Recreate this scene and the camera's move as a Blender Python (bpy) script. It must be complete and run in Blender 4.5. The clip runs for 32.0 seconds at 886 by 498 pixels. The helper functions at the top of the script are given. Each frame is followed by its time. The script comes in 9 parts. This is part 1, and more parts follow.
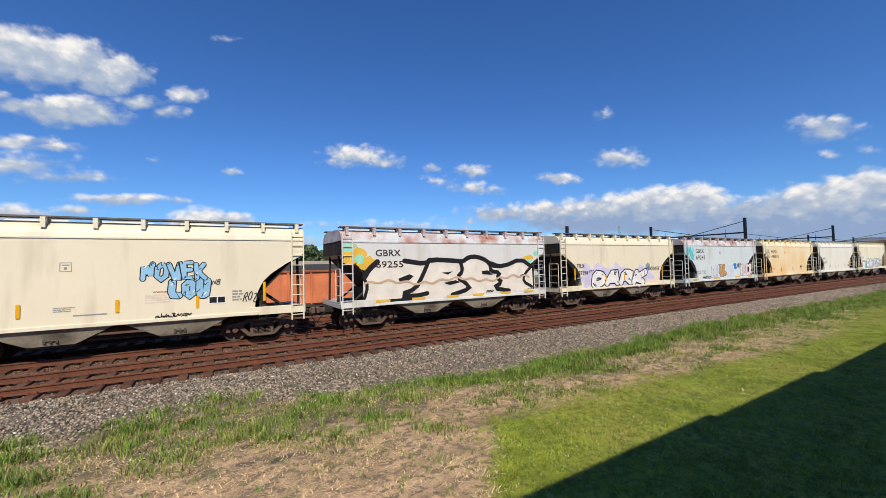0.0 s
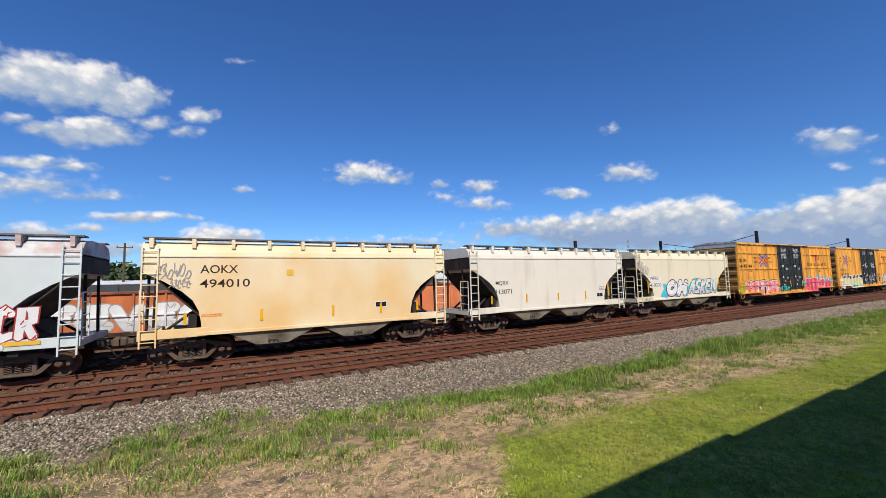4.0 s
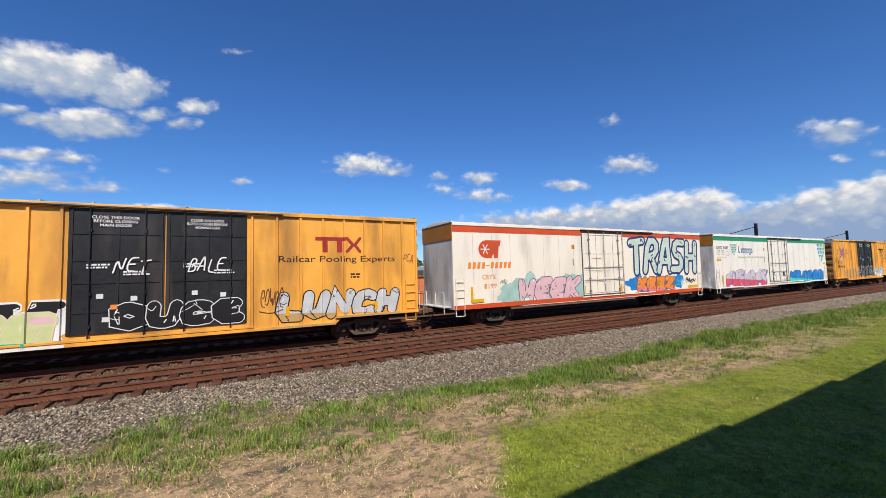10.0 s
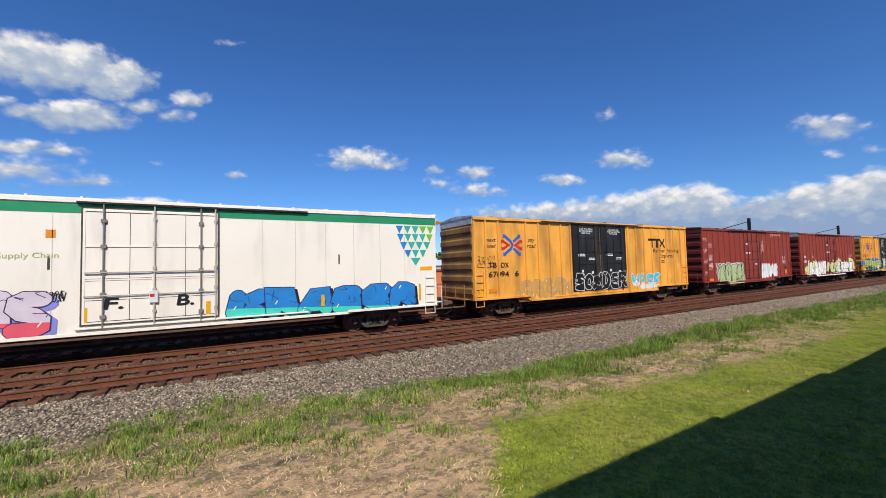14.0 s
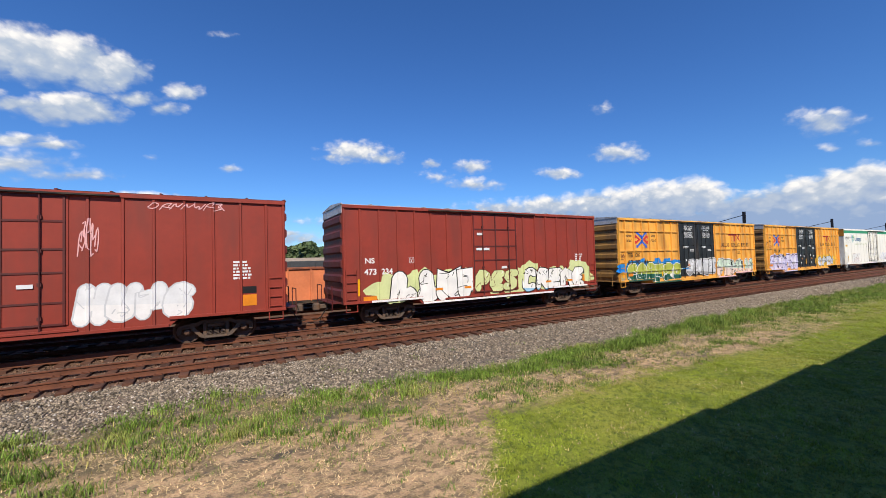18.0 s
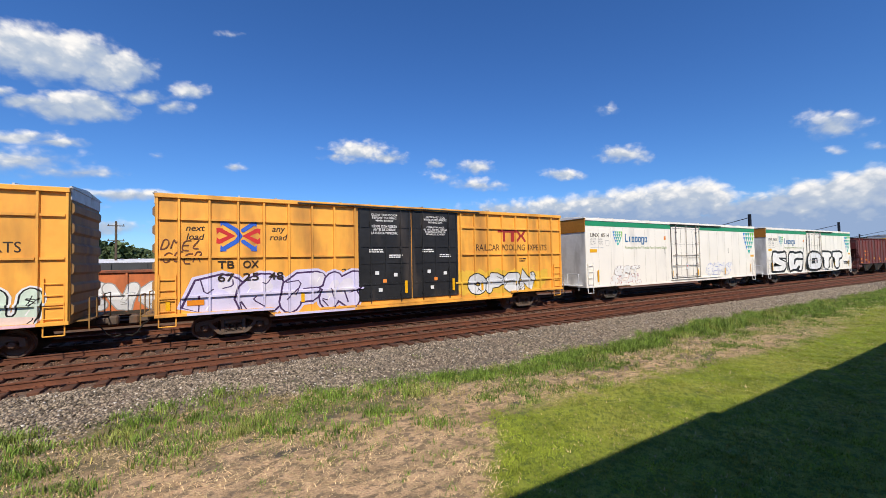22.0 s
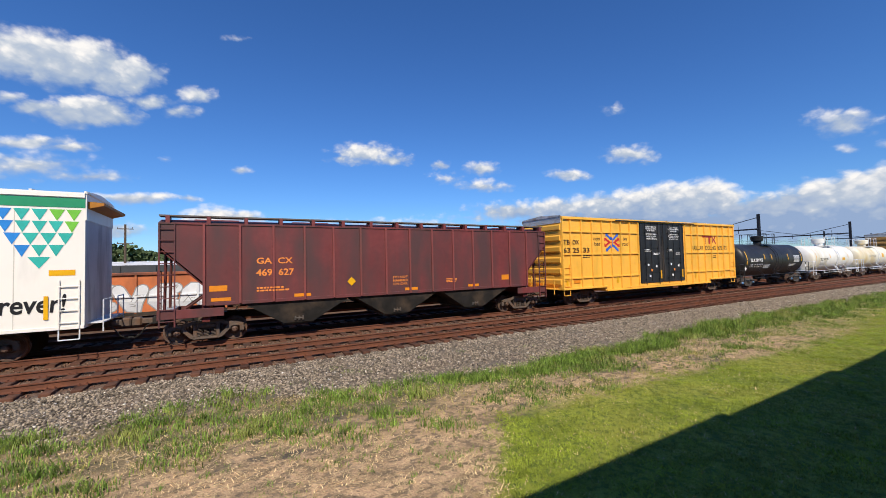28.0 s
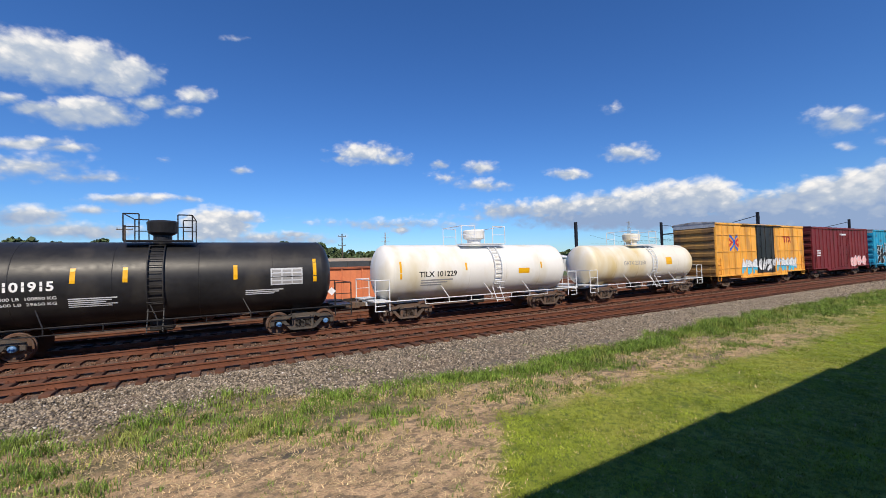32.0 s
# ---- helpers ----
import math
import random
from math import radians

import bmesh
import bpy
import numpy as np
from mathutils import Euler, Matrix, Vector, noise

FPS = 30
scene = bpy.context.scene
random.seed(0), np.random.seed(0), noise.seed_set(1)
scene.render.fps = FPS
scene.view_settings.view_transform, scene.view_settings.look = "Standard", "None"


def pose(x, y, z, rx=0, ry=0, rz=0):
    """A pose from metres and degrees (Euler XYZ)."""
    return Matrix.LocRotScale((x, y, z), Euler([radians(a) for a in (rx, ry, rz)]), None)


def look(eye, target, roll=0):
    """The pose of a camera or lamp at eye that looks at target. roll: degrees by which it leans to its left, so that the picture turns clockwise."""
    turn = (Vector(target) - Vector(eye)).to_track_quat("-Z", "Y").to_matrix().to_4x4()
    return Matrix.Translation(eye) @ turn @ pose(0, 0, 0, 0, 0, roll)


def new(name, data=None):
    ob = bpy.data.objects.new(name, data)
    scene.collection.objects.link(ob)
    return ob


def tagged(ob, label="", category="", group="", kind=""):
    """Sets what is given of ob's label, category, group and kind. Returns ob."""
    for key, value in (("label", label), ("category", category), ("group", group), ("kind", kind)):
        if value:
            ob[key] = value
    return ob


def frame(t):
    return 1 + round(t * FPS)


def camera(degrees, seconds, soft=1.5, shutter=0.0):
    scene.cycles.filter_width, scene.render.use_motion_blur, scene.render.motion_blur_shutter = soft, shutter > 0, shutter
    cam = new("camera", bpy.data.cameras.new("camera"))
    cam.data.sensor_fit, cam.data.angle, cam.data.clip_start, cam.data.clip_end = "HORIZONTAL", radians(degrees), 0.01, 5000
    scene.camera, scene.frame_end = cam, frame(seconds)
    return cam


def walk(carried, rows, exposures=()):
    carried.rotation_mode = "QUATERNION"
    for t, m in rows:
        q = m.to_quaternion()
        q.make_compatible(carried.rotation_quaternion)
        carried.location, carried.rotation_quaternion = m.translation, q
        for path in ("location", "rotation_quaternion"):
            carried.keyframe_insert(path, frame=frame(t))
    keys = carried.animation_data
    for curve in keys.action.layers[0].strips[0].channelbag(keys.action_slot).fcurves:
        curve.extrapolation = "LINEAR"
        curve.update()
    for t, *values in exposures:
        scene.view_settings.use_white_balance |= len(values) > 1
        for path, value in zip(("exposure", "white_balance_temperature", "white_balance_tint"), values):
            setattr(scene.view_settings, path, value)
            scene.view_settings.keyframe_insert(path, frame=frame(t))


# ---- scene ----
# ---------------------------------------------------------------- camera
EYE = (0.0, 0.0, 2.683)
cam = camera(97.3, 32.0, 0.55)
# a camera held by hand at one spot: seconds and the three angles of its turn
HELD = [
    (0, 92.33, 1.24, -30.00), (0.5, 92.34, 1.37, -30.16), (1, 92.41, 1.36, -30.45), (1.5, 92.57, 1.37, -30.73),
    (2, 92.85, 1.17, -30.82), (2.5, 93.34, 1.08, -30.52), (3, 93.85, 1.12, -29.92), (3.5, 94.35, 1.21, -29.18),
    (5.5, 94.80, 1.68, -28.59), (6, 94.39, 1.57, -28.93), (6.5, 93.87, 1.39, -29.21), (7, 93.29, 1.35, -29.42),
    (7.5, 92.92, 1.34, -29.50), (8, 92.73, 1.36, -29.45), (8.5, 92.80, 1.42, -29.30), (9, 93.05, 1.58, -29.09),
    (9.5, 93.35, 1.62, -28.94), (10, 93.49, 1.49, -28.94), (10.5, 93.45, 1.42, -28.95), (11, 93.27, 1.36, -28.97),
    (11.5, 92.94, 1.26, -29.03), (12, 92.66, 1.30, -29.11), (12.5, 92.47, 1.40, -29.21), (13, 92.41, 1.47, -29.46),
    (13.5, 92.51, 1.49, -29.56), (14, 92.63, 1.46, -29.59), (14.5, 92.67, 1.29, -29.52), (16.5, 92.30, 1.02, -29.61),
    (17, 92.12, 1.27, -29.77), (17.5, 91.89, 1.48, -29.93), (18, 91.72, 1.60, -30.06), (18.5, 91.60, 1.65, -30.16),
    (19, 91.52, 1.59, -30.18), (19.5, 91.50, 1.50, -30.18), (20, 91.47, 1.36, -30.13), (20.5, 91.53, 1.26, -30.05),
    (21, 91.56, 1.15, -29.93), (21.5, 91.66, 1.11, -29.78), (22, 91.76, 1.09, -29.59), (22.5, 91.76, 1.10, -29.44),
    (23, 91.68, 1.15, -29.39), (23.5, 91.63, 1.20, -29.36), (24, 91.56, 1.18, -29.35), (24.5, 91.55, 1.16, -29.34),
    (25, 91.67, 1.17, -29.26), (25.5, 91.74, 1.06, -29.17), (27.5, 91.88, 1.32, -28.78), (28, 91.99, 1.31, -28.78),
    (28.5, 92.13, 1.20, -28.88), (29, 92.22, 1.02, -29.04), (29.5, 92.22, 0.93, -29.16), (30, 92.19, 1.04, -29.20),
    (30.5, 92.01, 1.20, -29.09), (31, 91.89, 1.32, -28.95), (31.5, 91.88, 1.49, -28.85), (32, 91.90, 1.55, -28.82),
]
# the lens opens for the darker cars and closes for the white ones
EXPOSED = [(0, -0.05), (3, -0.05), (7, 0.0), (9, 0.0), (11, -0.14), (13, -0.12), (14.5, -0.06), (17, 0.07), (19, 0.05), (21, 0.03), (22, 0.04), (24, -0.13), (25.5, -0.12),
           (28, 0.02), (29, 0.2), (30, 0.09), (31, 0.0), (32, -0.03)]
walk(cam, [(t, pose(*EYE, a, b, c)) for t, a, b, c in HELD], EXPOSED)

# ---------------------------------------------------------------- light
SUN_ELEVATION = 44.0          # the sun stands behind the camera, square to the track
SUN_AZIMUTH = 17.0            # degrees from -Y towards -X
sun_data = bpy.data.lights.new("sun", "SUN")
sun_data.energy, sun_data.angle, sun_data.color = 5.0, radians(0.5), (1.0, 0.885, 0.72)
sun = new("sun", sun_data)
_sx = -math.sin(radians(SUN_AZIMUTH)) * math.cos(radians(SUN_ELEVATION))
_sy = -math.cos(radians(SUN_AZIMUTH)) * math.cos(radians(SUN_ELEVATION))
_sz = math.sin(radians(SUN_ELEVATION))
SUN_FROM = Vector((_sx, _sy, _sz))
sun.matrix_world = look((_sx * 50, _sy * 50, _sz * 50), (0, 0, 0))

world = bpy.data.worlds.new("sky")
scene.world = world
world.use_nodes = True
wn, wl = world.node_tree.nodes, world.node_tree.links
wn.clear()


def wmath(op, a, b=None, c=None):
    n = wn.new("ShaderNodeMath")
    n.operation = op
    for i, v in enumerate((a, b, c)):
        if v is None:
            continue
        if isinstance(v, (int, float)):
            n.inputs[i].default_value = v
        else:
            wl.new(v, n.inputs[i])
    return n.outputs[0]


def build_sky():
    """Clear sky with cumulus clouds: azimuth and elevation of each cloud's middle, half width and height in degrees, tilt, thickness, and how far up its grey underside reaches."""
    clouds = [
        (-18.4, 21.2, 4.1, 2.1, 0.33, 1.2, -0.1), (-14.7, 21.4, 4.5, 2.3, 0.29, 1.3, -0.1), (-10.6, 21.4, 3.6, 2.0, 0.25, 1.2, -0.1), (-7.9, 22.1, 1.6, 1.1, 0.23, 0.8, -0.3), (-3.4, 20.9, 2.4, 1.0, 0.18, 0.8, -0.3),
        (-8.2, 19.2, 3.2, 1.0, 0.20, 0.7, 0), (-5.2, 18.8, 2.3, 0.9, 0.18, 0.7, -0.1), (-17.5, 16.5, 2.0, 0.9, 0.25, 0.9, 0), (-13.7, 17.0, 3.9, 1.5, 0.22, 1.2, 0), (-11.1, 16.9, 2.5, 1.1, 0.20, 0.9, 0.1),
        (-19.3, 16.8, 1.3, 0.7, 0.27, 0.7, 0), (-17.9, 13.0, 3.7, 0.7, 0.20, 0.77, -0.2), (-15.0, 13.0, 3.0, 0.6, 0.17, 0.72, -0.2), (-17.8, 10.8, 4.7, 1.6, 0.16, 0.64, -0.1), (-13.6, 10.2, 4.3, 0.8, 0.12, 0.62, -0.1),
        (17.6, 15.7, 4.7, 1.6, 0.03, 0.85, -0.3), (21.7, 15.0, 3.5, 1.0, 0.01, 0.7, -0.2), (14.4, 15.0, 2.8, 0.8, 0.04, 0.55, -0.3), (28.7, 14.1, 1.7, 0.8, -0.03, 0.7, -0.3), (34.6, 13.5, 3.0, 1.1, -0.05, 0.75, -0.3),
        (34.9, 10.9, 4.6, 1.1, -0.05, 0.65, -0.1), (29.9, 12.3, 3.8, 1.1, -0.03, 0.45, -0.2), (47.0, 11.7, 3.2, 0.9, -0.09, 0.75, -0.2), (54.8, 13.6, 3.4, 1.3, -0.14, 0.8, -0.3), (53.2, 19.4, 1.6, 1.0, -0.17, 0.42, -0.2),
        (74.9, 13.3, 2.8, 1.5, -0.27, 0.72, -0.2), (76.0, 13.7, 1.6, 0.8, -0.28, 0.6, -0.3), (78.1, 10.3, 1.1, 0.5, -0.24, 0.45, -0.2), (75.4, 10.5, 1.6, 0.5, -0.23, 0.35, -0.2), (1.6, 12.5, 1.3, 0.6, 0.08, 0.7, -0.3),
        (1.0, 27.9, 2.4, 0.5, 0.20, 0.26, -0.2), (-6.6, 13.0, 1.0, 0.4, 0.12, 0.4, -0.2), (-4.3, 8.6, 1.8, 0.6, 0.06, 0.6, -0.3), (-9.4, 8.2, 4.4, 0.7, 0.08, 0.88, -0.3), (-1.2, 5.5, 3.9, 2.1, 0.02, 1.38, -0.2),
        (1.7, 6.5, 2.6, 0.9, 0.03, 0.98, -0.3), (-18.0, 5.7, 3.3, 1.1, 0.07, 0.98, -0.1), (-13.3, 6.7, 2.3, 0.6, 0.07, 0.68, -0.2), (8.0, 4.3, 2.5, 0.6, -0.00, 0.88, -0.3), (-14.2, 4.3, 7.2, 1.1, 0.03, 0.78, 0.1),
        (4.4, 3.7, 11.0, 1.1, -0.00, 0.78, 0.1), (22.8, 4.8, 1.8, 0.7, -0.02, 0.88, -0.3), (42.2, 6.9, 1.7, 1.0, -0.06, 0.7, -0.4), (22.0, 5.6, 15.2, 1.1, -0.02, 0.58, 0), (34.5, 6.3, 9.8, 1.0, -0.04, 0.45, -0.1),
        (39.3, 7.1, 7.2, 1.5, -0.05, 0.8, 0.1), (45.6, 7.0, 5.4, 1.7, -0.06, 1.0, 0), (51.2, 6.8, 5.7, 2.0, -0.08, 1.1, 0), (56.0, 6.8, 4.6, 2.2, -0.09, 1.2, 0), (60.2, 7.0, 3.8, 2.3, -0.11, 1.3, -0.1),
        (63.5, 6.8, 3.0, 2.3, -0.11, 1.4, -0.1), (66.2, 5.1, 2.4, 1.5, -0.10, 1.1, 0.2), (68.7, 5.1, 3.0, 1.9, -0.11, 1.1, 0.2), (71.2, 5.2, 2.3, 2.0, -0.12, 1.2, 0.1), (73.4, 5.8, 2.6, 2.0, -0.14, 1.3, 0),
        (75.9, 6.1, 2.4, 2.0, -0.15, 1.4, 0), (78.1, 6.1, 2.2, 2.2, -0.16, 1.4, 0), (53.9, 5.2, 15.6, 1.8, -0.07, 1.1, 0.9), (67.7, 3.7, 8.2, 2.2, -0.09, 1.2, 0.9), (75.4, 3.6, 6.4, 2.6, -0.10, 1.3, 0.8),
        (84.0, 5.6, 5.0, 2.6, 0.0, 1.3, 0.1), (92.0, 5.0, 7.0, 3.0, 0.0, 1.2, 0.1), (-26.0, 21.0, 5.0, 2.6, 0.3, 1.2, 0.0), (-25.0, 11.0, 5.0, 1.6, 0.1, 0.5, 0.0)]
    # the same kind of sky goes on behind the camera
    rng = random.Random(5)
    for k in range(9):
        clouds.append((rng.uniform(110, 330) - (360 if k % 2 else 0), rng.uniform(5, 24), rng.uniform(5, 11), rng.uniform(1.2, 3), 0.0, 1.0, 0.0))
    tex = wn.new("ShaderNodeTexCoord")
    sep = wn.new("ShaderNodeSeparateXYZ")
    wl.new(tex.outputs["Generated"], sep.inputs[0])
    az = wmath("DEGREES", wmath("ARCTAN2", sep.outputs[0], sep.outputs[1]))
    el = wmath("DEGREES", wmath("ARCSINE", sep.outputs[2]))
    flat = wn.new("ShaderNodeCombineXYZ")
    wl.new(az, flat.inputs[0])
    wl.new(el, flat.inputs[1])

    def moved(src, stretch, seed):
        m = wn.new("ShaderNodeVectorMath")
        m.operation = "MULTIPLY_ADD"
        m.inputs[1].default_value = stretch
        m.inputs[2].default_value = (seed, seed * 1.7, 0)
        wl.new(src, m.inputs[0])
        return m.outputs[0]

    def fbm(src, scale, detail, stretch=(1, 1, 1), seed=0.0, rough=0.5):
        n = wn.new("ShaderNodeTexNoise")
        n.inputs["Scale"].default_value, n.inputs["Detail"].default_value = scale, detail
        n.inputs["Roughness"].default_value = rough
        wl.new(moved(src, stretch, seed), n.inputs["Vector"])
        return n

    warp = fbm(flat.outputs[0], 0.5, 5, (1, 1.5, 1), 3, 0.55)
    off = wn.new("ShaderNodeVectorMath")
    off.operation = "MULTIPLY_ADD"
    off.inputs[1].default_value, off.inputs[2].default_value = (1.5, 0.8, 0), (-0.75, -0.4, 0)
    wl.new(warp.outputs["Color"], off.inputs[0])
    uv = wn.new("ShaderNodeVectorMath")
    wl.new(flat.outputs[0], uv.inputs[0])
    wl.new(off.outputs[0], uv.inputs[1])
    best, total, height = None, None, None
    for ca, ce, ra, re, tilt, thick, grey in clouds:
        v = wn.new("ShaderNodeVectorMath")
        v.operation = "MULTIPLY_ADD"
        v.inputs[1].default_value, v.inputs[2].default_value = (0.80 / ra, 0.80 / re, 0), (-0.80 * ca / ra, -0.80 * ce / re, 0)
        wl.new(uv.outputs[0], v.inputs[0])
        sp = wn.new("ShaderNodeSeparateXYZ")
        wl.new(v.outputs[0], sp.inputs[0])
        level = wmath("MULTIPLY_ADD", sp.outputs[0], -tilt * ra / re, sp.outputs[1])
        far = wmath("SQRT", wmath("MULTIPLY_ADD", level, level, wmath("MULTIPLY", sp.outputs[0], sp.outputs[0])))
        w = wmath("MAXIMUM", wmath("MULTIPLY", wmath("SUBTRACT", 1.15, far), thick), 0.0)
        up = wmath("SUBTRACT", level, grey)
        best = w if best is None else wmath("MAXIMUM", best, w)
        w2 = wmath("MULTIPLY", w, w)
        total = wmath("ADD", w2, 0.0001) if total is None else wmath("ADD", total, w2)
        height = wmath("MULTIPLY", w2, up) if height is None else wmath("MULTIPLY_ADD", w2, up, height)
    height = wmath("DIVIDE", height, total)
    puff = wn.new("ShaderNodeTexVoronoi")
    puff.feature = "SMOOTH_F1"
    puff.inputs["Scale"].default_value, puff.inputs["Detail"].default_value = 0.55, 2.5
    puff.inputs["Roughness"].default_value, puff.inputs["Smoothness"].default_value = 0.5, 0.6
    wl.new(moved(uv.outputs[0], (1, 1.4, 1), 5), puff.inputs["Vector"])
    billow = wmath("MULTIPLY_ADD", puff.outputs["Distance"], -1.3, 1.0)
    fine = fbm(flat.outputs[0], 0.6, 7, (1, 1.5, 1), 11, 0.52)
    rough = wmath("MULTIPLY_ADD", wmath("SUBTRACT", billow, 0.4), 0.26, wmath("MULTIPLY_ADD", fine.outputs[0], 0.62, -0.24))
    body = wmath("MULTIPLY_ADD", wmath("MINIMUM", wmath("MULTIPLY", best, 5.0), 1.0), rough, best)
    dens = wn.new("ShaderNodeMapRange")
    dens.interpolation_type = "SMOOTHSTEP"
    dens.inputs["From Min"].default_value, dens.inputs["From Max"].default_value = 0.10, 0.72
    wl.new(body, dens.inputs["Value"])
    lit = wmath("MULTIPLY_ADD", height, 0.42, wmath("MULTIPLY_ADD", wmath("SUBTRACT", billow, 0.5), 0.40, wmath("MULTIPLY_ADD", fine.outputs[0], 0.28, 0.48)))
    ramp = wn.new("ShaderNodeValToRGB")
    ramp.color_ramp.elements[0].position, ramp.color_ramp.elements[0].color = 0.06, (0.30, 0.41, 0.62, 1)
    ramp.color_ramp.elements[1].position, ramp.color_ramp.elements[1].color = 0.76, (0.98, 0.95, 0.92, 1)
    e = ramp.color_ramp.elements.new(0.42)
    e.color = (0.50, 0.57, 0.68, 1)
    wl.new(lit, ramp.inputs["Fac"])
    sky = wn.new("ShaderNodeTexSky")
    sky.sky_type, sky.sun_disc = "NISHITA", False
    sky.sun_elevation, sky.sun_rotation = radians(SUN_ELEVATION), math.atan2(_sx, _sy)
    sky.air_density, sky.dust_density, sky.ozone_density = 1.0, 0.15, 3.0
    dim = wn.new("ShaderNodeVectorMath")
    dim.operation = "SCALE"
    dim.inputs["Scale"].default_value = 0.093
    vivid = wn.new("ShaderNodeHueSaturation")
    vivid.inputs["Saturation"].default_value = 1.12
    wl.new(sky.outputs[0], vivid.inputs["Color"])
    blue = wn.new("ShaderNodeVectorMath")
    blue.operation = "MULTIPLY"
    blue.inputs[1].default_value = (0.63, 0.95, 1.40)
    wl.new(vivid.outputs[0], blue.inputs[0])
    wl.new(blue.outputs[0], dim.inputs[0])
    mix = wn.new("ShaderNodeMix")
    mix.data_type = "RGBA"
    wl.new(dens.outputs[0], mix.inputs["Factor"])
    wl.new(dim.outputs[0], mix.inputs["A"])
    wl.new(ramp.outputs["Color"], mix.inputs["B"])
    bg = wn.new("ShaderNodeBackground")
    out = wn.new("ShaderNodeOutputWorld")
    wl.new(mix.outputs["Result"], bg.inputs["Color"])
    wl.new(bg.outputs[0], out.inputs[0])


build_sky()

# ---------------------------------------------------------------- materials
def mat(name, col, rough=0.6, metal=0.0, scale=3.0, vary=0.25, dirt=None, dirt_amount=0.0, dirt_scale=1.5, streak=1.0,
        bump=0.0, bump_scale=40.0, per_object=0.0, island=False):
    """A painted or natural surface: base colour with variation at two scales, dirt in patches (streaked down where streak > 1), fine relief."""
    m = bpy.data.materials.new(name)
    m.use_nodes = True
    nt = m.node_tree
    b = nt.nodes["Principled BSDF"]
    b.inputs["Roughness"].default_value, b.inputs["Metallic"].default_value = rough, metal
    b.inputs["Specular IOR Level"].default_value = 0.3
    tc = nt.nodes.new("ShaderNodeTexCoord")

    def noise_tex(sc, detail, stretch=1.0):
        mp = nt.nodes.new("ShaderNodeMapping")
        mp.inputs["Scale"].default_value = (1, 1, 1 / stretch)
        nt.links.new(tc.outputs["Object"], mp.inputs[0])
        n = nt.nodes.new("ShaderNodeTexNoise")
        n.inputs["Scale"].default_value, n.inputs["Detail"].default_value = sc, detail
        nt.links.new(mp.outputs[0], n.inputs["Vector"])
        return n.outputs[0]

    def mixer(kind, fac, a, c):
        x = nt.nodes.new("ShaderNodeMix")
        x.data_type, x.blend_type = "RGBA", kind
        for slot, v in (("Factor", fac), ("A", a), ("B", c)):
            if isinstance(v, (int, float)):
                x.inputs[slot].default_value = v
            elif isinstance(v, tuple):
                x.inputs[slot].default_value = (*v, 1) if len(v) == 3 else v
            else:
                nt.links.new(v, x.inputs[slot])
        return x.outputs["Result"]

    def ramp(src, lo, hi):
        r = nt.nodes.new("ShaderNodeMapRange")
        r.inputs["From Min"].default_value, r.inputs["From Max"].default_value = lo, hi
        nt.links.new(src, r.inputs["Value"])
        return r.outputs[0]

    dark = tuple(c * (1 - vary) for c in col)
    light = tuple(min(1, c * (1 + vary * 0.5)) for c in col)
    colour = mixer("MIX", ramp(noise_tex(scale, 6), 0.3, 0.7), dark, light)
    fine = noise_tex(scale * 9, 4)
    colour = mixer("OVERLAY", min(0.6, vary * 1.2), colour, fine)
    if dirt:
        patch = ramp(noise_tex(dirt_scale, 8, streak), 0.62 - dirt_amount * 0.3, 0.8 - dirt_amount * 0.2)
        colour = mixer("MIX", patch, colour, dirt)
    if per_object or island:
        node = nt.nodes.new("ShaderNodeNewGeometry" if island else "ShaderNodeObjectInfo")
        src = node.outputs["Random Per Island" if island else "Random"]
        hs = nt.nodes.new("ShaderNodeHueSaturation")
        mr = nt.nodes.new("ShaderNodeMapRange")
        mr.inputs["To Min"].default_value, mr.inputs["To Max"].default_value = 1 - per_object, 1 + per_object
        nt.links.new(src, mr.inputs["Value"])
        nt.links.new(mr.outputs[0], hs.inputs["Value"])
        nt.links.new(colour, hs.inputs["Color"])
        colour = hs.outputs[0]
    nt.links.new(colour, b.inputs["Base Color"])
    rr = nt.nodes.new("ShaderNodeMapRange")
    rr.inputs["To Min"].default_value, rr.inputs["To Max"].default_value = max(0.05, rough - 0.12), min(1, rough + 0.12)
    nt.links.new(fine, rr.inputs["Value"])
    nt.links.new(rr.outputs[0], b.inputs["Roughness"])
    if bump:
        bp = nt.nodes.new("ShaderNodeBump")
        bp.inputs["Strength"].default_value, bp.inputs["Distance"].default_value = bump, 0.02
        nt.links.new(noise_tex(bump_scale, 5), bp.inputs["Height"])
        nt.links.new(bp.outputs[0], b.inputs["Normal"])
    return m


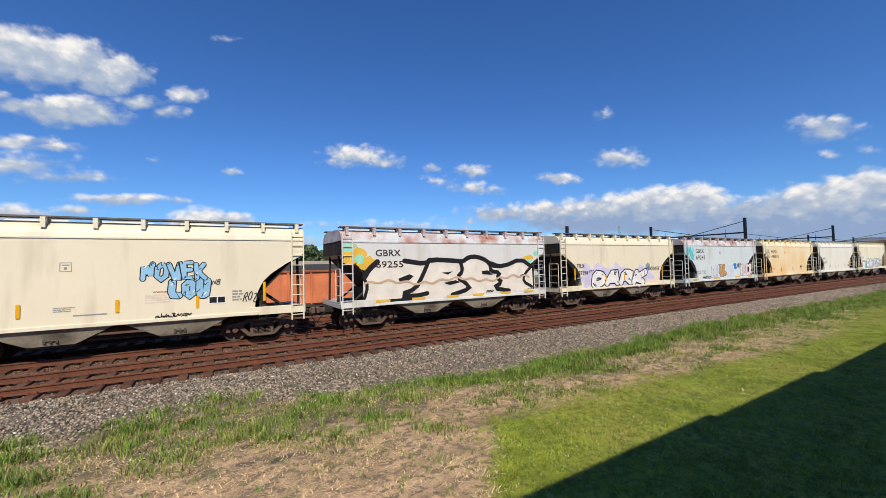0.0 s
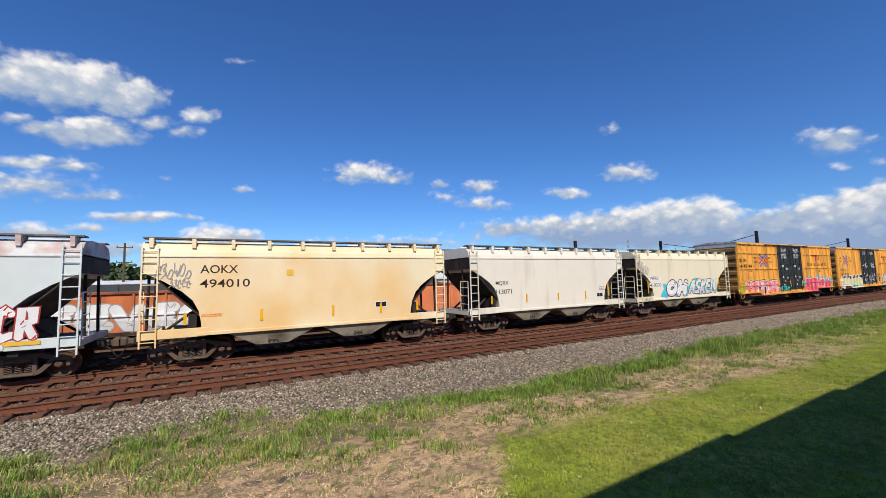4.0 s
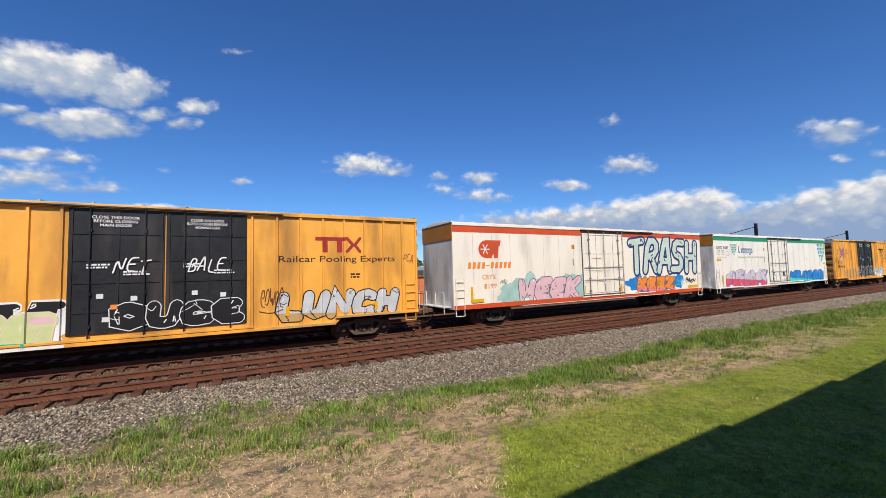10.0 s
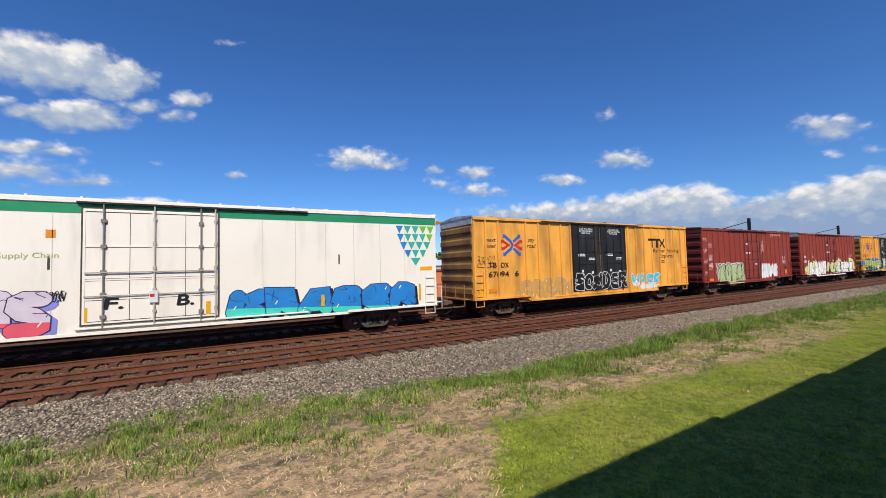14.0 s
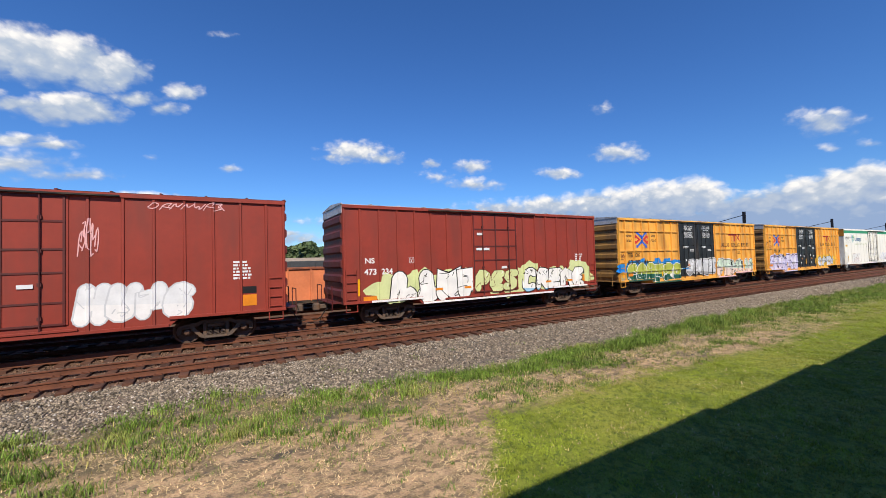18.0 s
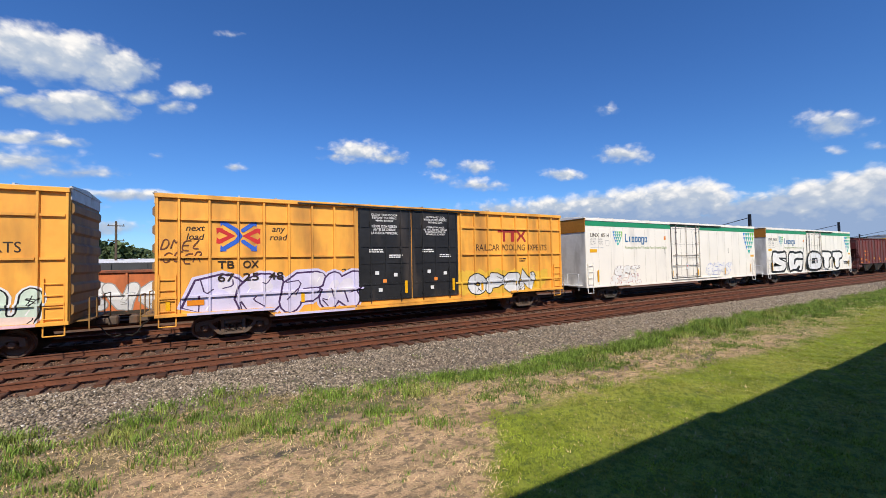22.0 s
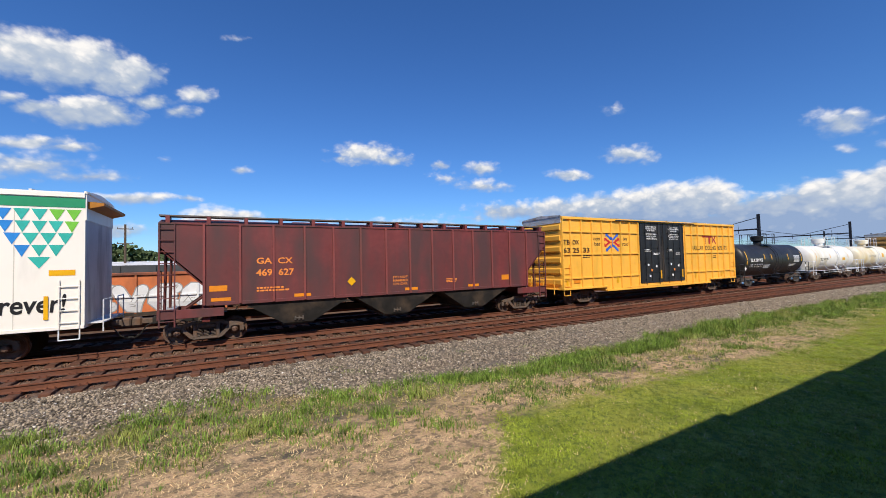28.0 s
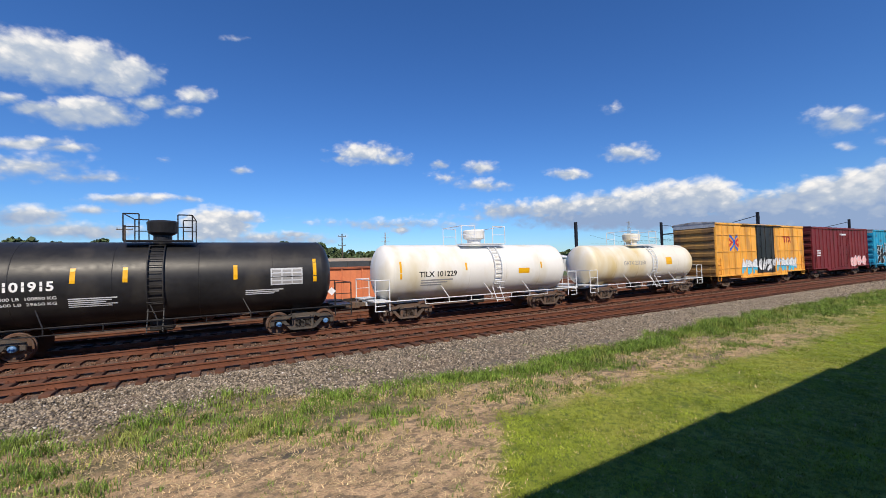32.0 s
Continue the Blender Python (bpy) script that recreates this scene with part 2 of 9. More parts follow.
GRIME = (0.09, 0.075, 0.06)
RUST = (0.16, 0.06, 0.03)
M = {
    "cream": mat("cream_paint", (0.76, 0.70, 0.53), 0.5, 0, 0.4, 0.05, (0.60, 0.54, 0.40), 0.25, 1.6, 7, 0.05, 30),
    "white_grey": mat("pale_grey_paint", (0.66, 0.67, 0.65), 0.5, 0, 0.4, 0.06, (0.52, 0.50, 0.45), 0.25, 1.6, 7, 0.05, 30),
    "pale_blue": mat("pale_blue_grey_paint", (0.60, 0.67, 0.68), 0.5, 0, 0.4, 0.06, (0.50, 0.50, 0.46), 0.25, 1.6, 7, 0.05, 30),
    "buff": mat("buff_stained_paint", (0.82, 0.72, 0.50), 0.5, 0, 0.4, 0.08, (0.76, 0.52, 0.24), 0.6, 0.35, 1.5, 0.05, 30),
    "yellow": mat("boxcar_yellow_paint", (0.86, 0.415, 0.068), 0.5, 0, 0.6, 0.10, (0.42, 0.20, 0.05), 0.45, 1.0, 4, 0.06, 25),
    "bright_yellow": mat("fresh_yellow_paint", (0.88, 0.46, 0.065), 0.42, 0, 0.6, 0.06, (0.62, 0.36, 0.05), 0.3, 1.0, 4, 0.04, 25),
    # boxcar ends: much darker yellow than the sides, with brown patches
    "end_yellow": mat("dark_yellow_end", (0.32, 0.18, 0.055), 0.6, 0, 0.8, 0.2, (0.15, 0.09, 0.05), 0.7, 1.4, 4, 0.06, 25),
    "black_door": mat("black_door_paint", (0.022, 0.023, 0.026), 0.45, 0, 0.8, 0.3, (0.06, 0.05, 0.045), 0.4, 1.5, 4, 0.05, 25),
    "white": mat("white_reefer_paint", (0.86, 0.80, 0.69), 0.42, 0, 0.5, 0.05, (0.60, 0.56, 0.48), 0.3, 1.1, 5, 0.03, 25),
    "white_fresh": mat("fresh_white_paint", (0.84, 0.81, 0.74), 0.4, 0, 0.5, 0.04, (0.62, 0.60, 0.55), 0.22, 1.1, 5, 0.03, 25),
    "green_stripe": mat("green_stripe_paint", (0.02, 0.26, 0.12), 0.45, 0, 1, 0.1),
    "red_stripe": mat("orange_red_stripe_paint", (0.62, 0.085, 0.025), 0.5, 0, 1, 0.12, (0.40, 0.10, 0.05), 0.3),
    "oxide": mat("oxide_red_paint", (0.275, 0.041, 0.026), 0.6, 0, 0.6, 0.12, (0.20, 0.040, 0.028), 0.5, 1.2, 4, 0.06, 25),
    "oxide_dark": mat("dark_oxide_red_paint", (0.125, 0.022, 0.020), 0.6, 0, 0.6, 0.2, (0.07, 0.028, 0.025), 0.6, 1.2, 5, 0.06, 25),
    "maroon": mat("maroon_paint", (0.17, 0.018, 0.022), 0.5, 0, 0.6, 0.15, (0.09, 0.02, 0.02), 0.4, 1.2, 4, 0.05, 25),
    "cyan": mat("cyan_paint", (0.02, 0.30, 0.50), 0.5, 0, 0.6, 0.15, GRIME, 0.3),
    "tank_black": mat("black_tank_paint", (0.022, 0.022, 0.024), 0.42, 0, 0.7, 0.3, (0.05, 0.045, 0.04), 0.35, 1, 2, 0.03, 25),
    "tank_white": mat("white_tank_paint", (0.78, 0.77, 0.73), 0.38, 0, 0.6, 0.06, (0.62, 0.55, 0.38), 0.35, 0.7, 3, 0.03, 25),
    "tank_ivory": mat("ivory_tank_paint", (0.76, 0.73, 0.64), 0.4, 0, 0.6, 0.08, (0.62, 0.50, 0.26), 0.5, 0.6, 3, 0.03, 25),
    "galv": mat("galvanized_steel", (0.52, 0.53, 0.54), 0.5, 0.3, 2, 0.2, (0.22, 0.15, 0.1), 0.4, 1.5),
    "gon_orange": mat("faded_orange_paint", (0.58, 0.17, 0.06), 0.7, 0, 0.7, 0.2, (0.32, 0.11, 0.05), 0.6, 1.2, 4, 0.06, 25),
    # underframe paint; on hopper bays and ends it also stands in for shade
    "under": mat("underframe_shade_black", (0.022, 0.020, 0.018), 0.75, 0, 2, 0.4, (0.07, 0.05, 0.035), 0.5),
    "truck": mat("truck_casting", (0.12, 0.09, 0.072), 0.75, 0, 3, 0.35, (0.13, 0.07, 0.04), 0.5, 3, 1, 0.1, 30),
    "truck_grey": mat("truck_casting_dark", (0.075, 0.068, 0.062), 0.7, 0, 3, 0.35, (0.10, 0.07, 0.05), 0.5, 3, 1, 0.1, 30),
    "wheel": mat("wheel_steel", (0.14, 0.09, 0.068), 0.6, 0.3, 4, 0.3, (0.14, 0.06, 0.03), 0.5),
    "rail": mat("rusty_rail", (0.15, 0.056, 0.030), 0.8, 0, 2, 0.3, (0.12, 0.052, 0.034), 0.5, 3, 1, 0.1, 60),
    "tie": mat("weathered_tie", (0.115, 0.052, 0.032), 0.9, 0, 4, 0.4, (0.05, 0.035, 0.03), 0.6, 2, 1, 0.3, 30, 0.35),
    "plate": mat("rusty_tie_plate", (0.12, 0.042, 0.022), 0.85, 0, 4, 0.3),
    "stone": mat("ballast_stone", (0.275, 0.228, 0.172), 0.9, 0, 3, 0.3, None, 0, 1, 1, 0, 40, 0.75, True),
    "brown_stone": mat("rusty_ballast_stone", (0.18, 0.10, 0.064), 0.9, 0, 1.5, 0.4, (0.22, 0.17, 0.13), 0.4, 2, 1, 0, 40, 0.7, True),
    "concrete": mat("concrete", (0.42, 0.40, 0.37), 0.9, 0, 1, 0.2, (0.25, 0.23, 0.2), 0.4),
    "dark_steel": mat("dark_painted_steel", (0.018, 0.020, 0.028), 0.6, 0, 2, 0.3),
    "wire": mat("wire", (0.03, 0.03, 0.035), 0.5, 0.5),
    "roof_white": mat("white_metal_roof", (0.74, 0.75, 0.76), 0.5, 0, 1, 0.08, (0.5, 0.48, 0.45), 0.4, 0.6),
    "wall_tan": mat("tan_block_wall", (0.42, 0.33, 0.24), 0.85, 0, 1, 0.15, (0.28, 0.22, 0.17), 0.4),
    "wall_dark": mat("dark_metal_wall", (0.06, 0.065, 0.07), 0.7, 0, 1, 0.2),
    "siding": mat("grey_siding", (0.48, 0.47, 0.45), 0.7, 0, 1, 0.12),
    "shingle": mat("asphalt_shingle", (0.09, 0.085, 0.08), 0.9, 0, 3, 0.3),
    "bark": mat("bark", (0.09, 0.065, 0.045), 0.95, 0, 4, 0.3),
    "leaf": mat("tree_leaf", (0.085, 0.12, 0.05), 0.7, 0, 0.3, 0.35, None, 0, 1, 1, 0, 40, 0.4, True),
    "grass": mat("lawn_blade", (0.29, 0.36, 0.032), 0.6, 0, 1.6, 0.45, (0.36, 0.36, 0.07), 0.4, 0.5, 1, 0, 40, 0.25, True),
    "weed": mat("weed_blade", (0.17, 0.27, 0.038), 0.6, 0, 3.0, 0.6, (0.32, 0.32, 0.09), 0.3, 0.9, 1, 0, 40, 0.45, True),
    "stalk": mat("dead_stalk", (0.48, 0.42, 0.13), 0.7, 0, 1, 0.3, None, 0, 1, 1, 0, 40, 0.4, True),
    "straw": mat("dry_straw", (0.66, 0.50, 0.28), 0.8, 0, 2, 0.3, None, 0, 1, 1, 0, 40, 0.4, True),
    "safety": mat("yellow_reflector", (0.75, 0.40, 0.01), 0.35, 0, 2, 0.1),
    "orange_label": mat("orange_stencil", (0.72, 0.24, 0.015), 0.5, 0, 2, 0.15),
}


def ink(name, col, rough=0.55):
    if name not in M:
        M[name] = mat(name, col, rough, 0, 2.0, 0.12)
    return M[name]


INK = {
    "black": (0.012, 0.012, 0.014), "white": (0.78, 0.78, 0.78), "red": (0.55, 0.03, 0.03), "blue": (0.03, 0.12, 0.55), "navy": (0.02, 0.04, 0.16),
    "sky": (0.08, 0.50, 0.72), "cyan": (0.05, 0.55, 0.62), "mint": (0.30, 0.68, 0.52), "teal": (0.03, 0.42, 0.36), "lime": (0.40, 0.55, 0.06),
    "sage": (0.42, 0.52, 0.28), "pink": (0.78, 0.11, 0.24), "rose": (0.76, 0.42, 0.42), "purple": (0.28, 0.20, 0.55), "lilac": (0.60, 0.57, 0.76), "plum": (0.06, 0.03, 0.10), "olive": (0.40, 0.44, 0.08), "deepgreen": (0.015, 0.10, 0.075), "pinkred": (0.72, 0.10, 0.13), "periwinkle": (0.22, 0.24, 0.66),
    "orange": (0.80, 0.26, 0.05), "gold": (0.72, 0.45, 0.06), "tan": (0.52, 0.33, 0.13), "silver": (0.55, 0.57, 0.60), "cream2": (0.70, 0.66, 0.52),
    "green": (0.05, 0.30, 0.08), "brown": (0.14, 0.05, 0.03), "grey": (0.30, 0.30, 0.30), "lettering": (0.035, 0.022, 0.016), "palewhite": (0.70, 0.72, 0.74),
    "markred": (0.36, 0.035, 0.03), "wordblue": (0.03, 0.14, 0.32), "wordgreen": (0.20, 0.36, 0.10), "leafgreen": (0.16, 0.50, 0.05), "forest": (0.02, 0.10, 0.07), "blue2": (0.02, 0.22, 0.62), "rust": (0.40, 0.10, 0.04), "bluegrey": (0.25, 0.32, 0.42),
}


def I(colour):
    return ink("ink_" + colour, INK[colour])


INK.update({"pale_body": (0.60, 0.66, 0.70), "body_yellow": (0.60, 0.33, 0.08), "body_white": (0.80, 0.80, 0.78), "palemint": (0.55, 0.66, 0.56),
            "rodgrey": (0.22, 0.20, 0.185), "cream3": (0.74, 0.70, 0.62), "mint2": (0.06, 0.62, 0.50), "palegreen": (0.34, 0.44, 0.20)})
INK.update({"drip": (0.56, 0.40, 0.26), "paleblue": (0.28, 0.52, 0.72), "hotpink": (0.80, 0.22, 0.22), "softpink": (0.72, 0.48, 0.52), "dustmint": (0.36, 0.56, 0.52), "redpink": (0.70, 0.10, 0.15)})
INK.update({"lilac3": (0.66, 0.63, 0.72), "lilac2": (0.62, 0.56, 0.66), "olive2": (0.50, 0.50, 0.22), "palegreen2": (0.60, 0.66, 0.32), "rose2": (0.72, 0.58, 0.52)})
M["off_white"] = mat("off_white_paint", (0.74, 0.71, 0.62), 0.5, 0, 0.4, 0.05, (0.60, 0.56, 0.47), 0.25, 1.6, 7, 0.05, 30)

# ---------------------------------------------------------------- shapes
def part(name, bm, material, parent=None, label="", at=None, smooth=False):
    """Links a bmesh as one mesh object, under a thing or a part if parent is given."""
    me = bpy.data.meshes.new(name)
    bm.to_mesh(me)
    bm.free()
    for m in (material if isinstance(material, (list, tuple)) else [material]):
        me.materials.append(m)
    if smooth:
        me.polygons.foreach_set("use_smooth", [True] * len(me.polygons))
    return place(name, me, parent, label, at)


def place(name, me, parent=None, label="", at=None):
    ob = new(name, me)
    if parent:
        ob.parent = parent
    if at is not None:
        ob.matrix_basis = at
    if label:
        ob["label"] = label
    return ob


def thing(name, m, label, category, group=""):
    ob = new(name)
    ob.empty_display_size = 0.3
    ob.matrix_basis = m
    return tagged(ob, label, category, group)


def box(bm, x0, x1, y0, y1, z0, z1, bev=0.0):
    """A box with its upright and level edges chamfered by bev."""
    if bev <= 0:
        v = [bm.verts.new((x, y, z)) for z in (z0, z1) for x, y in ((x0, y0), (x1, y0), (x1, y1), (x0, y1))]
        for f in ((3, 2, 1, 0), (4, 5, 6, 7), (0, 1, 5, 4), (1, 2, 6, 5), (2, 3, 7, 6), (3, 0, 4, 7)):
            bm.faces.new([v[i] for i in f])
        return v
    b = min(bev, (x1 - x0) * 0.4, (y1 - y0) * 0.4, (z1 - z0) * 0.4)
    rings = []
    for z, i in ((z0, b), (z0 + b, 0), (z1 - b, 0), (z1, b)):
        rings.append([bm.verts.new((x, y, z)) for x, y in ((x0 + b, y0 + i), (x1 - b, y0 + i), (x1 - i, y0 + b), (x1 - i, y1 - b), (x1 - b, y1 - i), (x0 + b, y1 - i), (x0 + i, y1 - b), (x0 + i, y0 + b))])
    for a, c in zip(rings, rings[1:]):
        for k in range(8):
            bm.faces.new((a[k], a[(k + 1) % 8], c[(k + 1) % 8], c[k]))
    bm.faces.new(rings[0][::-1])
    bm.faces.new(rings[-1])
    return [v for r in rings for v in r]


def rod(bm, p, q, r, n=6, r2=None):
    """A round bar from p to q."""
    p, q = Vector(p), Vector(q)
    d = (q - p).normalized()
    a = d.orthogonal().normalized()
    c = d.cross(a)
    rings = []
    for e, rr in ((p, r), (q, r if r2 is None else r2)):
        rings.append([bm.verts.new(e + (a * math.cos(k * math.tau / n) + c * math.sin(k * math.tau / n)) * rr) for k in range(n)])
    for k in range(n):
        bm.faces.new((rings[0][k], rings[0][(k + 1) % n], rings[1][(k + 1) % n], rings[1][k]))
    bm.faces.new(rings[0][::-1])
    bm.faces.new(rings[1])


def pipe(bm, pts, r, n=5):
    for p, q in zip(pts, pts[1:]):
        rod(bm, p, q, r, n)


def prism(bm, pts, y0, y1):
    """The outline pts (x, z) drawn out from y0 to y1."""
    a = [bm.verts.new((x, y0, z)) for x, z in pts]
    b = [bm.verts.new((x, y1, z)) for x, z in pts]
    n = len(pts)
    bm.faces.new(a)
    bm.faces.new(b[::-1])
    for k in range(n):
        bm.faces.new((a[(k + 1) % n], a[k], b[k], b[(k + 1) % n]))


def lathe(bm, prof, n=24, axis="X", at=(0, 0, 0)):
    """The profile (along, radius) turned round an axis."""
    rings = []
    for s, r in prof:
        ring = []
        for k in range(n):
            u, v = r * math.cos(k * math.tau / n), r * math.sin(k * math.tau / n)
            co = {"X": (s, u, v), "Y": (u, s, v), "Z": (u, v, s)}[axis]
            ring.append(bm.verts.new(Vector(co) + Vector(at)))
        rings.append(ring)
    for a, b in zip(rings, rings[1:]):
        for k in range(n):
            bm.faces.new((a[k], a[(k + 1) % n], b[(k + 1) % n], b[k]))
    bm.faces.new(rings[0][::-1])
    bm.faces.new(rings[-1])


def strip(bm, prof, xs, close=False):
    """The cross-section prof (y, z) drawn along x through the values xs."""
    rows = [[bm.verts.new((x, y, z)) for y, z in prof] for x in xs]
    n = len(prof)
    for a, b in zip(rows, rows[1:]):
        for k in range(n if close else n - 1):
            bm.faces.new((a[k], b[k], b[(k + 1) % n], a[(k + 1) % n]))
    if close:
        bm.faces.new(rows[0])
        bm.faces.new(rows[-1][::-1])


# ---------------------------------------------------------------- paint on car sides
SIDE = -1.58


def flat_side(x):
    return 0.0


def ribbed(ribs, half, proud):
    """How far a side stands out at x: posts at ribs, each 2 * half wide and proud metres deep, with sloped flanks."""
    def depth(x):
        for r in ribs:
            if abs(x - r) <= half + 1e-4:
                return proud
        return 0.0
    depth.proud = proud
    depth.cuts = sorted(c for r in ribs for c in (r - half - 0.02, r - half, r + half, r + half + 0.02))
    return depth


def conform(bm, depth, y):
    """Cuts a flat sheet of paint at the posts of the side and lays it on them."""
    if depth is flat_side:
        return
    xs = [v.co.x for v in bm.verts]
    lo, hi = min(xs), max(xs)
    for c in depth.cuts:
        if lo < c < hi:
            bmesh.ops.bisect_plane(bm, geom=bm.verts[:] + bm.edges[:] + bm.faces[:], dist=1e-5, plane_co=(c, 0, 0), plane_no=(1, 0, 0))
    bars_at = RAILS_AT.get(id(depth), ())
    for zr in bars_at:
        for c in (zr - 0.045, zr - 0.036, zr + 0.036, zr + 0.045):
            bmesh.ops.bisect_plane(bm, geom=bm.verts[:] + bm.edges[:] + bm.faces[:], dist=1e-5, plane_co=(0, 0, c), plane_no=(0, 0, 1))
    for v in bm.verts:
        out = depth(v.co.x)
        for zr in bars_at:
            if abs(v.co.z - zr) < 0.0365:
                out = max(out, depth.proud * 0.9 + 0.002)
        v.co.y -= out


RAILS_AT = {}                       # heights of the rails on a side, by its depth function
_letters = {}


def glyphs(text, bold=0.0, shear=0.0):
    """Flat outlines of a text in the built-in font: vertices (x, z) and faces."""
    key = (text, bold, shear)
    if key not in _letters:
        cu = bpy.data.curves.new("lettering", "FONT")
        cu.body, cu.offset, cu.shear, cu.resolution_u = text, bold, shear, 3
        cu.align_x = "CENTER"
        ob = bpy.data.objects.new("lettering", cu)
        scene.collection.objects.link(ob)
        bpy.context.view_layer.update()
        me = bpy.data.meshes.new_from_object(ob.evaluated_get(bpy.context.evaluated_depsgraph_get()))
        vs = [(v.co.x, v.co.y) for v in me.vertices]
        fs = [tuple(p.vertices) for p in me.polygons]
        bpy.data.objects.remove(ob)
        bpy.data.curves.remove(cu)
        bpy.data.meshes.remove(me)
        _letters[key] = (vs, fs)
    return _letters[key]


def add_text(bm, text, x0, x1, z0, z1, y, bold=0.0, shear=0.0, tilt=0.0):
    vs, fs = glyphs(text, bold, shear)
    xa, xb = min(v[0] for v in vs), max(v[0] for v in vs)
    za, zb = min(v[1] for v in vs), max(v[1] for v in vs)
    out = []
    for x, z in vs:
        u, w = (x - xa) / (xb - xa), (z - za) / (zb - za)
        px, pz = x0 + u * (x1 - x0), z0 + w * (z1 - z0)
        out.append(bm.verts.new((px, y, pz + tilt * (u - 0.5))))
    for f in fs:
        try:
            bm.faces.new([out[i] for i in f])
        except ValueError:
            pass


def lettering(car, text, x0, x1, z0, z1, material, depth=flat_side, bold=0.01, shear=0.0, name="lettering", lift=0.006):
    bm = bmesh.new()
    add_text(bm, text, x0, x1, z0, z1, SIDE - lift, bold, shear)
    conform(bm, depth, SIDE - lift)
    return part(name, bm, material, car)


def bars(car, x0, x1, z0, z1, rows, material, depth=flat_side, seed=1, name="small_stencil", lift=0.006):
    """Small writing as plain bars."""
    rng = random.Random(seed)
    bm = bmesh.new()
    h = (z1 - z0) / rows
    for k in range(rows):
        x, z = x0, z1 - h * (k + 0.8)
        end = x0 + (x1 - x0) * rng.uniform(0.7, 1.0)
        while x < end - 0.02:
            w = min(rng.uniform(0.5, 2.2) * h, end - x)
            sheet(bm, x, x + w, z, z + h * 0.6, SIDE - lift)
            x += w + h * 0.3
    conform(bm, depth, SIDE - lift)
    return part(name, bm, material, car)


def sheet(bm, x0, x1, z0, z1, y):
    v = [bm.verts.new(c) for c in ((x0, y, z0), (x1, y, z0), (x1, y, z1), (x0, y, z1))]
    bm.faces.new(v)


def patch(car, x0, x1, z0, z1, material, name="label", depth=flat_side, lift=0.006, label=""):
    bm = bmesh.new()
    sheet(bm, x0, x1, z0, z1, SIDE - lift)
    conform(bm, depth, SIDE - lift)
    return part(name, bm, material, car, label)


def blob(bm, cx, cz, rx, rz, y, rng, n=26, wild=0.22):
    """An uneven patch of sprayed paint."""
    ph = [rng.uniform(0, 6.28) for _ in range(4)]
    y -= 0.0003 * len(bm.faces)
    vs = []
    for k in range(n):
        a = k * math.tau / n
        r = 1 + wild * (math.sin(3 * a + ph[0]) + 0.6 * math.sin(5 * a + ph[1]) + 0.5 * math.sin(8 * a + ph[2])) * 0.6
        vs.append(bm.verts.new((cx + rx * r * math.cos(a), y, cz + rz * r * math.sin(a))))
    bm.faces.new(vs)


def rounded(pts, times=1):
    """The line pts with its corners cut round."""
    for _ in range(times):
        out = [pts[0]]
        for (xa, za), (xb, zb) in zip(pts, pts[1:]):
            out += [(xa * 0.75 + xb * 0.25, za * 0.75 + zb * 0.25), (xa * 0.25 + xb * 0.75, za * 0.25 + zb * 0.75)]
        pts = out + [pts[-1]]
    return pts


def stroke(bm, pts, w, y, grow=0.0):
    """A painted line of width w through pts (x, z): one ribbon with round ends, each next stroke laid over the last."""
    line = []
    for p in pts:
        if not line or (p[0] - line[-1][0]) ** 2 + (p[1] - line[-1][1]) ** 2 > 1e-6:
            line.append(p)
    if len(line) < 2:
        return y
    r = w / 2 + grow
    left, right = [], []
    for k, (x, z) in enumerate(line):
        a, b = line[max(0, k - 1)], line[min(len(line) - 1, k + 1)]
        d = Vector((b[0] - a[0], b[1] - a[1]))
        d = d.normalized() if d.length > 1e-6 else Vector((1, 0))
        y -= 0.00006
        if k in (0, len(line) - 1):                # round end
            s = -1 if k == 0 else 1
            arc = [bm.verts.new((x + r * (math.cos(q) * d.x * s - math.sin(q) * d.y * s) * (0.9 if abs(q) < 1 else 1), y + 0.00002, z + r * (math.cos(q) * d.y * s + math.sin(q) * d.x * s) * (0.9 if abs(q) < 1 else 1))) for q in (-1.57, -0.95, -0.32, 0.32, 0.95, 1.57)]
            bm.faces.new(arc)
        m = r
        if 0 < k < len(line) - 1:                  # mitred corners
            e = Vector((x - a[0], z - a[1])).normalized()
            m = r / max(0.6, abs(e.dot(d)))
        left.append(bm.verts.new((x - d.y * m, y, z + d.x * m)))
        right.append(bm.verts.new((x + d.y * m, y, z - d.x * m)))
    for k in range(len(line) - 1):
        bm.faces.new((left[k], right[k], right[k + 1], left[k + 1]))
    return y


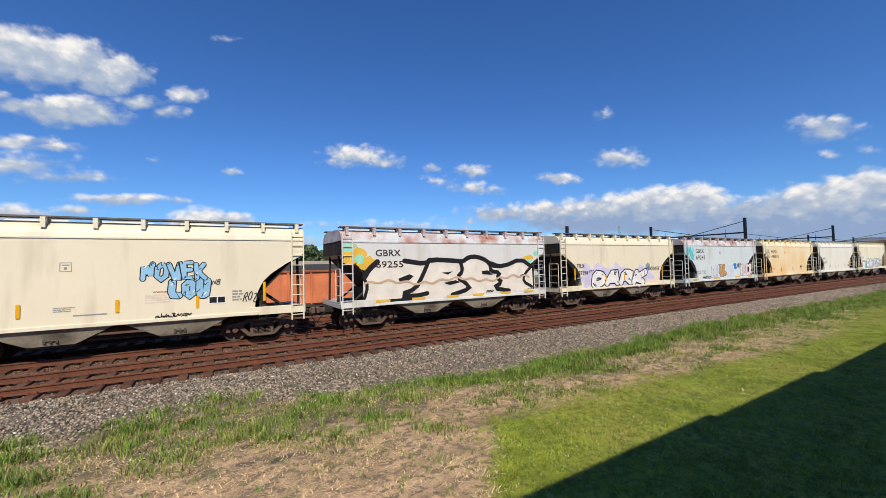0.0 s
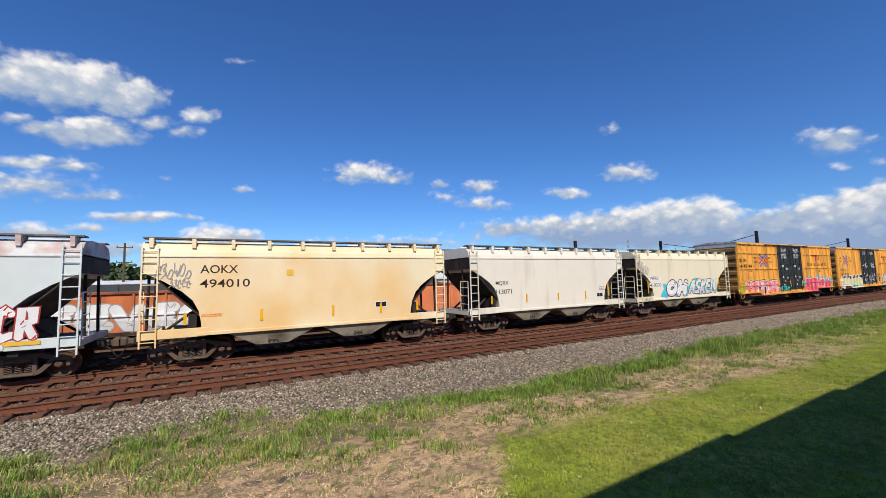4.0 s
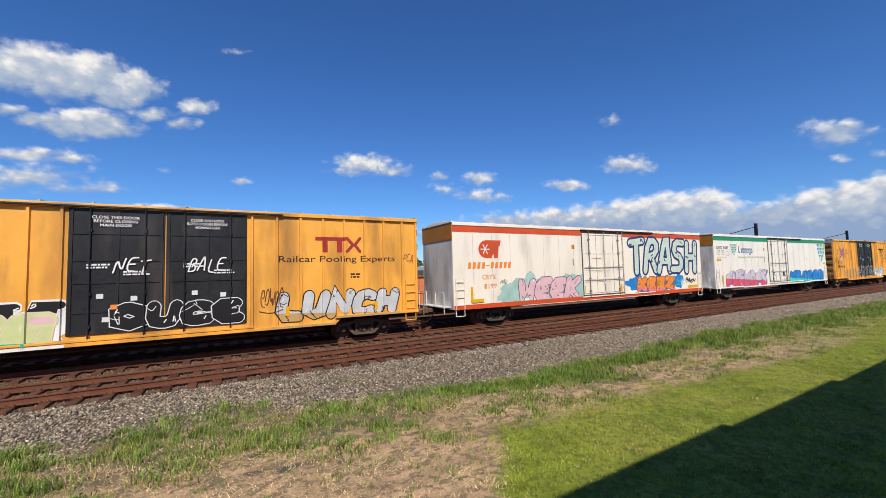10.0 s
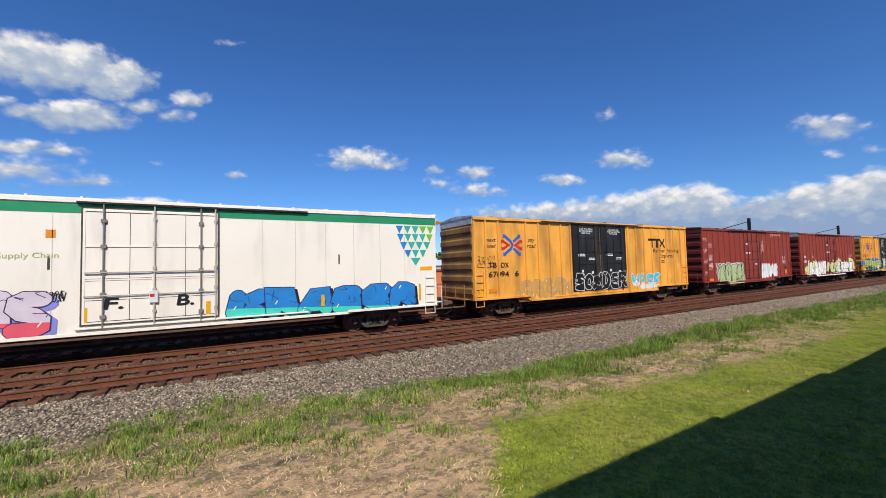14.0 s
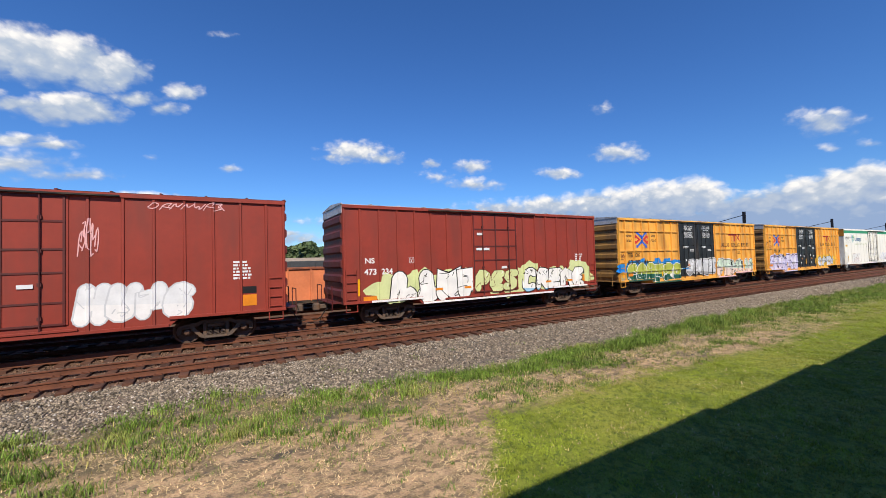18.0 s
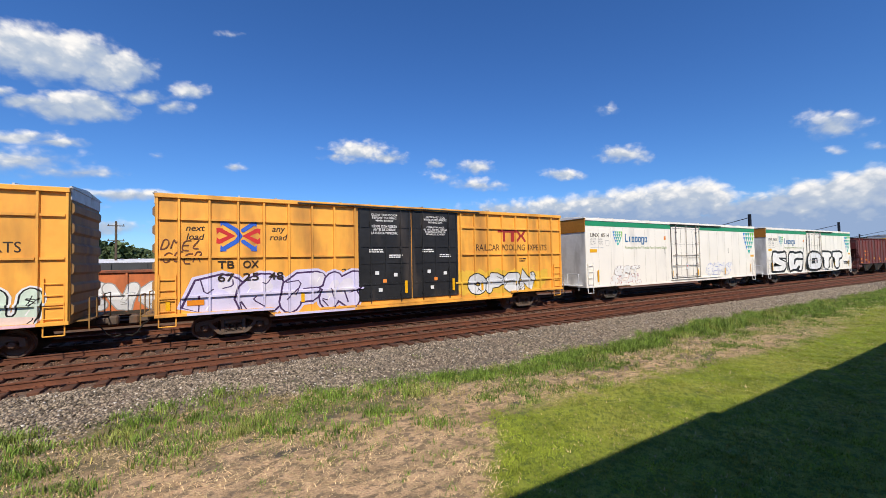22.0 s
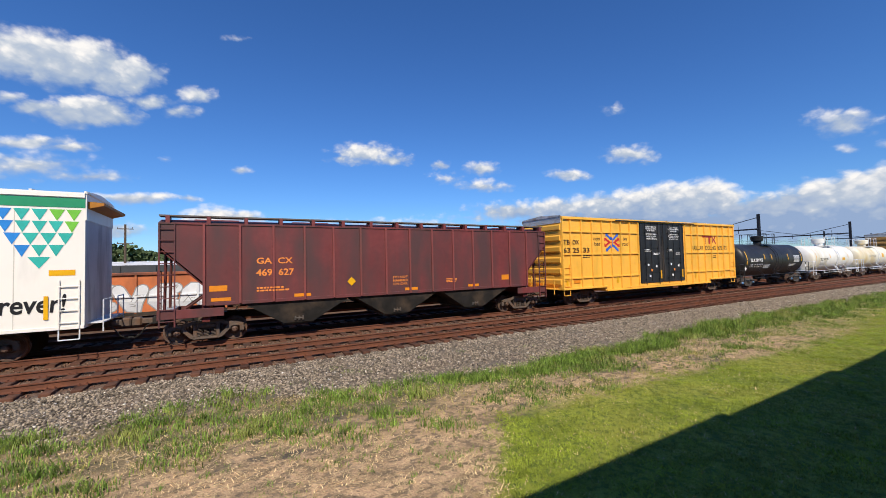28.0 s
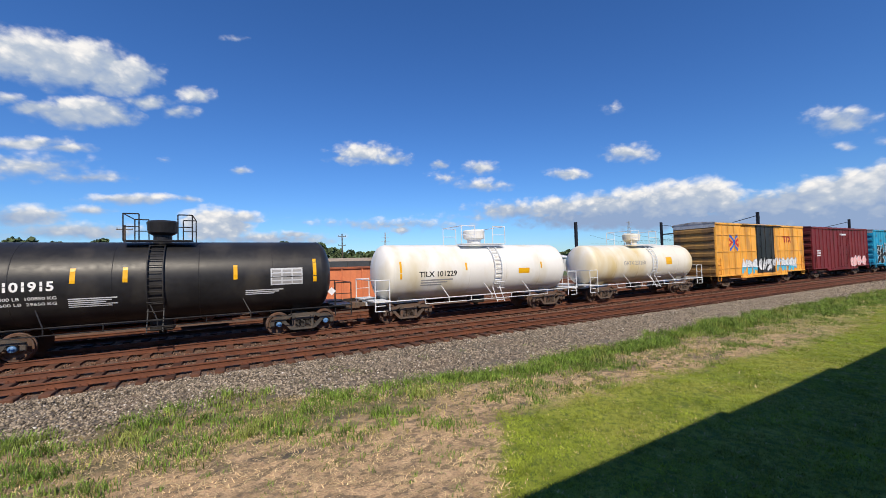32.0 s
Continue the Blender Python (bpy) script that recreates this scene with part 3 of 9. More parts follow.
# tangled strokes in a unit square, for painted pieces that cannot be read
SHAPES = [
    [[(0.0, 0.1), (0.3, 1), (0.5, 0.3), (0.9, 0.9)]],
    [[(0.1, 0.9), (0.8, 1), (0.2, 0.5), (0.9, 0.4), (0.1, 0)], [(0.5, 0.7), (1.0, 0.1)]],
    [[(0.05, 0.3), (0.4, 0.95), (0.9, 0.7), (0.6, 0.1), (0.15, 0.2)]],
    [[(0.1, 0), (0.3, 0.8), (0.9, 0.95)], [(0.3, 0.45), (1.0, 0.3)], [(0.9, 0.95), (0.72, 0.55)]],
    [[(0.0, 0.6), (0.5, 0.95), (0.45, 0.4), (1, 0.55)], [(0.15, 0.6), (0.1, 0.0), (0.7, 0.1)]],
    [[(0.05, 1), (0.2, 0.25), (0.55, 0.65), (0.6, 0), (1.0, 0.85)]],
    [[(0.95, 0.05), (0.3, 0.1), (0.1, 0.6), (0.55, 1), (0.9, 0.6), (0.45, 0.5)]],
]
# strokes of the letters that can be read in painted pieces
LETTERS = {
    "A": [[(0.05, 0), (0.42, 1), (0.62, 1), (0.98, 0)], [(0.25, 0.32), (0.8, 0.32)]], "B": [[(0.12, 0), (0.12, 1), (0.8, 0.95), (0.8, 0.58), (0.3, 0.52)], [(0.3, 0.52), (0.92, 0.42), (0.88, 0.02), (0.12, 0)]],
    "W": [[(0.02, 1), (0.22, 0.02), (0.5, 0.75), (0.76, 0.02), (1.0, 1)]], "D": [[(0.12, 0), (0.12, 1), (0.7, 0.92), (0.95, 0.5), (0.7, 0.06), (0.12, 0)]], "H": [[(0.12, 0), (0.15, 1)], [(0.88, 0), (0.9, 1)], [(0.14, 0.5), (0.88, 0.5)]],
    "C": [[(0.95, 0.85), (0.6, 1), (0.15, 0.85), (0.08, 0.2), (0.4, 0), (0.98, 0.12)]], "E": [[(0.95, 0.98), (0.12, 0.95), (0.1, 0.03), (0.98, 0)], [(0.12, 0.5), (0.8, 0.52)]],
    "F": [[(0.98, 1), (0.15, 0.95), (0.1, 0)], [(0.12, 0.5), (0.8, 0.55)]], "G": [[(0.95, 0.85), (0.5, 1), (0.1, 0.75), (0.1, 0.2), (0.5, 0), (0.92, 0.15), (0.9, 0.5), (0.55, 0.5)]],
    "I": [[(0.5, 0), (0.5, 1)], [(0.2, 0.02), (0.8, 0.02)]], "J": [[(0.3, 1), (0.95, 1)], [(0.7, 1), (0.68, 0.15), (0.35, 0), (0.05, 0.25)]],
    "K": [[(0.12, 0), (0.14, 1)], [(0.95, 1), (0.25, 0.48), (0.98, 0)]], "L": [[(0.2, 1), (0.12, 0.08), (0.95, 0.03)]], "M": [[(0.06, 0), (0.15, 1), (0.5, 0.4), (0.85, 1), (0.95, 0)]],
    "N": [[(0.08, 0), (0.12, 1), (0.85, 0.05), (0.92, 1)]], "O": [[(0.5, 1), (0.1, 0.75), (0.1, 0.22), (0.5, 0), (0.92, 0.22), (0.92, 0.75), (0.5, 1)]], "P": [[(0.12, 0), (0.12, 1), (0.85, 0.95), (0.9, 0.52), (0.2, 0.42)]],
    "R": [[(0.12, 0), (0.14, 1), (0.85, 0.96), (0.88, 0.56), (0.25, 0.46)], [(0.5, 0.46), (1.0, 0)]], "S": [[(0.95, 0.95), (0.2, 0.97), (0.1, 0.6), (0.88, 0.42), (0.85, 0.04), (0.03, 0.05)]],
    "T": [[(0.02, 0.92), (1.0, 1)], [(0.5, 0.95), (0.48, 0)]], "U": [[(0.1, 1), (0.12, 0.15), (0.5, 0), (0.85, 0.12), (0.92, 1)]], "V": [[(0.02, 1), (0.45, 0), (0.6, 0), (0.98, 1)]],
    "X": [[(0.05, 1), (0.95, 0)], [(0.95, 1), (0.05, 0)]], "Y": [[(0.05, 1), (0.5, 0.5), (0.95, 1)], [(0.5, 0.5), (0.48, 0)]], "Z": [[(0.05, 0.95), (0.95, 1), (0.1, 0.05), (0.98, 0)]],
}


def piece(car, x0, x1, z0, z1, count, fill, line, haze="", second="", shade="", depth=flat_side, seed=1, weight=0.30, edge=0.055, name="painted_graffiti", label="", shear=0.0, lift0=0.006, wild="", rim="", split=0.5, spots=""):
    """A spray-painted piece in layers: a haze, a rim, each letter's outline and fill, a second colour below the split and glints. wild: letters that can be read."""
    count = len(wild) or count
    weight *= 0.80 if wild else 1.0
    rng = random.Random(seed)
    w, h = (x1 - x0) / count, z1 - z0
    root = None
    layers = []
    if haze:
        bm = bmesh.new()
        for k in range(count + 1):
            blob(bm, x0 + w * (k + rng.uniform(-0.1, 0.1)), z0 + h * rng.uniform(0.42, 0.6), w * 0.66, h * rng.uniform(0.5, 0.62), 0, rng)
        for k in range(260):                      # overspray
            a, b, r = rng.uniform(x0 - 0.2 * w, x1 + 0.2 * w), rng.gauss(z0 + 0.52 * h, 0.42 * h), rng.uniform(0.015, 0.05)
            if z0 - 0.05 < b < z1 + 0.4 * h:
                bm.faces.new([bm.verts.new((a + r * math.cos(q * math.tau / 6), -0.0002 * rng.random(), b + r * math.sin(q * math.tau / 6))) for q in range(6)])
        layers.append((bm, haze))
    forms = []
    for k in range(count):
        shape = LETTERS[wild[k]] if wild else SHAPES[rng.randrange(len(SHAPES))]
        lean, up, down = shear + rng.uniform(-0.12, 0.2), rng.uniform(-0.06, 0.08), rng.uniform(-0.06, 0.05)
        wide = rng.uniform(0.98, 1.1) if wild else rng.uniform(1.1, 1.4)
        soft = rng.random() < 0.6
        r = weight * min(w, h) * 0.5
        form = [[(x0 + w * k + 0.75 * r + (w - 1.3 * r) * wide * a + lean * (h - 2 * r) * (b - 0.5), z0 + r + (h - 2 * r) * (down + (1 + up - down) * b)) for a, b in s] for s in shape]
        if not wild and rng.random() < 0.4:                    # a pointed tail
            a, b = form[-1][-1]
            form.append([(a, b), (a + rng.choice((-1, 1)) * w * 0.35, b + rng.uniform(-0.05, 0.25) * h)])
        forms.append([rounded(s, 1) if soft else s for s in form])
    bmax = min(w, h)
    cur = -0.0003 * (count + 2) if haze else 0.0
    if shade:
        bm = bmesh.new()
        for f in forms:
            for s in f:
                cur = stroke(bm, [(a + 0.09 * h, b - 0.08 * h) for a, b in s], weight * bmax, cur, edge)
        layers.append((bm, shade))
    if rim:
        bm = bmesh.new()
        for f in forms:
            for s in f:
                cur = stroke(bm, s, weight * bmax, cur, edge * 2.3)
        layers.append((bm, rim))
    bo, bf, b2, glint = bmesh.new(), bmesh.new(), bmesh.new(), bmesh.new()
    for f in forms:                           # each letter lies over the one before it
        for s in f:
            cur = stroke(bo, s, weight * bmax, cur, edge)
        for s in f:
            cur = stroke(bf, s, weight * bmax, cur)
        if spots:
            for q in range(3):
                s = f[rng.randrange(len(f))]
                (xa, za), (xb, zb) = s[0], s[1]
                t = rng.random()
                cur = stroke(b2, [(xa + (xb - xa) * t, za + (zb - za) * t), (xa + (xb - xa) * t + rng.uniform(-0.2, 0.2) * w, za + (zb - za) * t + rng.uniform(-0.15, 0.15) * h)], weight * bmax * rng.uniform(0.3, 0.75), cur)
        a, b = f[0][rng.randrange(len(f[0]))]
        cur = stroke(glint, [(a - 0.03 * h, b), (a + 0.03 * h, b + 0.10 * h)], 0.035, cur)
        for q in range(3):     # inner lines in the outline's colour
            g = f[rng.randrange(len(f))]
            a, b = g[rng.randrange(len(g))]
            r = weight * bmax * 0.5
            pts = [(a + rng.uniform(-1, 1) * r, b + rng.uniform(-1, 1) * r) for _ in range(3)]
            cur = stroke(bo, rounded(pts), max(0.022, edge * 0.6), cur)
    if second and bf.verts:                       # the lower part of the letters in the second colour
        low = bf.copy()
        for half, top in ((bf, True), (low, False)):
            bmesh.ops.bisect_plane(half, geom=half.verts[:] + half.edges[:] + half.faces[:], plane_co=(x0, 0, z0 + h * split), plane_no=(0.05, 0, 1), clear_inner=top, clear_outer=not top)
        layers.append((low, second))
    layers += [(bo, line), (bf, fill), (b2, spots or fill), (glint, "white" if fill not in ("white", "palewhite", "body_white") else line)]
    y = SIDE - lift0
    for k, (bm, colour) in enumerate(layers):
        if not bm.verts:
            bm.free()
            continue
        foot = BODY.get(car.name)
        for v in bm.verts:
            v.co.y += y
            if foot:                              # paint ends at the car's lower edge
                v.co.z = max(v.co.z, foot[2] + 0.01 if foot[0] < v.co.x < foot[1] else foot[3] + 0.01)
        conform(bm, depth, y)
        if root is None:
            root = part(name, bm, I(colour), car, label)
        else:
            part("paint_layer", bm, I(colour), root)
    return root


BODY = {}


def sill_paint(car, x0, x1, colour):
    """Overspray that runs down on to the proud side sill."""
    t0, t1, low, sill, proud = BODY[car.name]
    for a, b, z in ((0, t0, sill), (t0, t1, low), (t1, 99, sill)):
        a, b = max(a, x0), min(b, x1)
        if b - a > 0.05:
            patch(car, a, b, z + 0.004, z + 0.092, I(colour), "sill_overspray", flat_side, proud + 0.019)


def splash(car, x0, x1, z0, z1, colour, n, depth=flat_side, seed=1):
    """A sprayed background behind a piece: overlapping ragged clouds of one colour."""
    rng = random.Random(seed)
    bm = bmesh.new()
    for k in range(n):
        r = (x1 - x0) / n * rng.uniform(0.9, 1.5)
        blob(bm, x0 + (x1 - x0) * (k + 0.5) / n, rng.uniform(z0 + 0.3 * (z1 - z0), z1 - 0.35 * (z1 - z0)), r, (z1 - z0) * rng.uniform(0.3, 0.45), SIDE - 0.003 - 0.0002 * k, rng, 26, 0.4)
    conform(bm, depth, SIDE - 0.004)
    return part("sprayed_background", bm, I(colour), car)


def scrawl(car, x0, x1, z0, z1, colour, depth=flat_side, seed=1, w=0.03, loops=5, name="scrawled_tag"):
    """A quick tag in one thin spray line: slanted letter-like strokes."""
    rng = random.Random(seed)
    bm = bmesh.new()
    step, h = (x1 - x0) / loops, z1 - z0
    for k in range(loops):
        shape = SHAPES[rng.randrange(len(SHAPES))]
        dz, sc = rng.uniform(-0.12, 0.12) * h, rng.uniform(0.8, 1.25)
        for s in shape:
            stroke(bm, rounded([(x0 + step * (k + 1.1 * a) + 0.25 * step * b, z0 + dz + h * sc * b) for a, b in s]), w, SIDE - 0.018)
    if rng.random() < 0.5:
        stroke(bm, rounded([(x0, z0 - 0.1 * h), ((x0 + x1) / 2, z0 - 0.25 * h), (x1, z0 - 0.05 * h)]), w, SIDE - 0.018)
    conform(bm, depth, SIDE - 0.018)
    return part(name, bm, I(colour), car)

# ---------------------------------------------------------------- ground and tracks
TRACKS = (13.885, 17.50, 21.12)      # centre lines of the three near tracks
LAWN = -0.45


def ground_material():
    """Grass, bare dirt, gravel and far fields, told apart by where they lie."""
    m = bpy.data.materials.new("ground_soil")
    m.use_nodes = True
    nt = m.node_tree
    b = nt.nodes["Principled BSDF"]
    b.inputs["Roughness"].default_value = 0.95
    geo = nt.nodes.new("ShaderNodeNewGeometry")
    sep = nt.nodes.new("ShaderNodeSeparateXYZ")
    nt.links.new(geo.outputs["Position"], sep.inputs[0])

    def math_node(op, a, c, d=None):
        n = nt.nodes.new("ShaderNodeMath")
        n.operation = op
        for i, v in enumerate((a, c, d)):
            if isinstance(v, (int, float)):
                n.inputs[i].default_value = v
            elif v is not None:
                nt.links.new(v, n.inputs[i])
        return n.outputs[0]

    def noise_tex(scale, detail, sx=1.0):
        mp = nt.nodes.new("ShaderNodeMapping")
        mp.inputs["Scale"].default_value = (sx, 1, 1)
        nt.links.new(geo.outputs["Position"], mp.inputs[0])
        n = nt.nodes.new("ShaderNodeTexNoise")
        n.inputs["Scale"].default_value, n.inputs["Detail"].default_value = scale, detail
        nt.links.new(mp.outputs[0], n.inputs["Vector"])
        return n.outputs[0]

    def step(v, lo, hi):
        n = nt.nodes.new("ShaderNodeMapRange")
        n.interpolation_type = "SMOOTHSTEP"
        n.inputs["From Min"].default_value, n.inputs["From Max"].default_value = lo, hi
        nt.links.new(v, n.inputs["Value"])
        return n.outputs[0]

    def mix(f, a, c, kind="MIX"):
        x = nt.nodes.new("ShaderNodeMix")
        x.data_type, x.blend_type = "RGBA", kind
        for slot, v in (("Factor", f), ("A", a), ("B", c)):
            if isinstance(v, (int, float)):
                x.inputs[slot].default_value = v
            elif isinstance(v, tuple):
                x.inputs[slot].default_value = (*v, 1)
            else:
                nt.links.new(v, x.inputs[slot])
        return x.outputs["Result"]

    big, mid, fine = noise_tex(0.5, 5), noise_tex(2.2, 7), noise_tex(28, 4)
    soil = mix(step(mid, 0.35, 0.65), (0.60, 0.41, 0.24), (0.40, 0.275, 0.155))
    soil = mix(step(noise_tex(7, 6), 0.52, 0.62), soil, (0.24, 0.175, 0.11))
    soil = mix(step(noise_tex(1.3, 6, 0.6), 0.56, 0.68), soil, (0.10, 0.085, 0.065))
    soil = mix(step(noise_tex(5.0, 7, 0.7), 0.52, 0.62), soil, (0.25, 0.18, 0.105))
    soil = mix(0.7, soil, fine, "OVERLAY")
    turf = mix(step(big, 0.3, 0.7), (0.20, 0.25, 0.026), (0.30, 0.32, 0.05))
    turf = mix(step(noise_tex(8, 5), 0.42, 0.6), turf, (0.12, 0.165, 0.02))
    turf = mix(0.4, turf, fine, "OVERLAY")
    gravel = mix(step(noise_tex(18, 3), 0.3, 0.7), (0.08, 0.068, 0.055), (0.20, 0.17, 0.14))
    gravel = mix(step(noise_tex(0.7, 4), 0.45, 0.75), gravel, (0.17, 0.12, 0.09))
    wob = math_node("MULTIPLY_ADD", mid, 1.6, -0.8)
    y = math_node("ADD", sep.outputs[1], wob)
    # lawn near the camera; its edge runs out towards the track farther along
    edge = math_node("MULTIPLY_ADD", math_node("SMOOTH_MAX", math_node("MULTIPLY_ADD", sep.outputs[0], -0.05, 6.6), 5.6, 1.0), 1.0, 0.0)
    bare = math_node("MULTIPLY", step(math_node("SUBTRACT", y, edge), -0.25, 0.45), math_node("SUBTRACT", 1.0, math_node("MULTIPLY", step(sep.outputs[0], 15.0, 27.0), math_node("MULTIPLY_ADD", step(mid, 0.4, 0.6), -0.5, 1.0))))
    left = step(math_node("ADD", math_node("MULTIPLY_ADD", sep.outputs[1], -0.76, sep.outputs[0]), math_node("MULTIPLY", wob, 1.1)), -0.35, 0.15)
    lawn = math_node("MULTIPLY", math_node("SUBTRACT", 1.0, bare), left)
    col = mix(lawn, soil, turf)
    weeds = math_node("MULTIPLY", step(y, 7.0, 8.6), step(big, 0.30, 0.55))
    col = mix(math_node("MULTIPLY", weeds, 0.75), col, (0.105, 0.10, 0.045))
    bay = math_node("MULTIPLY", step(sep.outputs[0], 0.5, 7.0), math_node("SUBTRACT", 1.0, math_node("MULTIPLY", step(sep.outputs[0], 12.0, 22.0), 0.6)))
    shore = math_node("MULTIPLY_ADD", bay, 1.35, math_node("MULTIPLY_ADD", mid, 0.8, -0.4))
    col = mix(step(math_node("ADD", sep.outputs[1], shore), 9.9, 10.5), col, gravel)
    # rust and dirt under and between the rails
    bed = mix(step(noise_tex(9, 5), 0.35, 0.65), (0.115, 0.058, 0.036), (0.19, 0.12, 0.08))
    col = mix(step(math_node("ADD", sep.outputs[1], math_node("MULTIPLY_ADD", mid, 0.3, -0.15)), 12.6, 13.0), col, bed)
    far = step(sep.outputs[1], 46.0, 60.0)
    field = mix(step(noise_tex(0.02, 4), 0.4, 0.6), (0.07, 0.11, 0.03), (0.16, 0.15, 0.07))
    col = mix(far, col, field)
    nt.links.new(col, b.inputs["Base Color"])
    bp = nt.nodes.new("ShaderNodeBump")
    bp.inputs["Strength"].default_value, bp.inputs["Distance"].default_value = 0.9, 0.05
    nt.links.new(math_node("ADD", fine, mid), bp.inputs["Height"])
    nt.links.new(bp.outputs[0], b.inputs["Normal"])
    return m


def ground_height(x, y):
    """Height of the ground: lawn, a low ballast shoulder, the track bed."""
    prof = ((-4000, LAWN), (9.9, LAWN), (11.2, -0.37), (12.35, -0.27), (12.8, -0.245), (23.2, -0.245), (24.4, -0.5), (4000, -0.6))
    for (a, za), (c, zc) in zip(prof, prof[1:]):
        if a <= y <= c:
            z = za + (zc - za) * (y - a) / (c - a)
            break
    if -20 < x < 70 and 0 < y < 12.2:
        z += 0.05 * (noise.noise((x * 0.5, y * 0.5, 0)) + 0.4 * noise.noise((x * 2.1, y * 2.1, 3)))
    return z


def build_ground():
    xs = [-3500, -800, -250, -90, -40] + [-20 + 0.5 * k for k in range(150)] + [57 + 4 * k for k in range(30)] + [200, 320, 600, 1200, 3800]
    ys = [-3000, -600, -120, -30, -8] + [-3 + 0.5 * k for k in range(26)] + [10.2, 10.6, 11.2, 11.8, 12.35, 12.8, 15, 19, 23.2, 24.4, 30, 45, 60, 90, 150, 300, 700, 3500]
    vs = [(x, y, ground_height(x, y)) for x in xs for y in ys]
    n = len(ys)
    fs = [(i * n + j, (i + 1) * n + j, (i + 1) * n + j + 1, i * n + j + 1) for i in range(len(xs) - 1) for j in range(n - 1)]
    me = bpy.data.meshes.new("ground")
    me.from_pydata(vs, [], fs)
    me.materials.append(ground_material())
    me.polygons.foreach_set("use_smooth", [True] * len(me.polygons))
    tagged(new("ground", me), "mown lawn, bare dirt and grey gravel beside the railway", "ground", kind="structure")


build_ground()

RAIL = ((-0.07, -0.17), (-0.07, -0.155), (-0.012, -0.135), (-0.009, -0.045), (-0.036, -0.035), (-0.037, -0.008), (-0.028, 0.0),
        (0.028, 0.0), (0.037, -0.008), (0.036, -0.035), (0.009, -0.045), (0.012, -0.135), (0.07, -0.155), (0.07, -0.17))


def build_tracks():
    for k, yc in enumerate(TRACKS):
        for side in (-0.7525, 0.7525):
            bm = bmesh.new()
            strip(bm, [(yc + side + a, b) for a, b in RAIL[::-1]], [-120, 0, 60, 900], True)
            tagged(part("rail", bm, M["rail"]), "rusty brown steel rail spiked to wooden ties", "rail", "railway rails", "structure")


build_tracks()

# ---------------------------------------------------------------- running gear, shared by all cars
CARS, FRONT_AXLES, REAR_AXLES = [], [], []
RATE = 11.197                      # metres a second, towards -X


def train_at(t):
    """How far the train has come at t seconds."""
    return RATE * t - 0.00041 * (t - 16.0) ** 2


def beam(bm, pts, thick, y0, y1):
    """A bent bar of even thickness along pts (x, z), drawn out from y0 to y1."""
    up, down = [], []
    for k, (x, z) in enumerate(pts):
        a, b = pts[max(0, k - 1)], pts[min(len(pts) - 1, k + 1)]
        d = Vector((b[0] - a[0], b[1] - a[1])).normalized() * (thick / 2)
        up.append((x - d.y, z + d.x))
        down.append((x + d.y, z - d.x))
    for k in range(len(pts) - 1):
        prism(bm, [down[k], down[k + 1], up[k + 1], up[k]], y0, y1)


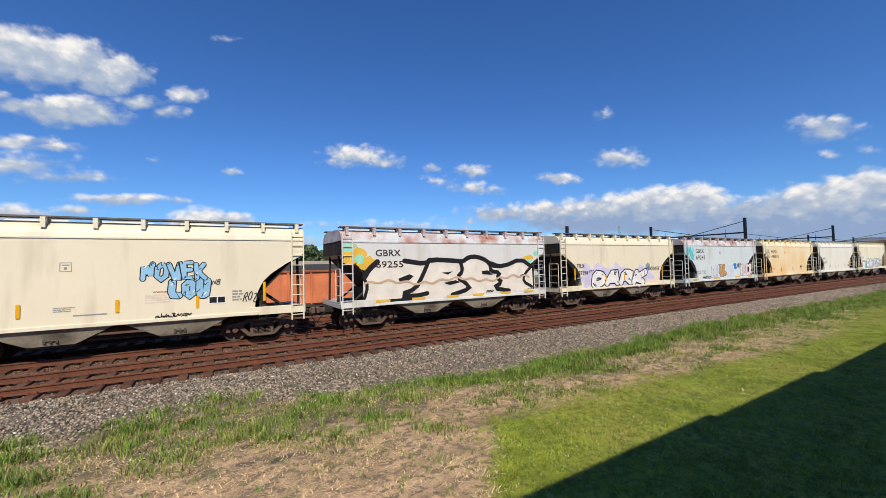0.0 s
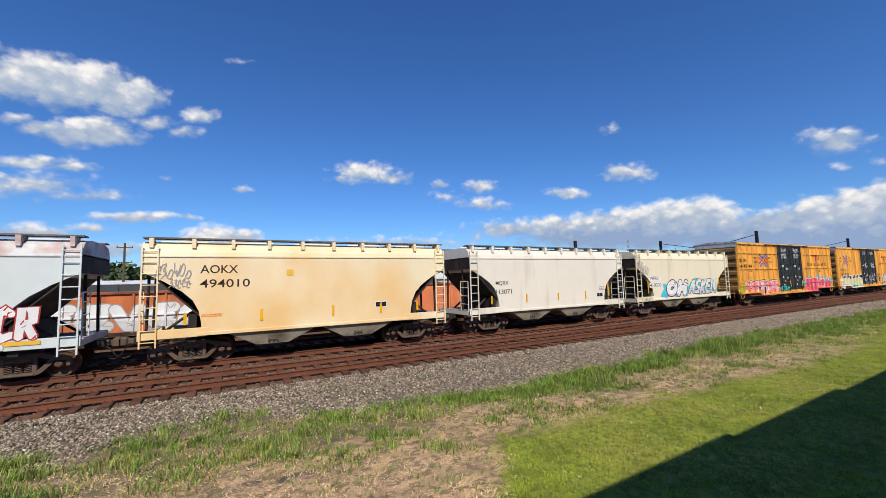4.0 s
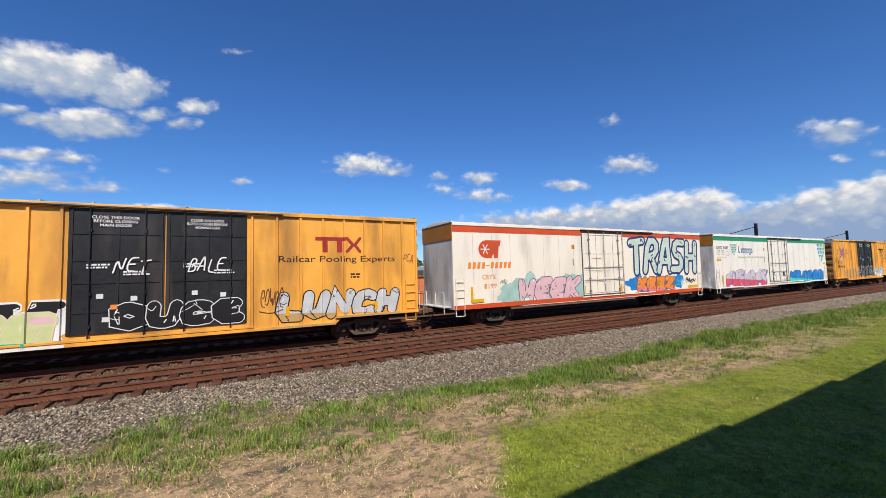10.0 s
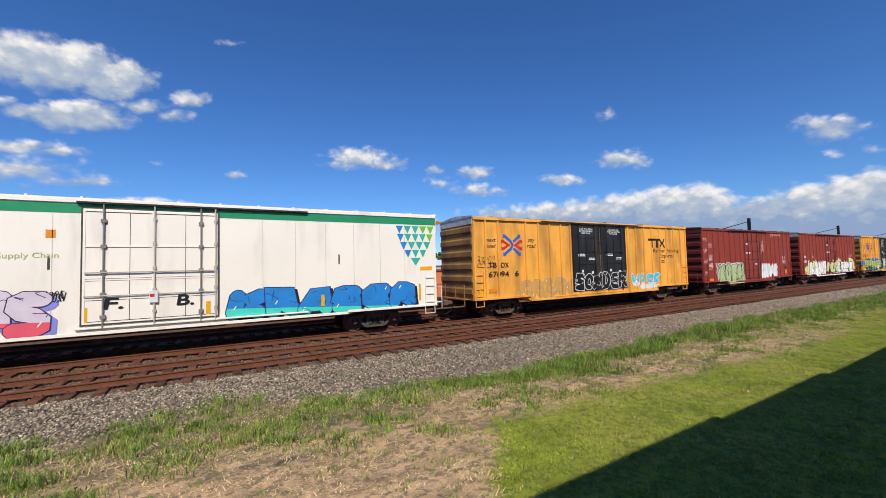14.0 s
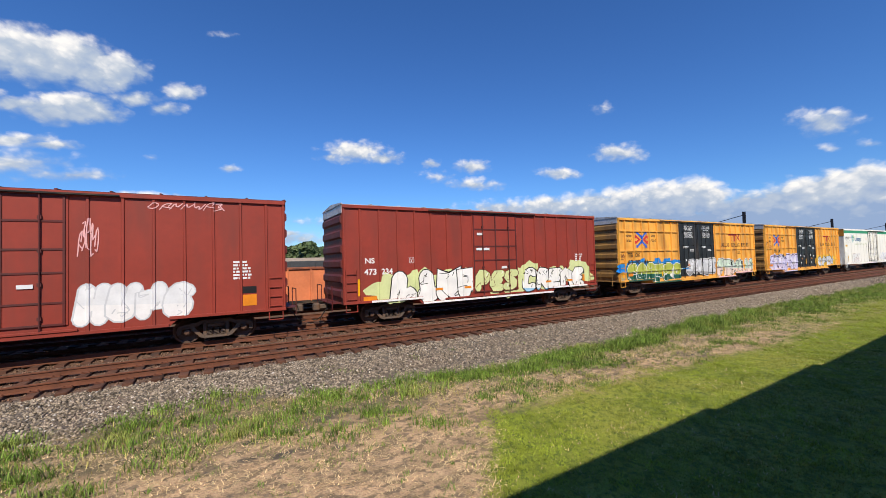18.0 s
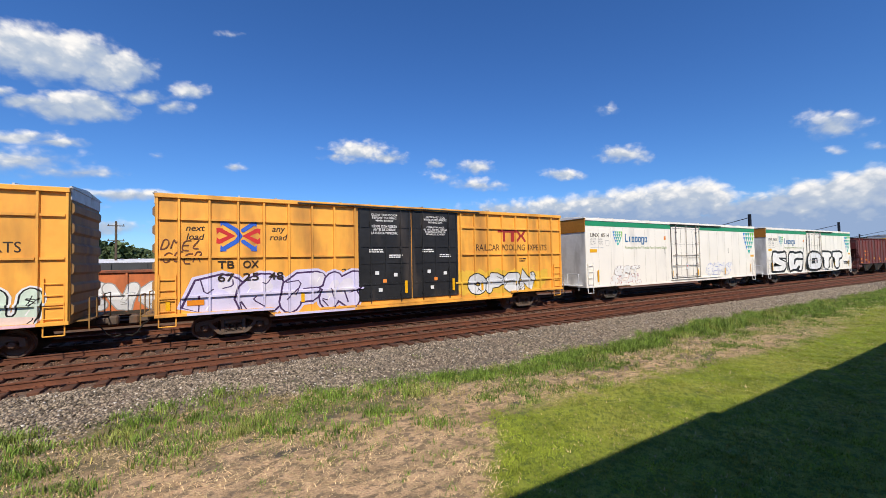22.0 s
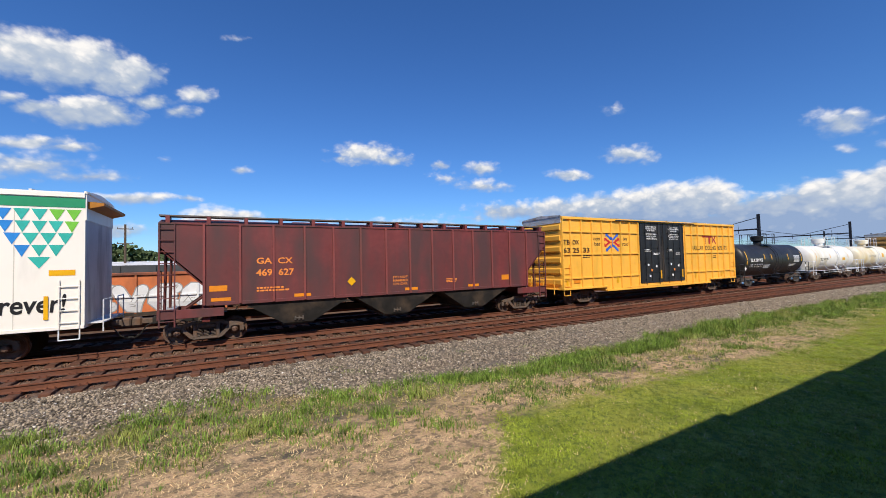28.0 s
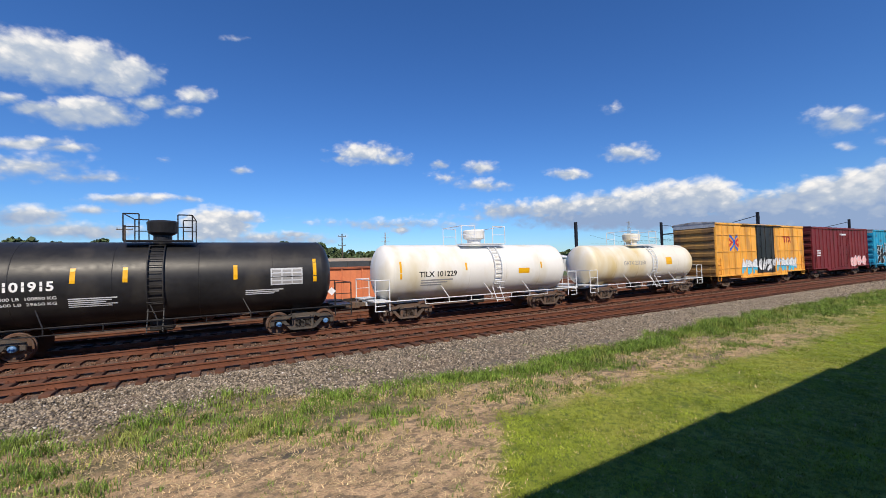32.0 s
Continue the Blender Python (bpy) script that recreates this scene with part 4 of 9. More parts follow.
def make_gear():
    g = {}
    bm = bmesh.new()                                       # one side frame of a truck
    beam(bm, [(-1.16, 0.55), (-0.92, 0.63), (-0.62, 0.66), (-0.44, 0.74), (0.44, 0.74), (0.62, 0.66), (0.92, 0.63), (1.16, 0.55)], 0.125, -0.07, 0.06)
    beam(bm, [(-0.74, 0.60), (-0.66, 0.46), (-0.46, 0.25), (-0.34, 0.20), (0.34, 0.20), (0.46, 0.25), (0.66, 0.46), (0.74, 0.60)], 0.12, -0.075, 0.065)
    for q in (-1, 1):
        box(bm, *sorted((q * 0.29, q * 0.41)), -0.08, 0.07, 0.22, 0.72, 0.02)
        box(bm, *sorted((q * 1.05, q * 1.20)), -0.065, 0.055, 0.34, 0.56, 0.02)
        box(bm, *sorted((q * 0.66, q * 0.78)), -0.06, 0.05, 0.42, 0.62, 0.02)
        box(bm, *sorted((q * 0.77, q * 1.03)), -0.085, 0.05, 0.53, 0.60, 0.015)
    box(bm, -0.36, 0.36, -0.10, 0.0, 0.145, 0.215, 0.02)
    g["frame"] = bm_mesh("side_frame", bm)
    bm = bmesh.new()                                       # a coil spring
    rings = []
    for k in range(41):                                    # one wound bar
        a, z = k * math.tau / 7, 0.255 + 0.285 * k / 40
        rings.append([bm.verts.new(((0.088 + d) * math.cos(a), (0.088 + d) * math.sin(a), z + e)) for d, e in ((0.016, 0.0), (0.0, 0.016), (-0.016, 0.0), (0.0, -0.016))])
    for p, q in zip(rings, rings[1:]):
        for i in range(4):
            bm.faces.new((p[i], p[(i + 1) % 4], q[(i + 1) % 4], q[i]))
    g["spring"] = bm_mesh("coil_spring", bm)
    bm = bmesh.new()                                       # axle and both wheels, turned round Y
    for s in (-1, 1):
        prof = [(s * 0.665, 0.30), (s * 0.665, 0.452), (s * 0.70, 0.445), (s * 0.705, 0.42), (s * 0.80, 0.415), (s * 0.80, 0.36), (s * 0.755, 0.34), (s * 0.74, 0.18), (s * 0.82, 0.15), (s * 0.82, 0.09)]
        lathe(bm, prof if s > 0 else prof, 28, "Y")
    lathe(bm, [(-1.02, 0.07), (-0.8, 0.08), (0.8, 0.08), (1.02, 0.07)], 12, "Y")
    bmesh.ops.recalc_face_normals(bm, faces=bm.faces[:])
    g["axle"] = bm_mesh("wheelset", bm)
    bm = bmesh.new()                                       # bearing end caps with three bolts each, turning with the axle
    s = -1
    lathe(bm, [(s * 0.90, 0.105), (s * 1.06, 0.105), (s * 1.085, 0.085), (s * 1.10, 0.05)], 14, "Y")
    for k in range(3):
        a = k * math.tau / 3
        lathe(bm, [(s * 1.085, 0.02), (s * 1.115, 0.02)], 6, "Y", (0.055 * math.cos(a), 0, 0.055 * math.sin(a)))
    bmesh.ops.recalc_face_normals(bm, faces=bm.faces[:])
    g["cap"] = bm_mesh("bearing_cap", bm)
    bm = bmesh.new()
    box(bm, -0.18, 0.18, -0.98, 0.98, 0.48, 0.74, 0.04)
    for q in (-1, 1):
        box(bm, -0.28, 0.28, *sorted((q * 0.86, q * 1.09)), 0.54, 0.68, 0.03)
    box(bm, -0.30, 0.30, -0.3, 0.3, 0.70, 0.86, 0.03)
    g["bolster"] = bm_mesh("bolster", bm)
    return g


def bm_mesh(name, bm):
    me = bpy.data.meshes.new(name)
    bm.to_mesh(me)
    bm.free()
    return me


GEAR = make_gear()
_tinted = {}


def tinted(me, material, tag):
    key = (me.name, tag)
    if key not in _tinted:
        c = me.copy()
        c.materials.append(material)
        _tinted[key] = c
    return _tinted[key]


def truck(car, x, tone="truck", cap=None):
    """A four-wheel truck: bolster > two side frames, six coil springs, two wheelsets that turn."""
    bolster = place("truck", tinted(GEAR["bolster"], M[tone], tone), car, "cast steel four-wheel truck", pose(x, 0, 0))
    for s in (-1, 1):
        turn = pose(0, s * 0.99, 0, 0, 0, 0 if s < 0 else 180)
        place("side_frame", tinted(GEAR["frame"], M[tone], tone), bolster, "", turn)
        for q in (-0.22, 0.0, 0.22):
            place("coil_spring", tinted(GEAR["spring"], M[tone], tone), bolster, "", pose(q, s * 1.01, 0))
    for s, keep in ((-0.89, FRONT_AXLES), (0.89, REAR_AXLES)):
        me = tinted(GEAR["axle"], M["wheel"], "wheel")
        keep.append(place("wheelset", me, bolster, "steel wheels on their axle", pose(s, 0, 0.42)))
        me = tinted(GEAR["cap"], cap or M["wheel"], "cap" + (cap.name if cap else ""))
        keep.append(place("bearing_cap", me, bolster, "", pose(s, 0, 0.42)))
    return bolster


def underframe(car, length, tone="under", hose=True):
    bm = bmesh.new()
    box(bm, -0.3, length + 0.3, -0.20, 0.20, 0.72, 0.98, 0.02)
    part("center_sill", bm, M[tone], car)
    for s, x in ((-1, 0.0), (1, length)):
        bm = bmesh.new()
        box(bm, min(x, x + s * 0.75), max(x, x + s * 0.75), -0.10, 0.10, 0.74, 0.94, 0.03)
        box(bm, x + s * 0.75 - 0.14, x + s * 0.75 + 0.14, -0.17, 0.17, 0.68, 1.0, 0.05)
        part("coupler", bm, M["truck"], car, "rusty knuckle coupler")
        bm = bmesh.new()
        y = -0.34
        pts = [(x + s * 0.25, y, 0.80), (x + s * 0.45, y, 0.70), (x + s * 0.62, y + 0.05, 0.42), (x + s * 0.80, y + 0.15, 0.30), (x + s * 0.98, y + 0.2, 0.34)]
        pipe(bm, pts, 0.022, 6)
        part("brake_hose", bm, M["under"], car)


def ladder(car, x0, x1, z0, z1, rungs, material, y=SIDE - 0.09, name="ladder", stile=0.035, rail_out=True):
    """Two stiles and rungs, standing off the side on short brackets."""
    bm = bmesh.new()
    for x in (x0, x1):
        box(bm, x - stile / 2, x + stile / 2, y - 0.012, y + 0.03, z0, z1)
        for z in (z0 + 0.06, z1 - 0.06):
            box(bm, x - 0.018, x + 0.018, y, SIDE + 0.02, z - 0.018, z + 0.018)
    for k in range(rungs):
        z = z0 + (z1 - z0) * (k + 0.5) / rungs
        rod(bm, (x0, y, z), (x1, y, z), 0.017, 6)
    return part(name, bm, material, car)


def grab(car, x0, x1, z, material, y=SIDE):
    bm = bmesh.new()
    pipe(bm, [(x0, y, z), (x0, y - 0.07, z), (x1, y - 0.07, z), (x1, y, z)], 0.014, 6)
    return part("grab_iron", bm, material, car)


def stirrup(car, x, material, z=0.62):
    bm = bmesh.new()
    pipe(bm, [(x - 0.24, SIDE, z + 0.35), (x - 0.24, SIDE - 0.02, z), (x + 0.24, SIDE - 0.02, z), (x + 0.24, SIDE, z + 0.35)], 0.02, 6)
    return part("sill_step", bm, material, car)


def register(car, left, length):
    CARS.append((car, left))


# ---------------------------------------------------------------- boxcars and refrigerator cars
def boxcar(left, length, label, body, end, roof, posts, panels_z=(), door=(6.9, 11.8), doors=2, door_mat=None, proud=0.055, half=0.055,
           low=0.74, top=5.10, truck_x=2.3, sill=0.98, group="boxcars of the train", tone="truck", handrail=None, name="boxcar", flat_end=None):
    car = thing(name, pose(left, TRACKS[1], 0), label, "freight car", group)
    register(car, left, length)
    xs = [x for x in posts if not door or x < door[0] - 0.05 or x > door[1] + 0.05]
    depth = ribbed(xs, half, proud)
    RAILS_AT[id(depth)] = [z for z in panels_z if z < 2.0]
    w = -SIDE
    bm = bmesh.new()                                               # the body shell with its lowered sill between the trucks
    t0, t1 = truck_x + 1.35, length - truck_x - 1.35
    BODY[car.name] = (t0, t1, low, sill, proud)
    outline = [(0, sill), (t0 - 0.25, sill), (t0, low), (t1, low), (t1 + 0.25, sill), (length, sill), (length, top), (0, top)]
    prism(bm, outline, -w, w)
    part("body", bm, body, car)
    for k, x in enumerate(xs):
        bm = bmesh.new()
        z0 = (low if t0 < x < t1 else sill) + 0.10
        a = [(x - half - 0.02, 0.0), (x - half, -proud), (x + half, -proud), (x + half + 0.02, 0.0)]
        lo = [bm.verts.new((p, SIDE + q, z0)) for p, q in a]
        hi = [bm.verts.new((p, SIDE + q, top - 0.12)) for p, q in a]
        for i in range(3):
            bm.faces.new((lo[i], lo[i + 1], hi[i + 1], hi[i]))
        bm.faces.new(lo[::-1])
        bm.faces.new(hi)
        part("side_post", bm, body, car)
    cells = sorted(set([0.05, length - 0.05] + xs + (list(door) if door else [])))
    for z in panels_z:
        for a, b in zip(cells, cells[1:]):
            if door and a >= door[0] - 0.01 and b <= door[1] + 0.01 or b - a < 0.2:
                continue
            bm = bmesh.new()
            prism(bm, [(a + half + 0.02, z - 0.035), (b - half - 0.02, z - 0.035), (b - half - 0.02, z + 0.035), (a + half + 0.02, z + 0.035)], SIDE - proud * 0.9, SIDE + 0.01)
            part("side_rail", bm, body, car)
    bm = bmesh.new()
    box(bm, 0, length, SIDE - proud - 0.03, SIDE, top - 0.12, top + 0.02, 0.01)
    box(bm, 0, length, w, w + proud + 0.03, top - 0.12, top + 0.02, 0.01)
    part("top_chord", bm, body, car)
    bm = bmesh.new()
    for a, b, z in ((0, t0, sill), (t0, t1, low), (t1, length, sill)):
        box(bm, a, b, SIDE - proud - 0.015, SIDE, z - 0.005, z + 0.10, 0.008)
    part("side_sill", bm, body, car)
    # roof: low ridge with cross seams
    bm = bmesh.new()
    strip(bm, [(-w - 0.04, top + 0.021), (-w - 0.04, top + 0.045), (0, top + 0.17), (w + 0.04, top + 0.045), (w + 0.04, top + 0.021)], [-0.06, length + 0.06], True)
    n = int(length / 1.2)
    for k in range(n + 1):
        x = length * k / n
        for s in (-1, 1):
            prism_y = [(s * (w + 0.02), top + 0.05), (0, top + 0.172), (0, top + 0.21), (s * (w + 0.02), top + 0.09)]
            va = [bm.verts.new((x - 0.03, p, q)) for p, q in prism_y]
            vb = [bm.verts.new((x + 0.03, p, q)) for p, q in prism_y]
            bm.faces.new(va), bm.faces.new(vb[::-1])
            for i in range(4):
                bm.faces.new((va[i], vb[i], vb[(i + 1) % 4], va[(i + 1) % 4]))
    bmesh.ops.recalc_face_normals(bm, faces=bm.faces[:])
    part("roof", bm, roof, car)
    # corrugated ends
    for s, x in ((-1, 0.0), (1, length)):
        bm = bmesh.new()
        z, prof = sill, []
        prof.append((0.0, sill))
        for k in range(0 if flat_end else 6):
            zz = sill + 0.25 + k * 0.62
            prof += [(0.0, zz), (0.07, zz + 0.08), (0.07, zz + 0.30), (0.0, zz + 0.38)]
        prof += [(0.0, top)]
        rows = []
        for y in (-w + 0.06, w - 0.06):
            rows.append([bm.verts.new((x + s * (0.004 + d), y, zz)) for d, zz in prof])
        for i in range(len(prof) - 1):
            bm.faces.new((rows[0][i], rows[1][i], rows[1][i + 1], rows[0][i + 1]))
        for r in rows:
            base = [bm.verts.new((x, v.co.y, v.co.z)) for v in r]
            for i in range(len(prof) - 1):
                bm.faces.new((r[i], r[i + 1], base[i + 1], base[i]))
        bmesh.ops.recalc_face_normals(bm, faces=bm.faces[:])
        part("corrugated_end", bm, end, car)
        bm = bmesh.new()
        va = [bm.verts.new((x + s * 0.03, y, z)) for y, z in ((-w, top - (0.8 if flat_end else 0.32)), (w, top - (0.8 if flat_end else 0.32)), (w, top + 0.03), (0, top + 0.16), (-w, top + 0.03))]
        vb = [bm.verts.new((x, v.co.y, v.co.z)) for v in va]
        bm.faces.new(va)
        for i in range(5):
            bm.faces.new((va[i], va[(i + 1) % 5], vb[(i + 1) % 5], vb[i]))
        bmesh.ops.recalc_face_normals(bm, faces=bm.faces[:])
        part("end_fascia", bm, flat_end if flat_end and s < 0 else roof, car, "orange top board of the end" if flat_end and s < 0 else "pale metal roof end")
        # crossover platform with its rails
        bm = bmesh.new()
        box(bm, min(x, x + s * 0.42), max(x, x + s * 0.42), -1.3, 1.3, 1.02, 1.06)
        part("end_platform", bm, handrail or end, car)
        bm = bmesh.new()
        pipe(bm, [(x + s * 0.40, -1.35, 0.75), (x + s * 0.40, -1.35, 1.75), (x + s * 0.40, -0.5, 1.75), (x + s * 0.40, -0.5, 1.05)], 0.02)
        pipe(bm, [(x + s * 0.40, 1.35, 0.75), (x + s * 0.40, 1.35, 1.75), (x + s * 0.40, 0.5, 1.75), (x + s * 0.40, 0.5, 1.05)], 0.02)
        part("end_railing", bm, handrail or end, car)
        lx = 0.12 if s < 0 else length - 0.58
        ladder(car, lx, lx + 0.46, sill + 0.02, 2.40, 4, body if flat_end else handrail or body, SIDE - 0.05)
        stirrup(car, lx + 0.23, handrail or body, sill - 0.32)
    underframe(car, length)
    for x in (truck_x, length - truck_x):
        truck(car, x, tone)
    if door:
        n = doors
        wd = (door[1] - door[0]) / n
        for k in range(n):
            a, b = door[0] + wd * k, door[0] + wd * (k + 1)
            bm = bmesh.new()
            box(bm, a + 0.02, b - 0.02, SIDE - 0.03, SIDE + 0.02, low + 0.32, top - 0.10, 0.01)
            leaf = part("door", bm, door_mat, car, "plug door leaf")
            bm = bmesh.new()
            for z in (low + 0.36, 1.75, 2.65, 3.35, 4.2, top - 0.16):
                box(bm, a + 0.08, b - 0.08, SIDE - 0.055, SIDE - 0.03, z - 0.03, z + 0.03)
            for f in (0.04, 0.5, 0.96):
                box(bm, a + wd * f - 0.03, a + wd * f + 0.03, SIDE - 0.06, SIDE - 0.03, low + 0.36, top - 0.14)
            part("door_frame", bm, M["oxide_dark"] if door_mat is M["oxide"] else door_mat, leaf)
            bm = bmesh.new()
            for f in (0.22, 0.78):
                x = a + wd * f
                rod(bm, (x, SIDE - 0.09, low + 0.2), (x, SIDE - 0.09, top - 0.02), 0.022, 6)
                for z in (1.3, 2.3, 3.3, 4.3):
                    box(bm, x - 0.05, x + 0.05, SIDE - 0.10, SIDE - 0.03, z - 0.05, z + 0.05)
            part("locking_bar", bm, M["oxide_dark"] if door_mat is M["oxide"] else door_mat, leaf)
        bm = bmesh.new()
        box(bm, door[0] - 1.6, door[1] + 0.2, SIDE - 0.10, SIDE - proud, low + 0.12, low + 0.20, 0.01)
        part("door_track", bm, body, car)
        bm = bmesh.new()
        box(bm, door[0] - 2.4, door[1] + 1.2, SIDE - 0.16, SIDE - proud, top - 0.10, top - 0.04, 0.01)
        part("upper_door_track", bm, M["under"] if door_mat is M["oxide"] else door_mat, car)
    return car, depth


def arrows(car, x0, x1, z0, z1, depth):
    """The crossed red and blue arrows: nested chevrons that meet in the middle."""
    w, h = x1 - x0, z1 - z0
    d = h * 0.135
    bands = {"red": ([(0.03, 0.70), (0.33, 0.5), (0.03, 0.30)], [(0.97, 0.70), (0.67, 0.5), (0.97, 0.30)]),
             "blue": ([(0.13, 0.93), (0.44, 0.68), (0.53, 0.5), (0.44, 0.32), (0.13, 0.07)], [(0.87, 0.93), (0.60, 0.68)], [(0.87, 0.07), (0.60, 0.32)])}
    heads = {"red": [(0.0, 0.70, -1, 1), (0.0, 0.30, -1, -1), (1.0, 0.70, 1, 1), (1.0, 0.30, 1, -1)], "blue": [(0.09, 0.96, -1, 1), (0.09, 0.04, -1, -1), (0.91, 0.96, 1, 1), (0.91, 0.04, 1, -1)]}
    for colour, lift in (("red", 0.006), ("blue", 0.010)):
        bm = bmesh.new()
        cur = 0.0
        for pts in bands[colour]:
            cur = stroke(bm, [(x0 + w * a, z0 + h * b) for a, b in pts], d, cur)
        for a, b, sx, sz in heads[colour]:
            cur -= 0.0002
            px, pz = x0 + w * a, z0 + h * b
            bm.faces.new([bm.verts.new((p, cur, q)) for p, q in ((px + sx * 0.03 * w, pz + sz * 0.05 * h), (px + sx * 0.02 * w, pz - sz * 0.16 * h), (px - sx * 0.13 * w, pz + sz * 0.04 * h))])
        for v in bm.verts:
            v.co.y += SIDE - lift
        conform(bm, depth, SIDE - lift)
        part("arrow_emblem", bm, I(colour), car)


def mark(car, x0, x1, z0, z1, depth, colour="markred"):
    """The owner's mark as plain shapes: a bar on two posts and a double chevron."""
    bm = bmesh.new()
    w, h = x1 - x0, z1 - z0
    y = SIDE - 0.006
    sheet(bm, x0, x0 + w * 0.66, z1 - h * 0.24, z1, y)
    for f in (0.14, 0.46):
        sheet(bm, x0 + w * f, x0 + w * (f + 0.12), z0, z1 - h * 0.24, y)
    for k, (a, b, c) in enumerate(((0.68, 0.82, 0.68), (0.98, 0.86, 0.98))):
        stroke(bm, [(x0 + w * a, z1 - h * 0.05), (x0 + w * b, (z0 + z1) / 2), (x0 + w * c, z0 + h * 0.05)], h * 0.2, y - 0.001 * k)
    conform(bm, depth, y)
    part("owner_mark", bm, I(colour), car)


def yellow_box(left, label, style, body="yellow", numbers=("TB", "OX", "64", "43", "44"), low_logo=False, words=True, seed=1, slogan="RAILCAR POOLING EXPERTS", owner="markred"):
    """A long yellow boxcar with black double doors."""
    length = 18.62
    if style == "grid":
        posts = [0.06, 0.67, 1.56, 2.45, 3.3, 4.17, 5.03, 5.9, 6.75, 11.95, 12.75, 13.55, 14.45, 15.35, 16.2, 17.0, 17.9, 18.56]
        rails = (4.28, 2.98, 1.62)
        proud, half = 0.09, 0.03
    else:
        posts = [0.06, 0.75, 1.55, 3.4, 4.3, 5.15, 6.0, 6.75, 11.95, 12.8, 13.65, 14.5, 15.35, 16.2, 17.05, 17.9, 18.56]
        rails = ()
        proud, half = 0.075, 0.035
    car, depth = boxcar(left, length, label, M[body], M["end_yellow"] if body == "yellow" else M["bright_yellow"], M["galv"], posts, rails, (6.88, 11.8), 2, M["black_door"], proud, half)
    ltr = I("lettering")
    if low_logo:
        lettering(car, "next\nload", 0.86, 1.42, 3.58, 4.06, ltr, flat_side, 0.012, 0.2)
        lettering(car, "any\nroad", 3.50, 4.12, 3.58, 4.06, ltr, flat_side, 0.012, 0.2)
        arrows(car, 1.80, 3.14, 3.18, 4.28, depth)
        xs, z0 = (0.90, 1.68, 2.60), 2.57
        if low_logo == "mid":
            xs = (1.80, 2.60, 3.45)
    else:
        lettering(car, "next\nload", 2.62, 3.22, 3.47, 3.98, ltr, flat_side, 0.012, 0.2)
        lettering(car, "any\nroad", 5.22, 5.82, 3.47, 3.98, ltr, flat_side, 0.012, 0.2)
        arrows(car, 3.60, 4.92, 3.14, 4.22, depth)
        xs, z0 = (0.12, 0.86, 1.70), 3.54
        bars(car, 1.68, 2.35, 2.74, 2.95, 2, ltr, flat_side, seed)
    for k, text in enumerate(numbers[:2]):
        lettering(car, text, xs[k], xs[k] + 0.52, z0, z0 + 0.27, ltr, flat_side, 0.012, 0, "lettering", 0.035)
    for k, text in enumerate(numbers[2:]):
        lettering(car, text, xs[k], xs[k] + 0.26 * len(text), z0 - 0.47, z0 - 0.18, ltr, flat_side, 0.012, 0, "lettering", 0.035)
    wh = I("white")
    if words:
        for x, rows, small in ((7.45, ("CLOSE THIS DOOR", "BEFORE CLOSING", "MAIN DOOR"), ("CIERRE ESTA PUERTA", "ANTES DE CERRAR", "LA PUERTA PRINCIPAL")),
                               (9.95, ("CLOSE AND LOCK", "BOTH DOORS BEFORE", "MOVING CAR"), ("CIERRE Y PONGA", "EL SEGURO EN AMBAS", "PUERTAS ANTES DE", "MOVER EL CARRO"))):
            lettering(car, "\n".join(rows), x, x + 1.2, 4.42, 4.76, wh, flat_side, 0.012, 0, "door_stencil", 0.075)
            if style == "grid":
                lettering(car, "\n".join(small), x, x + 1.2, 3.88, 4.28, wh, flat_side, 0.012, 0, "door_stencil", 0.075)
    for a, b in ((7.35, 8.95), (9.85, 11.4)):
        bars(car, a, b - 0.9, 3.08, 3.26, 2, wh, flat_side, seed + 4, "door_stencil", 0.066)
        bars(car, a + 0.9, b, 2.85, 3.02, 2, wh, flat_side, seed + 6, "door_stencil", 0.066)
        for k, (xx, zz) in enumerate(((0.25, 2.15), (0.6, 1.80), (0.4, 1.42), (1.1, 2.05))):
            patch(car, a + xx, a + xx + 0.17, zz, zz + 0.15, I("palewhite") if k != 1 else I("orange"), "door_label", flat_side, 0.066)
        patch(car, b + 0.02, b + 0.15, 1.30, 1.85, M["safety"], "reflector", flat_side, 0.066)
    for x in (0.30, 4.6, 13.1, 16.6):
        patch(car, x, x + 0.13, 1.20, 1.56, M["safety"], "reflector", flat_side, 0.03)
    patch(car, 0.9, 1.4, 1.32, 1.5, M["orange_label"], "label", flat_side, 0.03)
    mark(car, 14.2, 16.05, 3.62, 4.24, depth, owner)
    if slogan:
        lettering(car, slogan, 12.85, 17.55, 3.16, 3.48, ltr, depth, 0.004)
    bars(car, 15.6, 16.1, 2.55, 2.78, 2, ltr, flat_side, seed + 9)
    return car, depth


